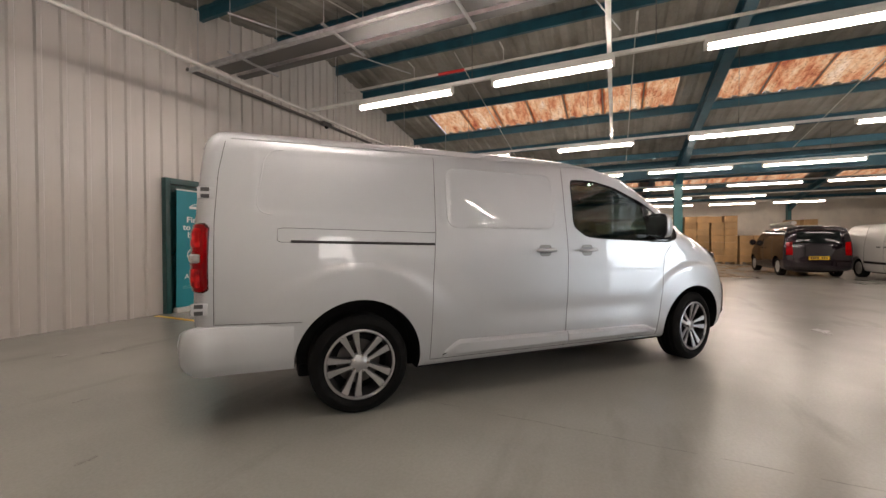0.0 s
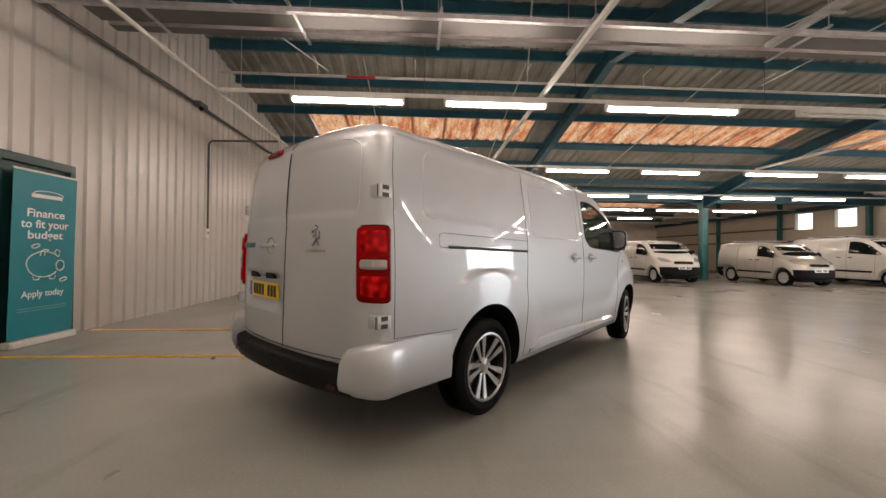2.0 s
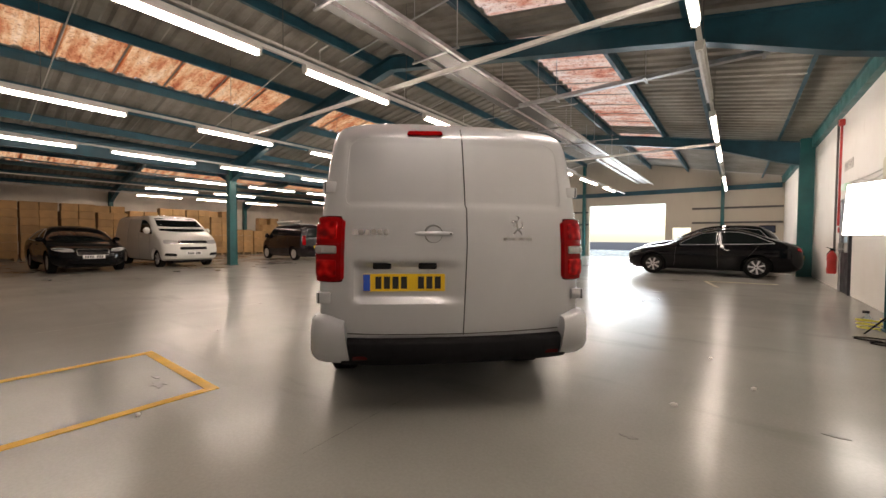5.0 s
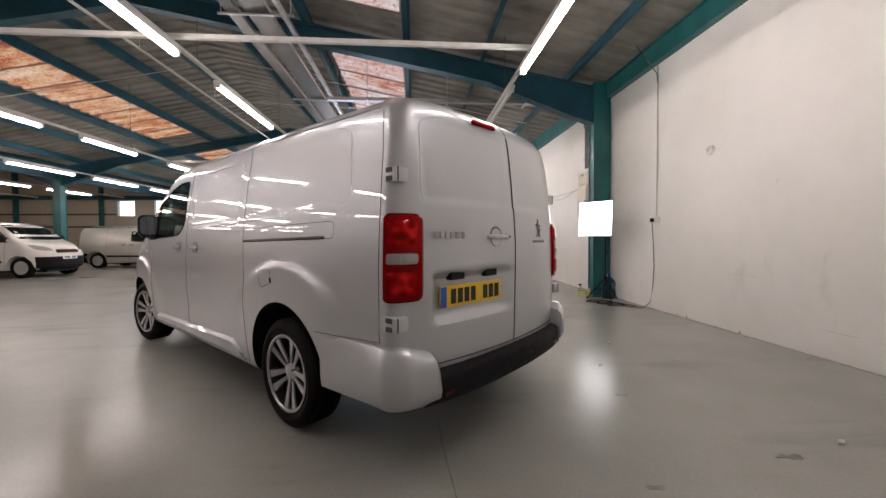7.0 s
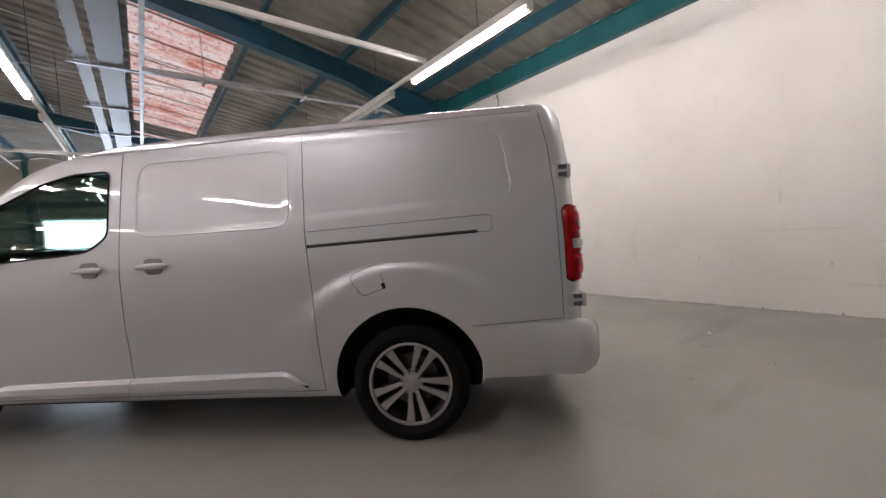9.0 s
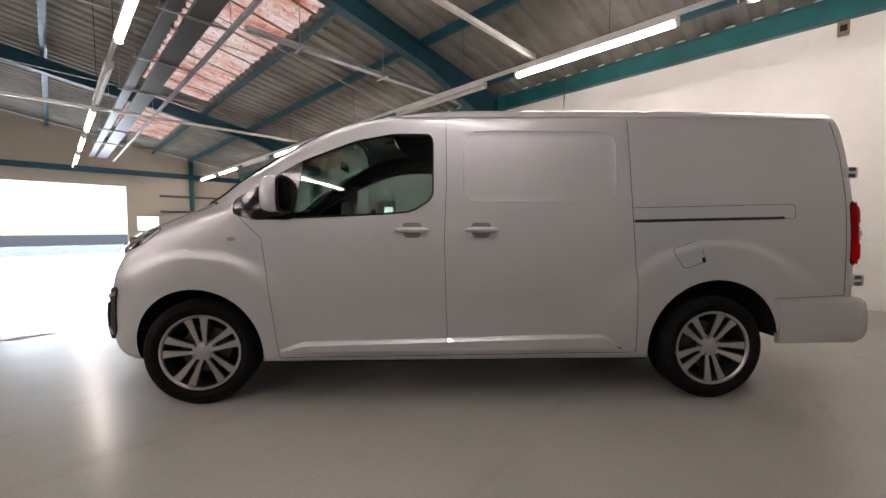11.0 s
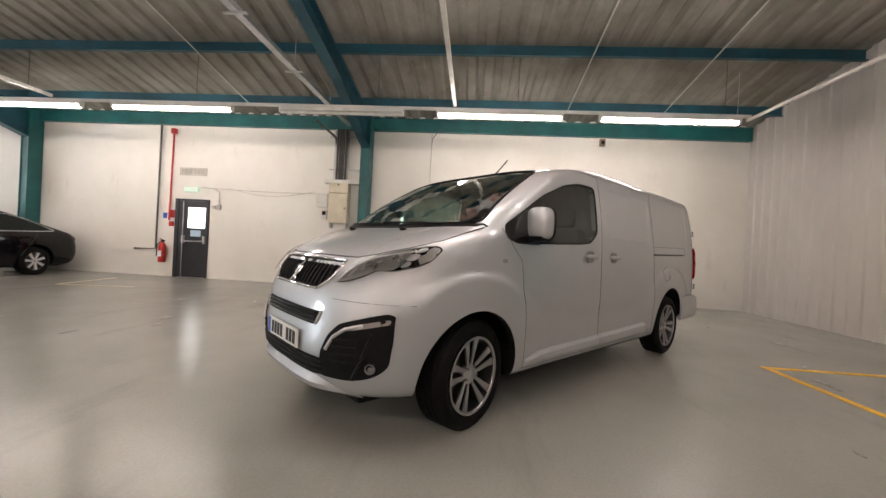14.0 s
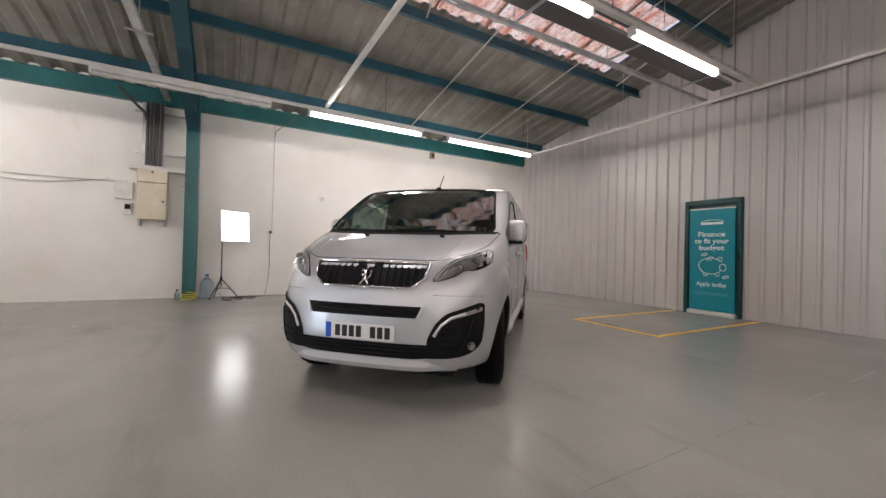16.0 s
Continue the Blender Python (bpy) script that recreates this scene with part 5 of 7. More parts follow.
# ---- floor marks ----
def floor_line(x0, y0, x1, y1, w=0.075):
    d = Vector((x1 - x0, y1 - y0, 0))
    n = Vector((-d.y, d.x, 0)).normalized() * w / 2
    bm = bmesh.new()
    a, b = Vector((x0, y0, 0)), Vector((x1, y1, 0))
    extrude_into(bm, [(p.x, p.y) for p in (a - n, b - n, b + n, a + n)], 0.0, 0.004, "z")
    return bm


for q in ((-5.01, 0.12, -5.01, 3.04), (-6.45, 0.12, -6.45, 3.04)):
    thing("floor_line", floor_line(*q), M["yellow"], "yellow painted floor line before the door", "floor line", "door box lines")
thing("floor_line", floor_line(-4.97, 3.08, -6.49, 3.08), M["yellow"], "yellow painted floor line before the door", "floor line", "door box lines")
M["fadedyellow"] = worn("faded_yellow_line", (0.37, 0.32, 0.19), 0.45, 0, 0.15, 6.0, 0.05, 0.4)
for q in ((-2.5, 14.35, -2.2, 13.0), (-2.5, 14.35, -1.0, 14.6)):
    thing("floor_line", floor_line(*q), M["fadedyellow"], "worn yellow bay line on the floor", "floor line", "bay lines")

M["dirt"] = worn("dark_grime", (0.165, 0.16, 0.143), 0.5, 0, 0.3, 9.0, 0.1)
M["crumb"] = worn("pale_debris", (0.62, 0.60, 0.56), 0.8, 0, 0.2, 30.0)
random.seed(7)


def blotch(x, y, r, k=0.45):
    bm = bmesh.new()
    n = 18
    o = [(x + r * (0.45 + 0.9 * random.random() + 0.3 * math.sin(2 * i + x * 9)) * math.cos(i * math.tau / n), y + k * r * (0.4 + 0.9 * random.random()) * math.sin(i * math.tau / n)) for i in range(n)]
    return extrude_into(bm, o, 0.0, 0.002, "z")


for x, y, r in ((-2.35, 4.25, 0.05), (-3.3, 1.6, 0.07), (-2.1, 2.9, 0.06), (-7.9, 9.3, 0.20), (-3.2, 11.2, 0.15), (-5.2, 12.0, 0.16), (-1.9, 3.4, 0.06), (-1.4, 5.0, 0.05), (-5.6, 2.9, 0.05), (-6.9, 3.9, 0.04), (-3.6, 1.9, 0.09), (-8.4, 5.2, 0.05), (-4.6, 10.3, 0.12), (-9.8, 14.0, 0.12), (-2.77, 3.22, 0.05), (-5.42, 2.86, 0.10), (-4.51, 11.24, 0.10), (-5.0, 10.05, 0.08), (-5.62, 10.57, 0.09)):
    thing("floor_stain", blotch(x, y, r), M["dirt"], "small dark oil stain on the floor", "stain", "floor stains")
for x, y in ((-2.2, 4.9), (-1.5, 3.5), (-2.5, 2.2), (-4.9, 2.6), (-1.75, 5.6), (-12.5, 15.8), (-2.05, 6.3), (-3.0, 10.0), (-3.2, 9.6)):
    bm = bmesh.new()
    bmesh.ops.create_icosphere(bm, subdivisions=2, radius=0.022)
    for v in bm.verts:
        v.co = Vector((v.co.x * (1 + 0.4 * random.random()), v.co.y * 0.7, max(v.co.z * 0.6, -0.008) + 0.008))
    thing("litter", bm, M["crumb"], "small pale scrap lying on the floor", "litter", "floor scraps", m=pose(x, y, 0, 0, 0, random.random() * 180))


# ---- the doorway with the roll-up banner ----
M["banner"] = worn("teal_banner_print", (0.0, 0.235, 0.30), 0.5, 0, 0.05, 1.5, 0.03)
M["print"] = mat("white_print", (0.85, 0.87, 0.87), 0.5)
M["doorteal"] = worn("dark_teal_gloss", (0.006, 0.055, 0.055), 0.35, 0, 0.2, 3.0, 0.05, 0.2)


def build_doorway():
    x0, x1 = -5.17, -6.16
    d = holder("door_1", pose(0, 0, 0), "dark teal door frame in the cladding wall", "door", kind="structure")
    part("jamb", box(x0 - 0.075, x0, 0.0, 0.12, 0, 2.25, 0.006), M["doorteal"], d)
    part("jamb", box(x1, x1 + 0.075, 0.0, 0.12, 0, 2.25, 0.006), M["doorteal"], d)
    part("head", box(x1 + 0.075, x0 - 0.075, 0.0, 0.12, 2.15, 2.25, 0.006), M["doorteal"], d)
    part("leaf", box(x1 + 0.08, x0 - 0.08, 0.035, 0.05, 0.01, 2.145, 0.004), M["doorteal"], d)
    part("knob", tube([(x0 - 0.13, 0.05, 1.0), (x0 - 0.13, 0.085, 1.0)], 0.02), M["chrome"], d)
    # banner
    b = holder("roll_up_banner", pose(-5.70, 0.145, 0, -1.2, 0, 0), "teal roll-up advertising banner standing in the doorway", "banner")
    w = 0.40
    part("print_sheet", box(-w, w, -0.002, 0.002, 0.09, 2.06), M["banner"], b)
    part("foot", box(-w - 0.02, w + 0.02, -0.055, 0.055, 0.0, 0.085, 0.02), M["whitemetal"], b, "pale aluminium cassette foot")
    part("top_rail", box(-w - 0.005, w + 0.005, -0.01, 0.01, 2.05, 2.075, 0.004), M["whitemetal"], b)
    def face(z):
        return pose(0, 0.0035, z, 90, 0, 180)
    words("Finance", 0.135, M["print"], b, face(1.565), bold=0.0025, width=0.47, depth=0.0006)
    words("to fit your", 0.135, M["print"], b, face(1.435), bold=0.0025, width=0.60, depth=0.0006)
    words("budget", 0.135, M["print"], b, face(1.305), bold=0.0025, width=0.44, depth=0.0006)
    words("Apply today", 0.115, M["print"], b, face(0.60), bold=0.001, width=0.53, depth=0.0006)
    # maker's mark as a plain shape
    part("logo_bar", box(-0.20, 0.19, 0.003, 0.0045, 1.755, 1.80), M["print"], b)
    part("logo_swoosh", tube([(0.05 - 0.19 * math.cos(a) + (-0.07), 0.004, 1.80 + 0.045 * math.sin(a)) for a in [math.pi * i / 12 for i in range(13)]], 0.006, 6), M["print"], b)
    for z in (0.43, 0.40):
        part("small_print_bar", box(-0.30, 0.30, 0.003, 0.004, z, z + 0.012), mat("pale_teal_print", (0.12, 0.34, 0.40), 0.5), b)
    # piggy bank in white line
    def line(pts, r=0.007):
        part("line_drawing", tube([(-px, 0.004, 0.955 + pz) for px, pz in pts], r, 6), M["print"], b)
    line([(0.21 * math.cos(a) * (1 + 0.03 * math.sin(3 * a)) - 0.01, 0.155 * math.sin(a)) for a in [math.tau * (0.10 + 0.80 * i / 30) for i in range(31)]])
    line([(0.17, 0.09), (0.12, 0.15), (0.15, 0.18), (0.19, 0.16), (0.18, 0.09)])
    line([(0.20 + 0.055 * math.cos(math.tau * i / 16), -0.02 + 0.065 * math.sin(math.tau * i / 16)) for i in range(17)])
    line([(-0.06, 0.10), (-0.05, 0.16), (-0.01, 0.18), (0.04, 0.175)])
    line([(-0.01, 0.10), (0.0, 0.15), (0.04, 0.165)])
    for cx in (-0.10, 0.10):
        line([(cx - 0.04, -0.145), (cx - 0.03, -0.185), (cx + 0.03, -0.185), (cx + 0.045, -0.14)])
    for cx, cz in ((-0.12, 0.22), (0.25, -0.20)):
        line([(cx + 0.05 * math.cos(math.tau * i / 12), cz + 0.022 * math.sin(math.tau * i / 12) + 0.012 * math.cos(math.tau * i / 12)) for i in range(13)])


build_doorway()


# ---- pipes and cables on the cladding wall ----
def pipe_thing(name, pts, r, material, label, category, group="", seg=10):
    return thing(name, tube(pts, r, seg), material, label, category, group, smooth=50)


pipe_thing("lamp_row_pipe", [(-2.28, 1.60, 3.62), (-15.8, 1.60, 3.62)], 0.030, M["pipe"], "long pale painted pipe across the lamp rows", "pipe")
pipe_thing("conduit_pipe", [(-5.55, 0.10, 4.16), (-8.7, 0.10, 4.18), (-12.6, 0.10, 4.16), (-12.9, 0.16, 4.16), (-13.0, 1.5, 4.16)], 0.035, M["darkpipe"], "dark steel conduit along the cladding wall", "pipe")
pipe_thing("conduit_pipe", [(-9.43, 0.085, 1.62), (-9.43, 0.085, 3.49), (-9.43, 0.15, 3.56), (-9.43, 1.57, 3.58)], 0.022, M["darkpipe"], "dark conduit drop to a wall switch", "pipe")
_sw = holder("wall_switch", pose(-9.43, 0.06, 1.53), "grey surface-mounted switch box on the cladding", "switch")
part("box", box(-0.06, 0.06, -0.03, 0.03, -0.10, 0.10, 0.012), M["whitemetal"], _sw)
part("toggle", box(-0.012, 0.012, 0.03, 0.045, -0.03, 0.03, 0.004), M["darkpipe"], _sw)
_se = holder("presence_sensor", pose(-8.95, 0.17, 4.16), "dark sensor box clamped to the conduit", "sensor")
part("housing", box(-0.16, 0.16, -0.07, 0.07, -0.05, 0.05, 0.02), M["darkpipe"], _se)
part("eye", tube([(0.0, 0.0, -0.05), (0.0, 0.02, -0.09)], 0.04), M["black"], _se)
for _x in (-2.0, -4.75, -7.6, -10.4, -13.2):
    pipe_thing("hanger_rod", [(_x, 1.60, 3.64), (_x, 1.60, roof_z(_x) - 0.02)], 0.006, M["galv"], "thin steel hanger rod", "rod", "hanger rods", 6)


# ---- overhead trays, trunking and rods ----
def cable_tray(x, w, z, y0, y1, label):
    ob = holder("cable_tray", pose(0, 0, 0), label, "cable tray", "cable trays")
    bm = box(x - w / 2, x + w / 2, y0, y1, z, z + 0.003)
    part("bed", bm, M["traysteel"], ob)
    for s in (-1, 1):
        part("side_rail", box(x + s * w / 2 - 0.003, x + s * w / 2 + 0.003, y0, y1, z, z + 0.055), M["galv"], ob)
    cb = bmesh.new()
    for q in range(3):
        xx = x - w / 4 + q * w / 4
        tube_into(cb, [(xx, y0, z + 0.02), (xx + 0.02, (y0 + y1) / 2, z + 0.022), (xx, y1, z + 0.02)], 0.012, 6)
    part("cables", cb, M["darkpipe"], ob)
    return ob


cable_tray(-6.31, 0.16, 4.24, 0.45, FAR - 1, "narrow galvanised cable tray hung under the roof")
cable_tray(-5.965, 0.31, 4.23, 0.45, FAR - 1, "wide galvanised cable tray hung under the roof")
_tr = holder("tray_rail", Matrix(), "long pale steel channel beside the cable trays", "channel")
for _k in range(9):
    _y0, _y1 = 0.10 + _k * 2.87, 0.10 + (_k + 1) * 2.87 - 0.01
    part("length", box(-5.62, -5.56, _y0, _y1, 4.12, 4.18, 0.004), M["galv"], _tr)
    part("joint_plate", box(-5.626, -5.554, _y1 - 0.09, _y1 + 0.09, 4.114, 4.15), M["galv"], _tr)
for _y in (1.2, 3.1, 5.0, 7.0, 10.2, 12.4, 14.6, 16.8, 19.5, 22.0):
    _h = holder("tray_hanger", pose(0, _y, 0), "steel cross bar and rods carrying the trays", "bracket", "tray hangers")
    part("cross_bar", box(-6.5, -5.5, -0.02, 0.02, 4.20, 4.225), M["galv"], _h)
    for _x in (-6.46, -5.54):
        part("rod", tube([(_x, 0, 4.21), (_x, 0, roof_z(_x) - 0.03)], 0.006, 6), M["galv"], _h)
# cross trunking between the lamp rows
for _y, _x0, _x1, _z in ((6.75, -2.28, -11.8, 3.76), (14.9, -2.28, -11.8, 3.76)):
    thing("cross_trunking", box(_x1, _x0, _y - 0.03, _y + 0.03, _z - 0.03, _z + 0.03, 0.004), M["whitemetal"], "pale steel trunking crossing between lamp rows", "trunking", "cross trunking")
_c = holder("cable_channel", pose(0, 9.4, 0), "galvanised cable channel running to the wall boards", "cable tray")
part("channel", box(-5.6, -0.35, -0.055, 0.055, 3.92, 3.985, 0.004), M["galv"], _c)
for _x in (-1.6, -3.2, -4.8):
    part("cross_bar", box(_x - 0.02, _x + 0.02, -0.16, 0.16, 3.90, 3.92), M["galv"], _c)
    part("rod", tube([(_x, 0, 3.98), (_x, 0, roof_z(_x) - 0.03)], 0.006, 6), M["galv"], _c)
for _x in (-9.5,):
    _p = holder("overhead_pipe", pose(0, 0, 0), "pale overhead pipe with a red band", "pipe")
    part("pipe", tube([(_x, 0.3, 5.12), (_x, FAR - 2, 5.08)], 0.03), M["pipe"], _p)
    part("red_band", tube([(_x, 3.05, 5.11), (_x, 3.7, 5.11)], 0.036), M["red"], _p)
    for _y in (2.4, 4.6, 7.2, 10.0, 13.0, 16.0):
        part("drop", tube([(_x, _y, 5.1), (_x, _y, 5.38), (_x + 0.3, _y, 5.40)], 0.016, 8), M["pipe"], _p)
for _x, _ys in ((-2.3, (2.0, 5.6, 8.2, 11.8, 15.4)), (-6.93, (2.2, 4.8, 7.3, 10.6, 13.4)), (-11.65, (3.0, 6.2, 9.3, 12.8)), (-16.25, (4.0, 8.2, 12.6))):
    for _y in _ys:
        pipe_thing("hanger_rod", [(_x, _y, 3.7), (_x, _y, roof_z(_x) - 0.02)], 0.005, M["darkpipe"], "thin steel hanger rod over the lamp row", "rod", "hanger rods", 6)
# slim tie rods slung under the roof slope
for _y, _x0, _x1 in ((2.4, -0.9, -8.6), (4.4, -0.9, -8.6), (11.6, -0.9, -8.6), (3.4, -9.6, -17.0), (7.2, -9.6, -17.0), (12.0, -9.6, -17.0)):
    pipe_thing("tie_rod", [(_x0, _y, roof_z(_x0) - 0.22), (_x1, _y, roof_z(_x1) - 0.22)], 0.012, M["pipe"], "slim pale tie rod between purlins", "rod", "tie rods", 6)
# struts and cross pieces near the ridge
for _y in (2.0, 6.0, 11.0, 15.0):
    pipe_thing("stay", [(-4.9, _y, 4.30), (-8.4, _y + 0.9, 4.72)], 0.012, M["galv"], "thin steel stay across the trays", "rod", "stays", 6)


# ---- white wall fittings ----
def build_wall_fittings():
    # lamp-row end to wall corner alarm
    a = holder("alarm_box", pose(-0.05, 3.36, 3.80), "small dark alarm sounder under the eaves beam", "alarm")
    part("housing", box(-0.05, 0.05, -0.06, 0.06, -0.10, 0.07, 0.01), worn("brown_plastic", (0.20, 0.14, 0.09), 0.5), a)
    part("grille", box(-0.056, -0.05, -0.035, 0.035, -0.06, 0.02), M["black"], a)
    # distribution boards beside the column
    b = holder("fuse_board", pose(0, 9.62, 1.58), "cream steel distribution board on the wall", "fuse board")
    cream = worn("cream_enamel", (0.66, 0.60, 0.46), 0.45, 0, 0.1, 4.0, 0.05, 0.2)
    part("cabinet", box(-0.26, -0.02, -0.24, 0.24, 0, 0.72, 0.012), cream, b)
    part("upper_cabinet", box(-0.25, -0.02, -0.24, 0.24, 0.73, 0.98, 0.012), cream, b)
    part("door_panel", box(-0.272, -0.26, -0.22, 0.22, 0.03, 0.69, 0.006), cream, b)
    part("lock", tube([(-0.272, -0.18, 0.36), (-0.285, -0.18, 0.36)], 0.018), M["black"], b)
    part("lock", tube([(-0.25, 0.0, 0.93), (-0.262, 0.0, 0.93)], 0.018), M["black"], b)
    for y in (-0.2, 0.2):
        part("bracket", box(-0.20, -0.02, y - 0.02, y + 0.02, -0.13, 0.0, 0.004), M["galv"], b)
    c = holder("cable_shelf", pose(0, 9.5, 2.55), "white steel trunking under a bundle of risers", "trunking")
    part("trunk", box(-0.22, -0.02, -0.42, 0.50, 0.0, 0.09, 0.006), M["whitemetal"], c)
    for i, y in enumerate((0.02, 0.08, 0.13, 0.18, 0.24)):
        part("riser", tube([(-0.12, y, 0.08), (-0.12, y, 1.35)], 0.022 if i % 2 else 0.028), M["darkpipe"], c)
    part("riser_tray", box(-0.08, -0.06, -0.03, 0.33, 0.09, 1.38), M["galv"], c)
    part("bent_pipe", tube([(-0.12, 0.26, 1.0), (-0.14, 0.30, 1.15), (-0.6, 0.62, 1.42)], 0.03), M["darkpipe"], c)
    for z in (0.34, 1.15):
        part("strut", box(-0.09, -0.05, -0.42, 0.45, z, z + 0.035), M["galv"], c)
    for y, z, w, h, d, lab in ((10.08, 1.96, 0.28, 0.34, 0.12, "white plastic consumer unit on the wall"), (10.02, 1.66, 0.13, 0.24, 0.09, "white meter with a dark display"), (9.16, 2.30, 0.10, 0.12, 0.10, "small white junction box by the column")):
        o = holder("meter_box", pose(0, y, z), lab, "wall box")
        part("case", box(-d, 0, -w / 2, w / 2, 0, h, 0.01), M["whitemetal"], o)
        part("cover", box(-d - 0.006, -d, -w * 0.35, w * 0.35, h * 0.45, h * 0.85, 0.003), M["black"] if w < 0.2 and d < 0.1 else M["whitemetal"], o)
    # slack cables along the wall
    def sag(y0, z0, y1, z1, dip, r=0.008):
        return [(-0.03, y0 + (y1 - y0) * i / 14, z0 + (z1 - z0) * i / 14 - dip * math.sin(math.pi * i / 14)) for i in range(15)]
    pipe_thing("wall_cable", sag(13.3, 2.33, 10.1, 2.30, 0.03), 0.010, M["pipe"], "grey cable slung along the white wall", "cable", "wall cables", 6)
    pipe_thing("wall_cable", sag(12.6, 2.34, 10.3, 2.34, 0.16), 0.008, M["pipe"], "sagging grey cable on the white wall", "cable", "wall cables", 6)
    pipe_thing("wall_cable", [(-0.02, 7.42, 3.88), (-0.02, 7.42, 1.5)], 0.010, M["pipe"], "white conduit down to a socket", "cable", "wall cables", 8)
    pipe_thing("wall_cable", [(-0.6, 7.05, 3.98), (-0.05, 7.40, 3.75), (-0.02, 7.42, 3.6)], 0.008, M["darkpipe"], "dark flex from the lamp row to the wall", "cable", "wall cables", 6)
    s = holder("wall_socket", pose(-0.0, 7.42, 1.44), "white socket box with a black plug", "socket")
    part("box", box(-0.05, 0, -0.075, 0.075, -0.045, 0.045, 0.01), M["whitemetal"], s)
    part("plug", box(-0.10, -0.05, 0.01, 0.06, -0.03, 0.03, 0.012), M["black"], s)
    pipe_thing("power_cable", [(-0.07, 7.46, 1.42), (-0.04, 7.47, 1.1), (-0.03, 7.455, 0.7), (-0.035, 7.48, 0.35), (-0.05, 7.52, 0.10), (-0.14, 7.56, 0.012), (-0.35, 7.75, 0.012), (-0.30, 8.1, 0.012), (-0.45, 8.35, 0.012), (-0.33, 8.42, 0.10)], 0.0055, M["black"], "black power cable hanging to the floor", "cable", "floor cables", 6)
    pts = [(-0.35 + 0.20 * math.cos(i * 0.7) - 0.01 * i, 7.75 + 0.024 * i + 0.14 * math.sin(i * 0.7), 0.010) for i in range(26)]
    pipe_thing("floor_cable", pts, 0.008, M["black"], "loose loops of black cable on the floor", "cable", "floor cables", 6)
    pts = [(-0.52 + 0.10 * math.cos(i * 0.55) * (1 + 0.05 * i / 9), 8.95 + 0.13 * math.sin(i * 0.55), 0.012 + 0.004 * i) for i in range(36)]
    pipe_thing("extension_lead", pts, 0.009, worn("yellow_flex", (0.60, 0.55, 0.05), 0.5), "coiled yellow extension lead by the column", "cable", "floor cables", 6)
    d = holder("smoke_detector", pose(0, 6.32, 2.30), "small white sensor on the wall", "sensor")
    bm = bmesh.new()
    lathe_into(bm, [(0.0, 0.05), (0.03, 0.048), (0.055, 0.03), (0.06, 0.0), (0.0, 0.0)], 24)
    part("cover", bm, M["whitemetal"], d, "", pose(0, 0, 0, 0, -90, 0), 40)
    part("lens", box(-0.056, -0.048, -0.02, 0.02, -0.02, 0.02, 0.004), M["pipe"], d)
    # dark conduit, red pipe, extinguisher
    pipe_thing("conduit_pipe", [(-0.05, 14.45, 3.9), (-0.05, 14.46, 0.70), (-0.05, 15.05, 0.68)], 0.022, M["darkpipe"], "dark conduit down the white wall", "pipe")
    r = holder("alarm_pipe", pose(0, 14.1, 0), "red alarm pipe with a call point", "pipe")
    part("pipe", tube([(-0.05, 0, 3.75), (-0.05, 0.03, 1.45)], 0.022), M["red"], r)
    part("sounder", box(-0.10, 0, -0.06, 0.06, 3.68, 3.82, 0.02), M["red"], r)
    part("call_point", box(-0.06, 0, -0.07, 0.03, 1.30, 1.42, 0.008), M["red"], r)
    part("sign_plate", box(-0.012, 0, -0.12, 0.05, 1.52, 1.72), M["red"], r)
    part("blue_plate", box(-0.012, 0, 0.13, 0.23, 1.50, 1.64), M["plate_blue"], r)
    e = holder("fire_extinguisher", pose(-0.12, 14.22, 0.36), "red fire extinguisher hung on the white wall", "extinguisher")
    bm = bmesh.new()
    lathe_into(bm, [(0.0, 0.0), (0.075, 0.004), (0.085, 0.03), (0.085, 0.40), (0.06, 0.47), (0.03, 0.50), (0.03, 0.53), (0.0, 0.53)], 28)
    part("cylinder", bm, M["red"], e, "", None, 40)
    part("valve", box(-0.03, 0.06, -0.015, 0.015, 0.53, 0.57, 0.006), M["black"], e)
    part("lever", tube([(0.05, 0, 0.56), (-0.09, 0, 0.60)], 0.01), M["black"], e)
    part("hose", tube([(-0.02, 0.02, 0.54), (-0.06, 0.09, 0.45), (-0.06, 0.10, 0.15)], 0.012), M["black"], e)
    part("label", box(-0.092, -0.084, -0.05, 0.05, 0.15, 0.30), M["print"], e)
    # fire exit door with a lit pane
    d = holder("door_2", pose(0, 13.12, 0), "black fire exit door with a bright glazed pane", "door", kind="structure")
    blackdoor = worn("black_door_paint", (0.02, 0.02, 0.026), 0.4, 0, 0.2, 3.0, 0.05, 0.2)
    part("frame", box(-0.05, 0.0, -0.05, 0.0, 0, 2.02, 0.005), blackdoor, d)
    part("frame", box(-0.05, 0.0, 0.76, 0.86, 0, 2.02, 0.005), blackdoor, d)
    part("frame", box(-0.05, 0.0, 0.0, 0.76, 1.97, 2.02, 0.005), blackdoor, d)
    part("leaf", box(-0.035, -0.004, 0.0, 0.76, 0.01, 1.97, 0.004), blackdoor, d)
    part("pane", box(-0.042, -0.034, 0.04, 0.50, 1.28, 1.80, 0.004), glow("daylit_pane", (0.95, 0.98, 1.0), 3.5), d, "bright daylit pane")
    part("notice", box(-0.044, -0.036, 0.14, 0.42, 1.06, 1.22), worn("pale_blue_notice", (0.45, 0.60, 0.72), 0.5), d)
    part("push_bar", tube([(-0.09, 0.03, 0.95), (-0.09, 0.62, 0.93)], 0.016), M["galv"], d)
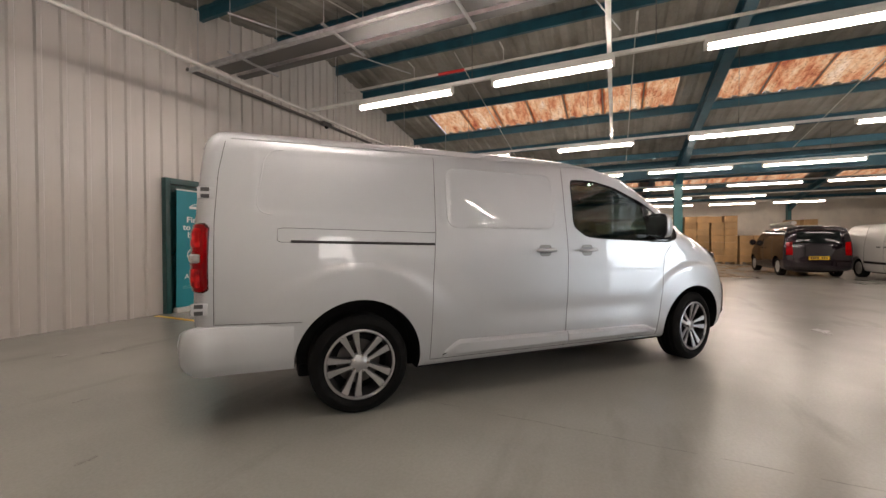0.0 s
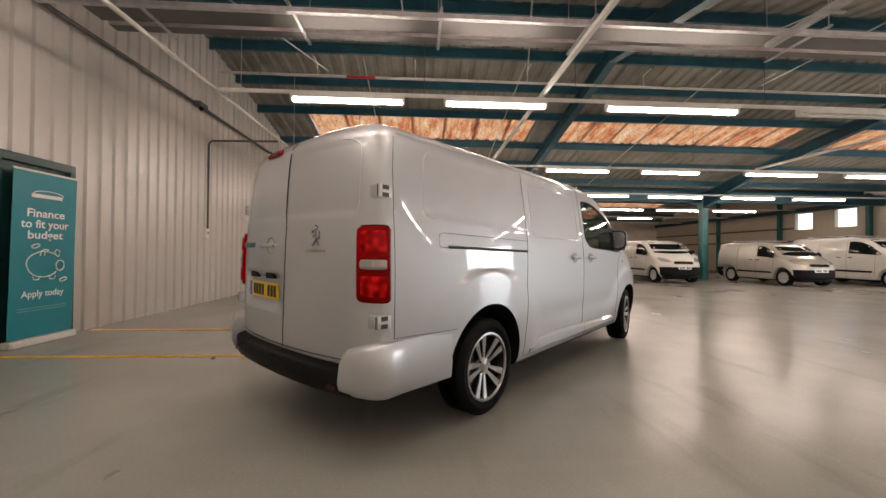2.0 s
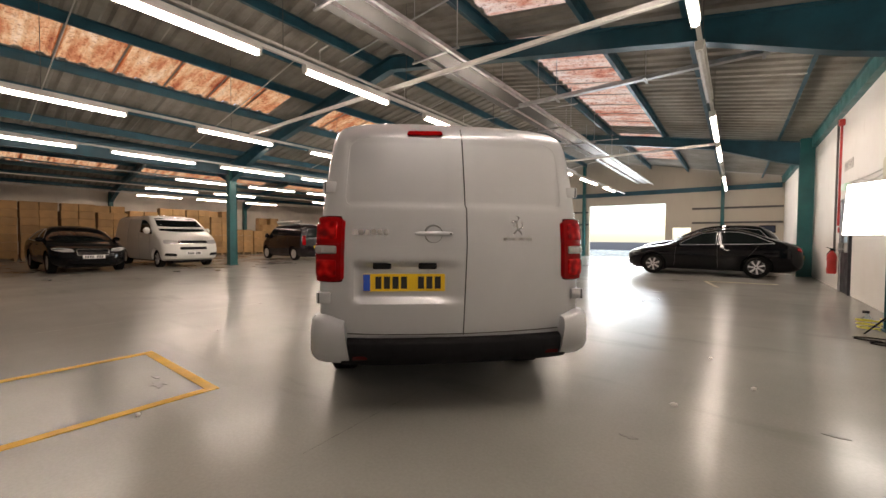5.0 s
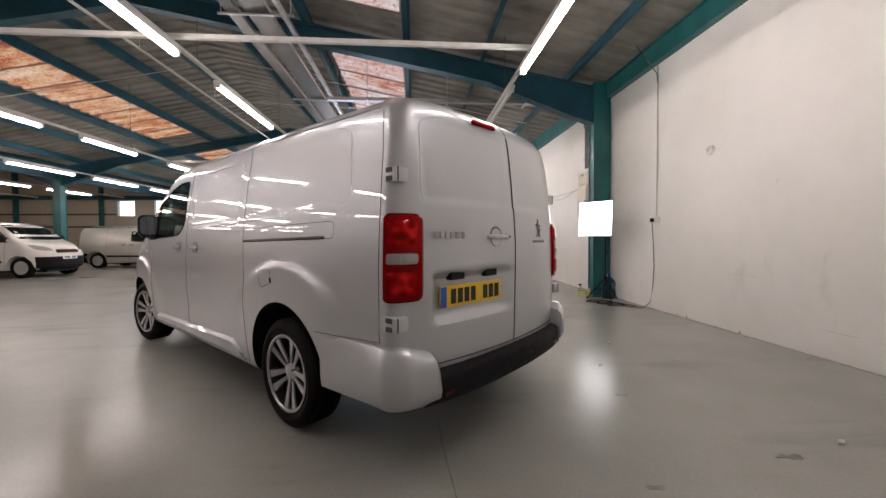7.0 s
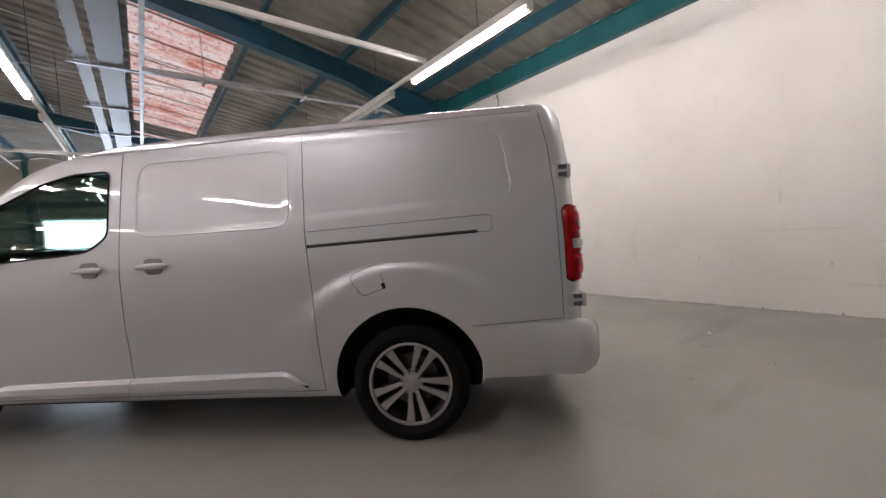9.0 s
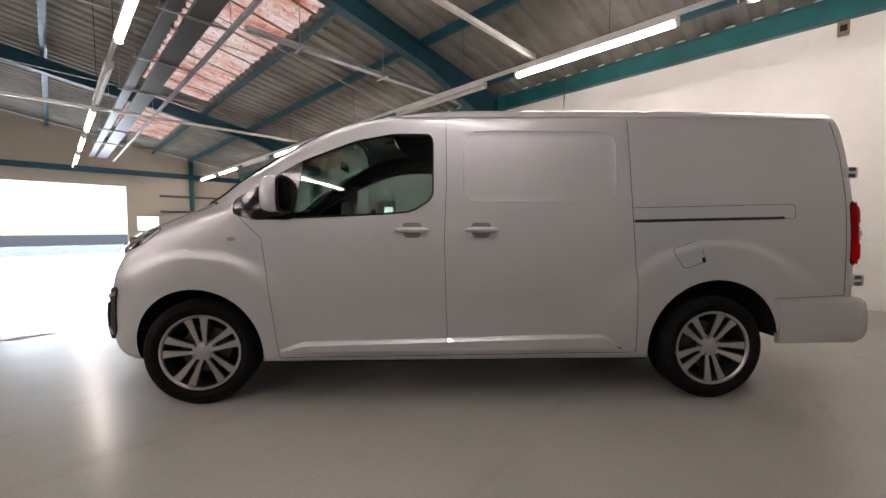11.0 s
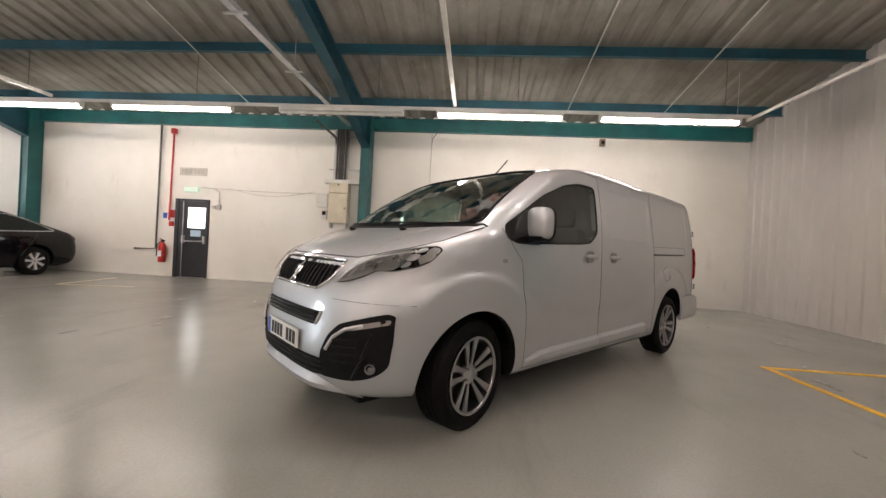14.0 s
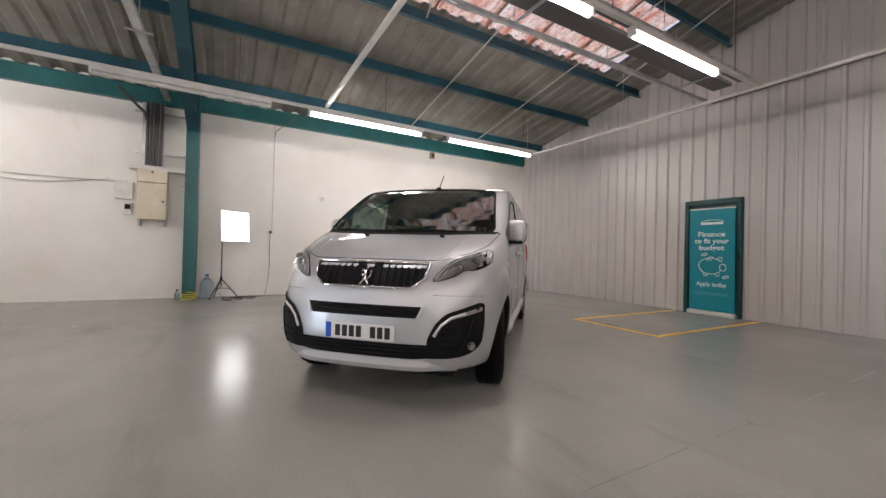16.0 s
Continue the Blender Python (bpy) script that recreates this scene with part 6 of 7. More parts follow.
    for y in (0.03, 0.60):
        part("bar_bracket", box(-0.10, -0.035, y - 0.025, y + 0.025, 0.88, 1.08, 0.006), M["galv"], d)
    part("bolt_rod", tube([(-0.06, 0.62, 0.02), (-0.06, 0.62, 1.95)], 0.010), M["galv"], d)
    g = holder("exit_sign", pose(0, 13.56, 2.20), "lit green running exit sign over the door", "sign")
    part("case", box(-0.09, 0, -0.20, 0.18, 0, 0.13, 0.02), glow("green_exit_glow", (0.10, 0.75, 0.35), 0.22), g)
    part("arrow_bar", box(-0.094, -0.089, -0.12, -0.02, 0.04, 0.09), M["print"], g)
    f = holder("fire_exit_plate", pose(-0.008, 13.56, 2.73), "grey stencilled fire exit lettering on the wall", "sign")
    part("plate", box(-0.004, 0.008, -0.37, 0.37, -0.10, 0.10, 0.002), worn("grey_sign", (0.52, 0.50, 0.45), 0.6), f)
    faded = worn("faded_letters", (0.30, 0.28, 0.25), 0.6)
    for w, y in (("FIRE", 0.17), ("EXIT", -0.17)):
        words(w, 0.15, faded, f, pose(-0.005, y, 0, 90, 0, -90), width=0.27, depth=0.001)
    p = holder("door_contact", pose(0, 12.85, 1.78), "grey switch boxes beside the exit door", "switch")
    part("box", box(-0.07, 0, -0.09, 0.02, 0, 0.12, 0.01), M["pipe"], p)
    part("box", box(-0.06, 0, 0.06, 0.14, 0.02, 0.10, 0.01), M["pipe"], p)
    part("tube", tube([(-0.03, -0.04, 0.12), (-0.03, -0.04, 0.45), (-0.03, 0.10, 0.52)], 0.012), M["pipe"], p)


build_wall_fittings()


# ---- softbox on its stand, water bottles ----
def build_softbox():
    s = holder("softbox_light", pose(-0.36, 8.40, 0), "glowing square softbox on a black tripod stand", "studio light")
    part("pole", tube([(0, 0, 0.25), (0, 0, 1.75)], 0.011), M["black"], s)
    for k in range(3):
        a = k * math.tau / 3 + 0.4
        part("leg", tube([(0, 0, 0.42), (0.33 * math.cos(a), 0.33 * math.sin(a), 0.012)], 0.009), M["black"], s)
        part("brace", tube([(0, 0, 0.22), (0.18 * math.cos(a), 0.18 * math.sin(a), 0.20)], 0.006), M["black"], s)
    part("collar", tube([(0, 0, 0.38), (0, 0, 0.46)], 0.022), M["black"], s)
    part("knob", tube([(0.02, 0, 0.9), (0.05, 0, 0.9)], 0.015), M["black"], s)
    yaw = math.degrees(math.atan2(-0.506, 0.368))
    m = Matrix.Translation((-0.31, -0.23, 1.50)) @ pose(0, 0, 0, 0, 0, yaw) @ pose(0, 0, 0, -4, 0, 0)
    face = part("diffuser", box(-0.305, 0.305, -0.012, 0.0, -0.30, 0.30, 0.004), M["soft"], s, "glowing white cloth", m)
    bm = bmesh.new()
    o = [bm.verts.new(p) for p in ((-0.315, 0.0, -0.31), (0.315, 0.0, -0.31), (0.315, 0.0, 0.31), (-0.315, 0.0, 0.31))]
    i = [bm.verts.new(p) for p in ((-0.06, 0.30, -0.06), (0.06, 0.30, -0.06), (0.06, 0.30, 0.06), (-0.06, 0.30, 0.06))]
    for k in range(4):
        bm.faces.new((o[k], o[(k + 1) % 4], i[(k + 1) % 4], i[k]))
    bm.faces.new(i)
    bmesh.ops.recalc_face_normals(bm, faces=bm.faces)
    bmesh.ops.solidify(bm, geom=bm.faces[:], thickness=0.004)
    part("hood", bm, M["black"], face)
    w = glass("blue_bottle_plastic", (0.70, 0.82, 0.92), 0.08, 1.2)
    b = holder("water_bottle", pose(-0.16, 8.66, 0), "pale blue water cooler bottle by the column", "bottle")
    bm = bmesh.new()
    lathe_into(bm, [(0.0, 0.0), (0.12, 0.005), (0.13, 0.03), (0.13, 0.14), (0.122, 0.15), (0.122, 0.17), (0.13, 0.18), (0.13, 0.30), (0.10, 0.36), (0.035, 0.41), (0.03, 0.46), (0.0, 0.46)], 28)
    part("bottle", bm, w, b, "", None, 40)
    part("cap", tube([(0, 0, 0.455), (0, 0, 0.49)], 0.034), M["plate_blue"], b)
    j = holder("spray_bottle", pose(-0.50, 9.14, 0), "small clear spray bottle with a dark trigger", "bottle")
    bm = bmesh.new()
    lathe_into(bm, [(0.0, 0.0), (0.04, 0.003), (0.042, 0.13), (0.015, 0.17), (0.015, 0.19), (0.0, 0.19)], 20)
    part("bottle", bm, w, j, "", None, 40)
    part("trigger", box(-0.045, 0.02, -0.012, 0.012, 0.19, 0.225, 0.006), M["black"], j)


build_softbox()


# ---- flakes of paint and grit along the foot of the white wall ----
random.seed(21)
bm = bmesh.new()
for _i in range(170):
    _y = 0.4 + 9.0 * random.random()
    _x = -0.012 - 0.05 * random.random() ** 2
    _r = 0.004 + 0.012 * random.random()
    _a = random.random() * 6.28
    _p = [(_x + _r * math.cos(_a + k * 1.57) * (1.6 if k % 2 else 0.8), _y + _r * math.sin(_a + k * 1.57) * (1.6 if k % 2 else 0.8)) for k in range(4)]
    extrude_into(bm, _p, 0.0, 0.003 + 0.006 * random.random(), "z")
bmesh.ops.recalc_face_normals(bm, faces=bm.faces)
thing("wall_debris", bm, worn("paint_flake", (0.36, 0.34, 0.30), 0.8, 0, 0.4, 40.0), "paint flakes and grit along the wall foot", "debris", kind="stuff")

for _x0, _x1, _z0, _z1 in ((-2.34, -1.67, 1.33, 1.71), (-0.96, -0.30, 1.45, 1.83)):
    _b = holder("notice_board", pose(0, 26.97, 0), "dark framed board on the end wall", "board", "end wall boards")
    part("panel", box(_x0 + 0.03, _x1 - 0.03, -0.02, -0.01, _z0 + 0.03, _z1 - 0.03), worn("dark_blue_board", (0.02, 0.03, 0.06), 0.4), _b)
    part("frame", box(_x0, _x1, -0.012, 0.0, _z0, _z1, 0.004), M["black"], _b)

# dark joints in the floor slab
random.seed(4)
for _j, _y0, _y1, _share, _wide in ((-8.39, 0.4, 26.4, 0.7, 0.002), (-3.76, 3.0, 12.0, 0.85, 0.0035)):
    bm = bmesh.new()
    _a, _b = [], []
    for _i in range(90):
        _y = _y0 + (_y1 - _y0) * _i / 89
        _w = _wide + 0.0025 * random.random()
        _m = _j + 0.012 * (random.random() - 0.5)
        if _j > -5:
            _m += 0.05 * math.sin(0.9 * _y) - 0.012 * (_y - 7)
        _a.append(bm.verts.new((_m - _w, _y, 0.0015)))
        _b.append(bm.verts.new((_m + _w, _y, 0.0015)))
    for _i in [k for k in range(89) if random.random() < _share]:
        bm.faces.new((_a[_i], _b[_i], _b[_i + 1], _a[_i + 1]))
    thing("floor_joint", bm, M["dirt"], "thin dark joint in the floor slab", "joint", kind="structure")

# ---- wear along the white wall: ragged foot, chips, smudges and open courses ----
random.seed(33)
bm = bmesh.new()
_row = []
for _i in range(140):
    _y = 0.25 + 8.5 * _i / 139
    _w = 0.003 + 0.014 * random.random() ** 2
    _row.append((bm.verts.new((-0.0005, _y, 0.0025)), bm.verts.new((-_w, _y, 0.0025))))
for _p, _q in zip(_row, _row[1:]):
    bm.faces.new((_p[0], _q[0], _q[1], _p[1]))
bmesh.ops.recalc_face_normals(bm, faces=bm.faces)
thing("wall_foot_dirt", bm, worn("foot_grime", (0.11, 0.10, 0.085), 0.8, 0, 0.4, 14.0), "dark grime in the joint between wall and floor", "dirt", kind="stuff")
bm = bmesh.new()
for _i in range(26):
    _y = 0.8 + 6.8 * random.random()
    _h, _w = 0.012 + 0.04 * random.random() ** 2, 0.003 + 0.012 * random.random()
    extrude_into(bm, [(_y - _w, 0.002), (_y + _w, 0.002), (_y + _w * 0.4 * random.random(), _h), (_y - _w * 0.5, _h * 0.7)], -0.002, 0.0, "x")
bmesh.ops.recalc_face_normals(bm, faces=bm.faces)
thing("plaster_chips", bm, worn("bare_plaster", (0.34, 0.29, 0.23), 0.9, 0, 0.3, 30.0), "chipped plaster spots at the wall foot", "chips", kind="stuff")
bm = bmesh.new()
for _y, _z, _l in ((2.6, 0.94, 0.9), (1.9, 0.79, 0.6), (3.3, 0.42, 0.35), (2.2, 0.34, 0.5), (4.6, 0.27, 0.3), (1.2, 0.56, 0.5), (5.6, 0.71, 0.4)):
    _n = 12
    _t = [(_y + _l * k / _n, _z + 0.0012 + 0.001 * random.random()) for k in range(_n + 1)]
    _u = [(p[0], p[1] - 0.002 - 0.0015 * random.random()) for p in _t]
    extrude_into(bm, _t + _u[::-1], -0.0012, 0.0, "x")
bmesh.ops.recalc_face_normals(bm, faces=bm.faces)
thing("open_courses", bm, worn("shaded_mortar", (0.52, 0.49, 0.45), 0.9), "faint open brick courses in the painted wall", "cracks", kind="stuff")
bm = bmesh.new()
for _y, _z, _r in ((4.05, 0.62, 0.04), (3.7, 0.55, 0.035), (2.8, 0.55, 0.03), (3.2, 1.32, 0.05), (4.9, 0.95, 0.03), (2.1, 1.5, 0.04), (5.4, 1.75, 0.03), (1.5, 0.5, 0.05)):
    _o = [(_y + _r * (0.6 + 0.6 * random.random()) * math.cos(k * math.tau / 16) * 0.45, _z + 1.3 * _r * (0.6 + 0.6 * random.random()) * math.sin(k * math.tau / 16)) for k in range(16)]
    extrude_into(bm, _o, -0.001, 0.0, "x")
bmesh.ops.recalc_face_normals(bm, faces=bm.faces)
thing("wall_smudges", bm, worn("grey_smudge", (0.71, 0.69, 0.64), 0.6, 0, 0.08, 20.0), "faint grey smudges on the white wall", "smudges", kind="stuff")


# ---- the other parked vehicles ----
def paint(name, color, metal=0.0, rough=0.3):
    m = mat(name, color, rough, metal, Coat_Weight=0.0 if max(color) < 0.05 else 1.0, Coat_Roughness=0.04)
    setc(m, ramp(m, noise_tex(m, 1.2, 4), [(0.3, tuple(c * 0.93 for c in color)), (0.7, tuple(min(1, c * 1.04) for c in color))]))
    return m


P_WHITE = paint("white_van_paint", (0.74, 0.735, 0.70))
P_BLACK = paint("black_car_paint", (0.004, 0.004, 0.005), 0.0, 0.05)
P_BLACK.node_tree.nodes["Principled BSDF"].inputs["Specular IOR Level"].default_value = 0.3
P_PLUM = paint("dark_plum_paint", (0.014, 0.009, 0.012), 0.0, 0.07)
P_BEIGE = paint("pale_silver_paint", (0.58, 0.56, 0.51), 0.4)
P_CREAM = paint("cream_van_paint", (0.70, 0.68, 0.62))
DARKGLASS = mat("dark_window_glass", (0.008, 0.011, 0.011), 0.04, 0, Specular_IOR_Level=0.12)
LENS = mat("grey_lamp_lens", (0.55, 0.55, 0.55), 0.1, 0.3, Coat_Weight=1.0)


def scaled(t, k, kz):
    return [(z * kz, v * k) for z, v in t]


VAN_T = dict(
    w=[(0.25, 0.86), (0.29, 0.905), (0.36, 0.932), (0.5, 0.948), (0.75, 0.958), (1.0, 0.957), (1.2, 0.944), (1.45, 0.905), (1.70, 0.848), (1.78, 0.812), (1.84, 0.745), (1.875, 0.63), (1.895, 0.45), (1.905, 0.2)],
    xf=[(0.25, 3.98), (0.29, 4.08), (0.36, 4.13), (0.5, 4.15), (0.65, 4.14), (0.8, 4.10), (0.9, 4.04), (0.98, 3.97), (1.03, 3.90), (1.08, 3.80), (1.14, 3.68), (1.2, 3.52), (1.245, 3.38), (1.42, 3.10), (1.62, 2.75), (1.77, 2.45), (1.84, 2.10), (1.875, 1.75), (1.895, 1.35), (1.905, 0.9)],
    xr=[(0.25, -0.95), (0.36, -1.06), (0.6, -1.06), (1.0, -1.04), (1.4, -1.0), (1.7, -0.955), (1.8, -0.92), (1.86, -0.82), (1.895, -0.6), (1.905, -0.3)],
    af=[(0.25, 0.8), (0.9, 0.8), (1.08, 0.75), (1.2, 0.65), (1.27, 0.55), (1.5, 0.42), (1.77, 0.32), (1.905, 0.4)],
    ar=[(0.25, 0.22), (1.6, 0.2), (1.905, 0.3)], nf=2.8, nr=3.2)
VAN_W = [[(1.80, 1.70), (1.80, 1.24), (2.90, 1.17), (3.02, 1.22), (2.60, 1.53), (2.28, 1.655), (2.05, 1.70)]]
VAN_S = [(-0.70, 1.755), (-0.80, 1.28), (0, 1.255), (0.80, 1.28), (0.70, 1.755), (0, 1.79)]
CAR_T = dict(
    w=[(0.20, 0.78), (0.26, 0.86), (0.45, 0.91), (0.65, 0.92), (0.85, 0.905), (0.95, 0.875), (1.1, 0.80), (1.3, 0.68), (1.40, 0.58), (1.445, 0.45), (1.465, 0.2)],
    xf=[(0.20, 3.50), (0.28, 3.60), (0.45, 3.64), (0.62, 3.62), (0.74, 3.52), (0.80, 3.36), (0.86, 3.10), (0.92, 2.72), (0.965, 2.42), (1.1, 2.14), (1.25, 1.80), (1.38, 1.42), (1.44, 1.12), (1.465, 0.8)],
    xr=[(0.20, -0.90), (0.30, -1.05), (0.5, -1.10), (0.8, -1.07), (0.95, -1.0), (1.02, -0.82), (1.12, -0.52), (1.25, -0.15), (1.38, 0.22), (1.44, 0.42), (1.465, 0.6)],
    af=[(0.2, 0.8), (0.7, 0.75), (0.9, 0.6), (1.0, 0.4), (1.465, 0.3)], ar=[(0.2, 0.35), (0.9, 0.35), (1.1, 0.3), (1.465, 0.3)], nf=2.6, nr=2.8)
CAR_W = [[(-0.42, 1.02), (-0.1, 1.0), (0.95, 0.975), (0.93, 1.36), (0.42, 1.35), (0.05, 1.24)], [(1.0, 0.972), (2.02, 0.955), (1.78, 1.12), (1.40, 1.30), (0.98, 1.365)]]
CAR_S = [(-0.52, 1.37), (-0.70, 0.985), (0, 0.965), (0.70, 0.985), (0.52, 1.37), (0, 1.42)]
SUV_T = dict(CAR_T)
SUV_T["xr"] = [(0.20, -0.85), (0.30, -0.98), (0.5, -1.0), (0.8, -0.98), (0.95, -0.95), (1.1, -0.86), (1.25, -0.70), (1.38, -0.48), (1.44, -0.25), (1.465, 0.1)]
SUV_W = [[(-0.62, 1.02), (0.0, 1.0), (0.95, 0.975), (0.93, 1.36), (0.2, 1.36), (-0.35, 1.30)], CAR_W[1]]


def vehicle(name, label, category, where, heading, colour, kind="van", sx=1.0, sy=1.0, sz=1.0, lower=None, rim="steel", rack=False, tail_window=False, boxy=False, group="parked vehicles"):
    """where: the middle of the rear axle; heading: degrees from +y, to the left."""
    T, W_, S_, base = {"van": (VAN_T, VAN_W, VAN_S, 3.275), "car": (CAR_T, CAR_W, CAR_S, 2.75), "suv": (SUV_T, SUV_W, CAR_S, 2.75)}[kind]
    B = Body(scaled(T["w"], sy, sz), scaled(T["xf"], sx, sz), scaled(T["xr"], sx, sz), scaled(T["af"], sx * (0.62 if boxy else 1.0), sz), scaled(T["ar"], sx, sz), 3.6 if boxy else T["nf"], T["nr"])
    wb = base * sx
    R = 0.32 if kind != "suv" else 0.36
    root = holder(name, pose(where[0], where[1], 0, 0, 0, heading + 90), label, category, group)
    z0, z1 = B.z0, B.z1
    zs = [z0 + (z1 * 0.93 - z0) * i / 24 for i in range(25)] + [z1 * q for q in (0.945, 0.96, 0.972, 0.983, 0.992, 1.0)]
    body = part("body", B.solid(zs, 14, 44, 18), colour, root)
    cuts = []
    for x in (0.0, wb):
        for s in (1, -1):
            c = bmesh.new()
            rr = bmesh.ops.create_cone(c, cap_ends=True, segments=32, radius1=R + 0.06, radius2=R + 0.06, depth=0.5)
            bmesh.ops.transform(c, matrix=pose(x, s * (0.88 * sy), R, 90), verts=rr["verts"])
            cuts.append(c)
    cut(body, cuts)
    lowz = z0 + (0.33 if lower else 0.0) * (z1 / 1.9)

    def slot(c, n):
        for x in (0.0, wb):
            if math.hypot(c.x - x, c.z - R) < R + 0.055:
                return 1
        if c.z < z0 + 0.01:
            return 1
        if lower and c.z < lowz + 0.12 and (c.x > wb + 0.5 * sx or c.x < -0.5 * sx):
            return 1
        return 0
    finish(body, [colour, M["black"]], slot)
    part("chassis", box(-0.8 * sx, wb + 0.6 * sx, -0.6 * sy, 0.6 * sy, 0.17, z0 + 0.06, 0.02), M["black"], root)
    # wheels
    tm = tyre_mesh(R, R * 0.64, 0.21, "wheel", 36, False)
    rb = bmesh.new()
    if rim == "steel":
        lathe_into(rb, [(0.0, 0.075), (0.05, 0.075), (0.07, 0.06), (R * 0.5, 0.07), (R * 0.62, 0.085), (R * 0.66, 0.085), (R * 0.66, -0.05), (0.0, -0.05)], 32)
        rm = mesh_of("wheel_cover", rb, worn("wheel_cover_silver", (0.50, 0.50, 0.50), 0.4, 0.5, 0.1, 5.0, 0.05, 0.2), 35)
    else:
        lathe_into(rb, [(0.0, 0.03), (R * 0.6, 0.03), (R * 0.62, 0.085), (R * 0.66, 0.085), (R * 0.66, -0.05), (0.0, -0.05)], 32)
        rm = mesh_of("rim", rb, M["darkalloy"], 35)
        sp = bmesh.new()
        for k in range(7):
            a = k * math.tau / 7
            rot = Matrix.Rotation(a, 4, "Z")
            for s0, w0, w1 in ((0.0, 0.016, 0.028),):
                vs = [rot @ Vector(p) for p in ((0.02, -w0, 0.085), (R * 0.62, -w1 - 0.02, 0.088), (R * 0.62, w1 - 0.02, 0.088), (0.02, w0, 0.085))]
                t = [sp.verts.new(v) for v in vs]
                b = [sp.verts.new(v - Vector((0, 0, 0.03))) for v in vs]
                sp.faces.new(t)
                for i in range(4):
                    sp.faces.new((t[i], b[i], b[(i + 1) % 4], t[(i + 1) % 4]))
        bmesh.ops.recalc_face_normals(sp, faces=sp.faces)
        sm = mesh_of("spokes", sp, M["lampchrome"], 30)
    for x in (0.0, wb):
        for s in (1, -1):
            m = pose(x, s * (0.80 * sy), R) @ pose(0, 0, 0, -90 * s)
            t = part("wheel", tm, None, root, "", m)
            part("rim", rm, None, t)
            if rim != "steel":
                part("spokes", sm, None, t)
    k = lambda o: round_poly([(u * sx, v * sz) for u, v in o], 0.04)
    ky = lambda o: round_poly([(u * sy, v * sz) for u, v in o], 0.04)
    for s in (1, -1):
        for o in W_:
            part("side_window", patch(k(o), B.on_side(s, 0.002), 0.12, 0.004), DARKGLASS, root, "dark side glass", None, 40)
            if kind != "van":
                part("window_trim", line_on(k(o), B.on_side(s, 0.003), 0.008, closed=True), M["lampchrome"], root)
        hx = wb * 0.62
        zh = 1.08 * sz if kind == "van" else 0.86 * sz
        for q in ((1.87 * sx, 1.43 * sx) if kind == "van" else (0.25, 1.22)):
            part("door_handle", box(-0.08, 0.08, -0.012, 0.02, -0.015, 0.015, 0.008), M["black"] if lower else colour, root, "", pose(q, s * (B.side(q, zh) + 0.01), zh))
        for q in (((1.72, 1.80, 1.72, 0.3), (2.8, 1.15, 2.77, 0.32), (0.55, 1.75, 0.5, 0.32)) if kind == "van" else ((0.97, 0.97, 0.95, 0.26), (2.08, 0.93, 2.12, 0.3), (-0.05, 0.97, 0.32, 0.45))):
            a, b_ = (q[0] * sx, q[1] * sz), (q[2] * sx, q[3] * sz)
            part("panel_gap", line_on([a, b_], B.on_side(s, 0.0), 0.004), M["seam"], root)
        if lower:
            part("side_strip", patch(round_poly([(0.55 * sx, 0.52 * sz), (0.55 * sx, 0.60 * sz), (2.7 * sx, 0.58 * sz), (2.7 * sx, 0.51 * sz)], 0.02), B.on_side(s, 0.012), 0.15, 0.012), M["black"], root, "black rub strip")
        # mirrors
        mz = 1.30 * sz if kind == "van" else 1.02 * sz
        mx = 2.82 * sx if kind == "van" else 1.95
        mb = bmesh.new()
        rr = bmesh.ops.create_uvsphere(mb, u_segments=14, v_segments=10, radius=1)
        for v in rr["verts"]:
            v.co = Vector((v.co.x * 0.07, v.co.y * 0.11, v.co.z * (0.12 if kind == "van" else 0.075)))
        part("mirror", mb, M["black"] if lower else colour, root, "", pose(mx, s * (B.side(mx, mz) + 0.12), mz), 60)
        # lamps
        if kind == "van":
            hl = [(0.46, 0.90), (0.56, 1.02), (0.78, 1.10), (0.88, 1.08), (0.84, 0.94), (0.66, 0.90)]
            tl = [(0.72, 0.82), (0.72, 1.30), (0.88, 1.30), (0.90, 0.82)]
            if boxy:
                hl = [(0.50, 0.83), (0.50, 0.95), (0.80, 0.98), (0.90, 0.97), (0.90, 0.85), (0.80, 0.83)]
                part("bumper_vent", patch(round_poly([(s * a * sy, b * sz) for a, b in ((0.56, 0.40), (0.58, 0.50), (0.88, 0.52), (0.90, 0.42))], 0.02), B.on_front(0.006), 0.06, 0.008), M["black"], root, "", None, 40)
        else:
            hl = [(0.42, 0.66), (0.46, 0.745), (0.70, 0.775), (0.84, 0.77), (0.86, 0.71), (0.66, 0.65)]
            tl = [(0.40, 0.78), (0.42, 0.90), (0.82, 0.90), (0.86, 0.82), (0.70, 0.78)]
        part("headlamp", patch(round_poly([(s * a * sy, b * sz) for a, b in hl], 0.03), B.on_front(0.006), 0.06, 0.008), LENS, root, "grey headlamp lens", None, 40)
        part("tail_lamp", patch(round_poly([(s * a * sy, b * sz) for a, b in tl], 0.03), B.on_rear(0.006), 0.06, 0.008), M["redlens"], root, "red tail lamp", None, 40)
    part("windscreen", patch(ky(S_), B.on_front(0.002), 0.10, 0.004), DARKGLASS, root, "dark windscreen", None, 40)
    if tail_window:
        o = [(-0.62, 1.25), (-0.58, 1.70), (0.58, 1.70), (0.62, 1.25)] if kind == "van" else [(-0.62, 1.04), (-0.46, 1.36), (0.46, 1.36), (0.62, 1.04)]
        part("rear_window", patch(ky(o), B.on_rear(0.002), 0.10, 0.004), DARKGLASS, root, "dark rear glass", None, 40)
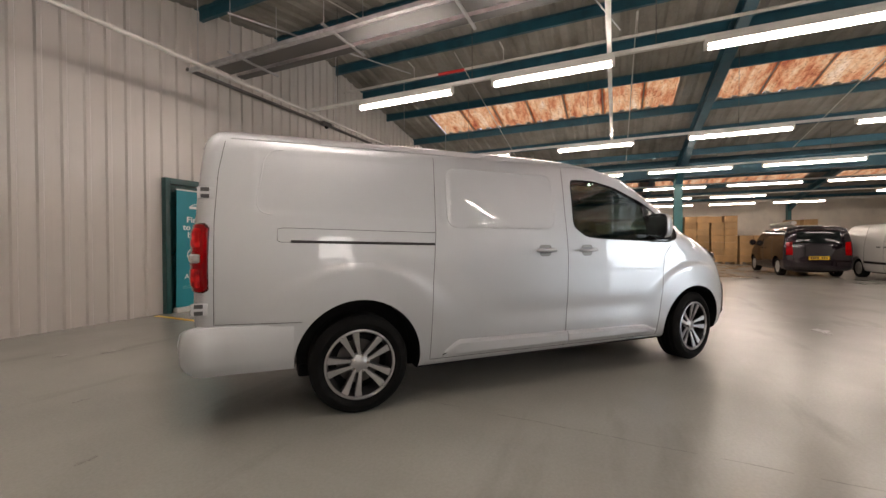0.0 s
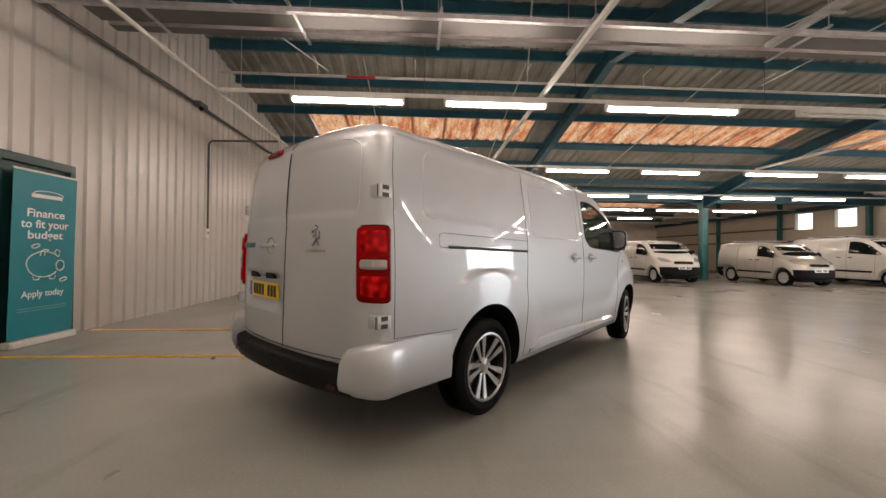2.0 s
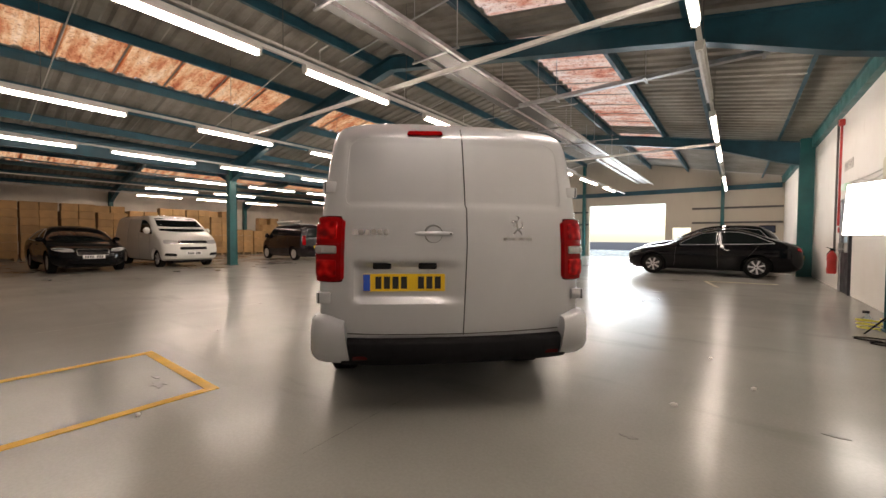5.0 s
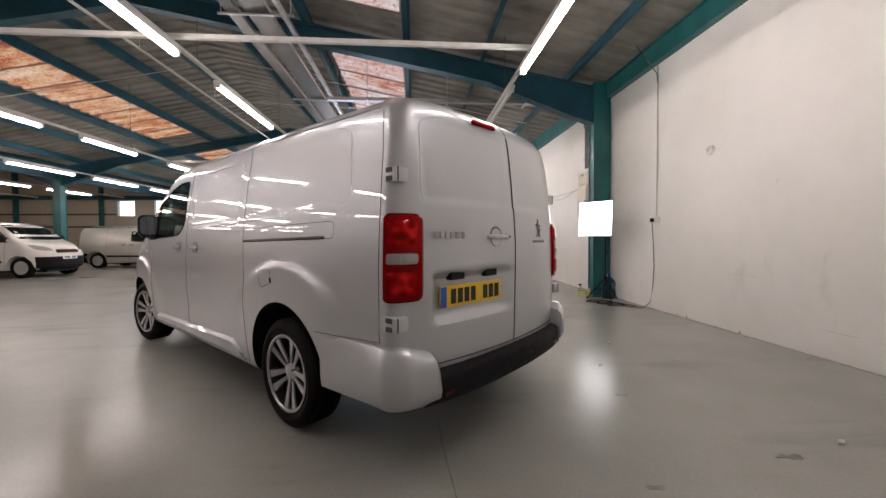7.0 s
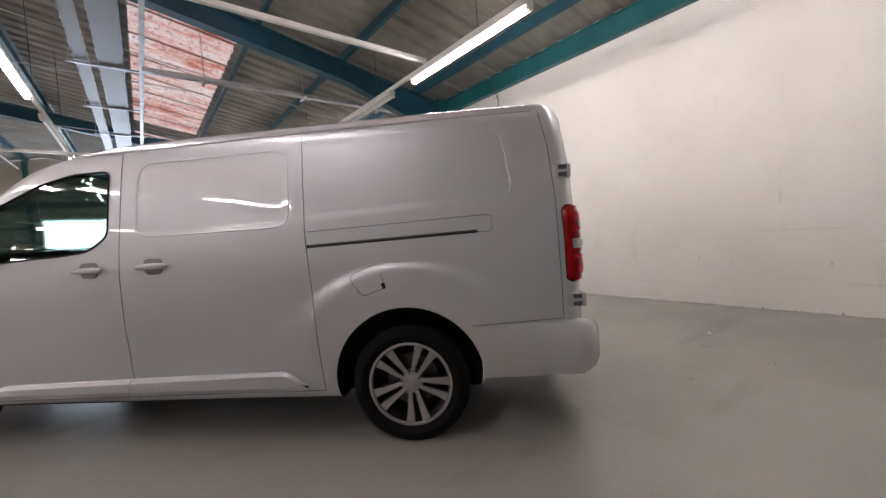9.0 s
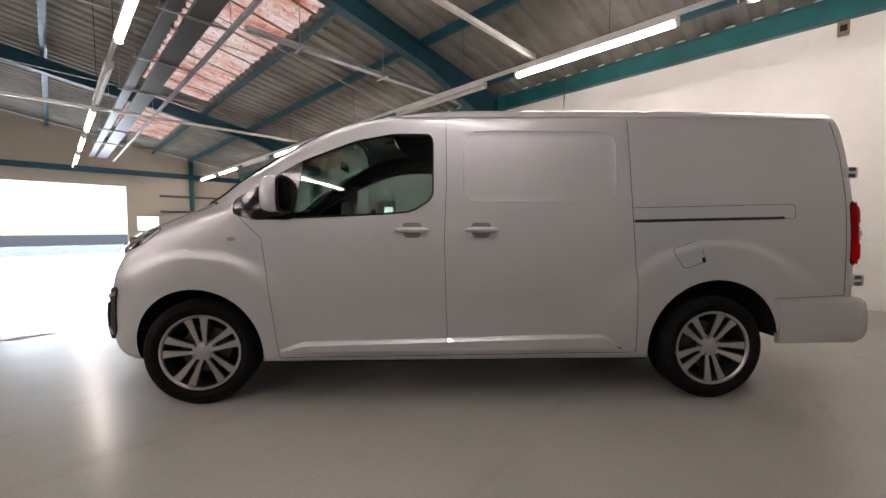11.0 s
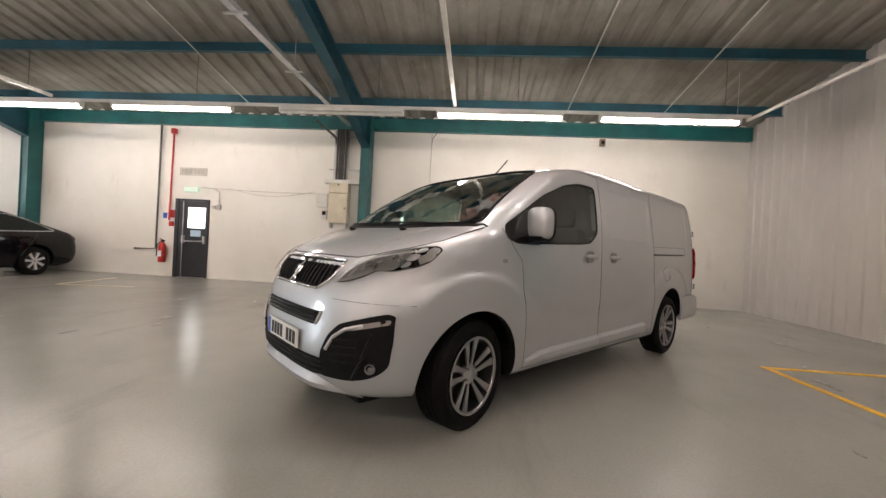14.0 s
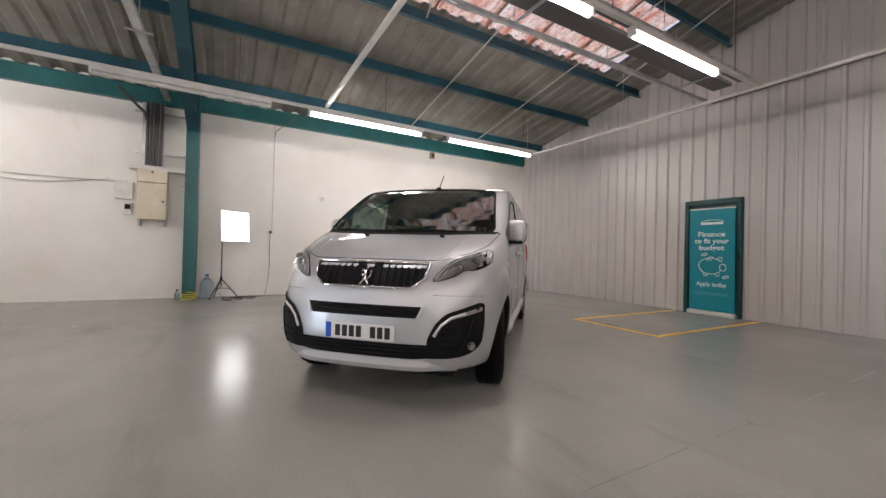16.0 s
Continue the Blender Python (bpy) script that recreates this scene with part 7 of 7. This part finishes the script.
    g = [(-0.42, 0.82), (-0.40, 0.93), (0.40, 0.93), (0.42, 0.82)] if kind == "van" else [(-0.36, 0.55), (-0.38, 0.73), (0.38, 0.73), (0.36, 0.55)]
    if boxy:
        g = [(-0.50, 0.85), (-0.50, 0.95), (0.50, 0.95), (0.50, 0.85)]
    part("grille", patch(ky(g), B.on_front(0.006), 0.08, 0.008), M["gloss_black"], root)
    part("grille_trim", line_on(ky(g), B.on_front(0.008), 0.009, closed=True), M["chrome"], root)
    gl = [(-0.55, 0.42), (-0.52, 0.58), (0.52, 0.58), (0.55, 0.42)] if kind == "van" else [(-0.6, 0.30), (-0.55, 0.42), (0.55, 0.42), (0.6, 0.30)]
    if boxy:
        gl = [(-0.46, 0.63), (-0.45, 0.73), (0.45, 0.73), (0.46, 0.63)]
    part("lower_grille", patch(ky(gl), B.on_front(0.005), 0.08, 0.006), M["black"], root)
    pz = ((0.50 if boxy else 0.66) if kind == "van" else 0.50) * sz
    pl = part("front_plate", box(-0.26, 0.26, -0.055, 0.055, -0.01, 0.0, 0.003), M["plate_white"], root, "white plate with dark bars", pose(B.front(0, pz) + 0.016, 0, pz, 90, 0, 90))
    bars(pl, pose(0, 0, 0), 8, 0.44, 0.07, M["ink"], (4,))
    pz = (0.72 if kind == "van" else 0.62) * sz
    pl = part("rear_plate", box(-0.26, 0.26, -0.055, 0.055, -0.01, 0.0, 0.003), M["plate_yellow"], root, "yellow plate with dark bars", pose(B.rear(0, pz) - 0.016, 0, pz, 90, 0, -90))
    bars(pl, pose(0, 0, 0), 8, 0.44, 0.07, M["ink"], (4,))
    if rack:
        for y in (-0.55, 0.55):
            part("roof_rail", tube([(-0.5 * sx, y * sy, z1 + 0.02), (1.7 * sx, y * sy, z1 + 0.02)], 0.018, 8), M["galv"], root)
        for x in (-0.3, 0.55, 1.4):
            part("cross_bar", tube([(x * sx, -0.62 * sy, z1 + 0.04), (x * sx, 0.62 * sy, z1 + 0.04)], 0.018, 8), M["galv"], root)
            for y in (-0.55, 0.55):
                part("rack_foot", tube([(x * sx, y * sy, z1 - 0.06), (x * sx, y * sy, z1 + 0.03)], 0.02, 8), M["black"], root)
    return root, B


# north-west row of vans
_tr, _ = vehicle("van", "dark plum compact van with a roof tube, seen from behind", "van", (-18.75, 13.0), 90, P_PLUM, "van", 0.76, 0.93, 0.91, rack=False, tail_window=True)
part("roof_tube", tube([(0.1, 0.35, 1.87), (2.2, 0.35, 1.87)], 0.075, 14), M["pipe"], _tr, "grey pipe carrier on the roof")
for _q in (0.5, 1.6):
    part("tube_bracket", tube([(_q, -0.55, 1.77), (_q, 0.55, 1.77)], 0.02, 8), M["galv"], _tr)
vehicle("van", "white compact van with black lower bumpers", "van", (-18.72, 15.15), -90, P_WHITE, "van", 0.83, 0.95, 0.945, lower=True)
vehicle("van", "dark-nosed cream van parked behind the column", "van", (-21.9, 17.4), -90, P_CREAM, "van", 0.92, 0.96, 0.98, lower=True)
vehicle("van", "pale silver compact van with short roof rails", "van", (-17.05, 19.35), -90, P_BEIGE, "van", 0.755, 0.92, 0.90, lower=True, rack=True)
vehicle("van", "white panel van with a full roof rack", "van", (-16.8, 22.75), -90, P_WHITE, "van", 0.92, 0.97, 1.02, lower=True, rack=True)
vehicle("van", "white panel van parked by the end wall", "van", (-16.4, 25.35), -90, P_WHITE, "van", 0.94, 0.98, 1.03, lower=True)
vehicle("van", "white people carrier van with dark glass", "van", (-21.6, 7.3), -86, P_WHITE, "van", 0.92, 0.98, 1.03, rim="alloy", boxy=True)
vehicle("car", "dark car half hidden beside the white van", "car", (-20.9, 4.6), -88, P_BLACK, "car", 0.95, 1.0, 1.0)
# cars by the white wall
vehicle("car", "black fastback saloon with bright window trim", "car", (-1.38, 17.08), 90, P_BLACK, "car", 0.97, 1.0, 1.0, rim="alloy", tail_window=True)
vehicle("car", "black estate car with roof rails", "car", (-1.55, 20.1), 90, P_BLACK, "suv", 0.97, 1.02, 1.13, rim="alloy", tail_window=True)
vehicle("car", "black saloon car at the end of the row", "car", (-1.8, 23.0), 90, P_BLACK, "car", 0.97, 1.0, 1.02, rim="alloy", tail_window=True)


# ---- cartons, lift, bin ----
CARD = worn("brown_cardboard", (0.40, 0.255, 0.12), 0.85, 0, 0.18, 3.0, 0.08, 0.15)
_oi = nd(CARD, "ShaderNodeObjectInfo")
_cb = CARD.node_tree.nodes["Principled BSDF"].inputs["Base Color"].links[0].from_socket
setc(CARD, mix(CARD, _cb, ramp(CARD, _oi.outputs["Random"], [(0.0, (0.82, 0.80, 0.78)), (1.0, (1.12, 1.08, 1.0))]), 1.0, "MULTIPLY"))
WRAP = worn("parcel_tape", (0.52, 0.38, 0.22), 0.3, 0, 0.1, 5.0)
WOOD = worn("pallet_wood", (0.36, 0.25, 0.14), 0.8, 0, 0.2, 6.0, 0.2, 0.2)
random.seed(11)


def carton_stack(x, y, rows, tall):
    root = holder("carton_stack", pose(x, y, 0, 0, 0, random.uniform(-2, 2)), "wrapped brown cardboard cartons stacked on a pallet", "cartons", "pallet stacks")
    for i in range(5):
        part("pallet_board", box(-0.5, 0.5, -0.6 + i * 0.27, -0.6 + i * 0.27 + 0.12, 0.10, 0.125), WOOD, root)
    for yy in (-0.56, -0.05, 0.46):
        part("pallet_bearer", box(-0.5, 0.5, yy, yy + 0.1, 0.0, 0.10), WOOD, root)
    h = 0.46 if tall else 0.36
    cm = mesh_of("carton", box(-0.245, 0.245, -0.29, 0.29, 0, h - 0.008, 0.008), CARD)
    tm = mesh_of("tape", box(-0.03, 0.03, -0.292, 0.292, h - 0.009, h - 0.005), WRAP)
    for r in range(rows):
        for cx in (-0.25, 0.25):
            for cy in (-0.3, 0.3):
                if r == rows - 1 and random.random() < 0.25:
                    continue
                c = part("carton", cm, None, root, "", pose(cx + random.uniform(-0.012, 0.012), cy + random.uniform(-0.012, 0.012), 0.126 + r * h, 0, 0, random.uniform(-1, 1)))
                part("tape", tm, None, c)
    return root


_y = -0.5
while _y < 16.6:
    _t = random.random() < 0.4
    carton_stack(-27.2, _y, (5 if _t else 7) if _y < 13.5 else (3 if _t else 4), _t)
    if random.random() < 0.5:
        carton_stack(-28.6, _y, 5 if _t else 7, _t)
    _y += 1.28


def scissor_lift(x, y, yaw):
    blue = worn("blue_lift_paint", (0.04, 0.15, 0.36), 0.45, 0, 0.2, 3.0, 0.1, 0.4)
    r = holder("scissor_lift", pose(x, y, 0, 0, 0, yaw), "blue scissor lift platform with guard rails", "lift")
    part("base", box(-0.9, 0.9, -0.4, 0.4, 0.18, 0.45, 0.03), blue, r)
    for px in (-0.65, 0.65):
        for s in (1, -1):
            b = bmesh.new()
            lathe_into(b, [(0.0, 0.05), (0.14, 0.05), (0.18, 0.03), (0.18, -0.05), (0.0, -0.05)], 24)
            part("wheel", b, M["rubber"], r, "", pose(px, s * 0.38, 0.18, 90), 35)
    for s in (1, -1):
        for k in range(5):
            z = 0.46 + k * 0.14
            part("scissor_arm", tube([(-0.75, s * 0.3, z), (0.75, s * 0.3, z + 0.14)], 0.03, 8), M["galv"], r)
            part("scissor_arm", tube([(0.75, s * 0.3, z), (-0.75, s * 0.3, z + 0.14)], 0.03, 8), M["galv"], r)
    part("platform", box(-0.95, 0.95, -0.42, 0.42, 1.18, 1.34, 0.02), blue, r)
    for px in (-0.93, -0.3, 0.3, 0.93):
        for s in (1, -1):
            part("rail_post", tube([(px, s * 0.4, 1.34), (px, s * 0.4, 2.45)], 0.024, 8), blue, r)
    for z in (1.88, 2.45):
        for s in (1, -1):
            part("guard_rail", tube([(-0.93, s * 0.4, z), (0.93, s * 0.4, z)], 0.02, 8), blue, r)
        for px in (-0.93, 0.93):
            part("guard_rail", tube([(px, -0.4, z), (px, 0.4, z)], 0.02, 8), blue, r)
    part("control_box", box(0.7, 0.92, -0.2, 0.2, 2.0, 2.3, 0.03), M["black"], r)


scissor_lift(-20.8, 0.28, 66)


def store_rack(x, y, yaw, lab, steel=(0.03, 0.035, 0.05)):
    dark = worn("rack_steel", steel, 0.5, 0.2, 0.2, 4.0, 0.1, 0.3)
    r = holder("storage_rack", pose(x, y, 0, 0, 0, yaw), lab, "rack", "storage racks")
    for px in (-1.3, 1.3):
        for py in (-0.4, 0.4):
            part("upright", box(px - 0.04, px + 0.04, py - 0.04, py + 0.04, 0, 3.4), dark, r)
    for z in (0.2, 1.35, 2.5):
        for py in (-0.4, 0.4):
            part("beam", box(-1.3, 1.3, py - 0.025, py + 0.025, z, z + 0.1), dark, r)
        part("shelf", box(-1.3, 1.3, -0.42, 0.42, z + 0.1, z + 0.125), WOOD, r)
    return r


def loose_carton(x, y, z, w, h, yaw):
    o = holder("carton", pose(x, y, z, 0, 0, yaw), "brown cardboard carton stored on a rack", "carton", "rack cartons")
    part("box", box(-w / 2, w / 2, -0.3, 0.3, 0, h, 0.01), CARD, o)
    part("tape", box(-0.03, 0.03, -0.302, 0.302, h - 0.001, h + 0.003), WRAP, o)


for _rx in (-17.4, -20.2, -23.0):
    store_rack(_rx, -3.2, 0, "dark steel storage rack loaded with cartons")
    for _z in (0.325, 1.475, 2.625):
        for _k in (-0.85, 0.0, 0.85):
            loose_carton(_rx + _k, -3.2, _z, random.uniform(0.5, 0.75), random.uniform(0.4, 0.8), random.uniform(-4, 4))
loose_carton(-21.9, -1.0, 0, 0.7, 0.9, 12)
store_rack(-19.85, -1.15, 0, "blue steel storage rack loaded with cartons", (0.03, 0.10, 0.24))
loose_carton(-19.3, -1.15, 1.475, 0.8, 0.7, 4)
loose_carton(-20.3, -1.15, 1.475, 0.7, 0.55, -3)
loose_carton(-19.8, -1.15, 0.325, 0.9, 0.7, 2)
loose_carton(-22.8, -0.9, 0, 0.7, 0.7, -5)

_b = holder("waste_bin", pose(-10.65, 25.5, 0) @ Matrix.Scale(0.86, 4), "white wheeled drum with a red disc, by the end wall", "bin")
bm = bmesh.new()
lathe_into(bm, [(0.0, 0.10), (0.42, 0.10), (0.46, 0.2), (0.50, 1.0), (0.53, 1.02), (0.53, 1.08), (0.40, 1.12), (0.0, 1.14)], 32)
part("drum", bm, M["whitemetal"], _b, "", None, 40)
bm = bmesh.new()
lathe_into(bm, [(0.0, 0.0), (0.24, 0.0), (0.24, 0.02), (0.0, 0.02)], 28)
part("red_disc", bm, M["red"], _b, "plain red disc", pose(0.20, -0.44, 0.62, 90, 0, 25), 40)
part("lid", tube([(0, 0, 1.09), (0, 0, 1.16)], 0.5, 28), M["plate_blue"], _b)
for _k in (-0.3, 0.3):
    part("castor", tube([(_k, -0.02, 0.06), (_k, 0.02, 0.06)], 0.06, 14), M["rubber"], _b)
part("handle", tube([(-0.75, 0, 0.1), (-0.75, 0, 1.25), (-0.5, 0, 1.25)], 0.03, 8), M["galv"], _b)
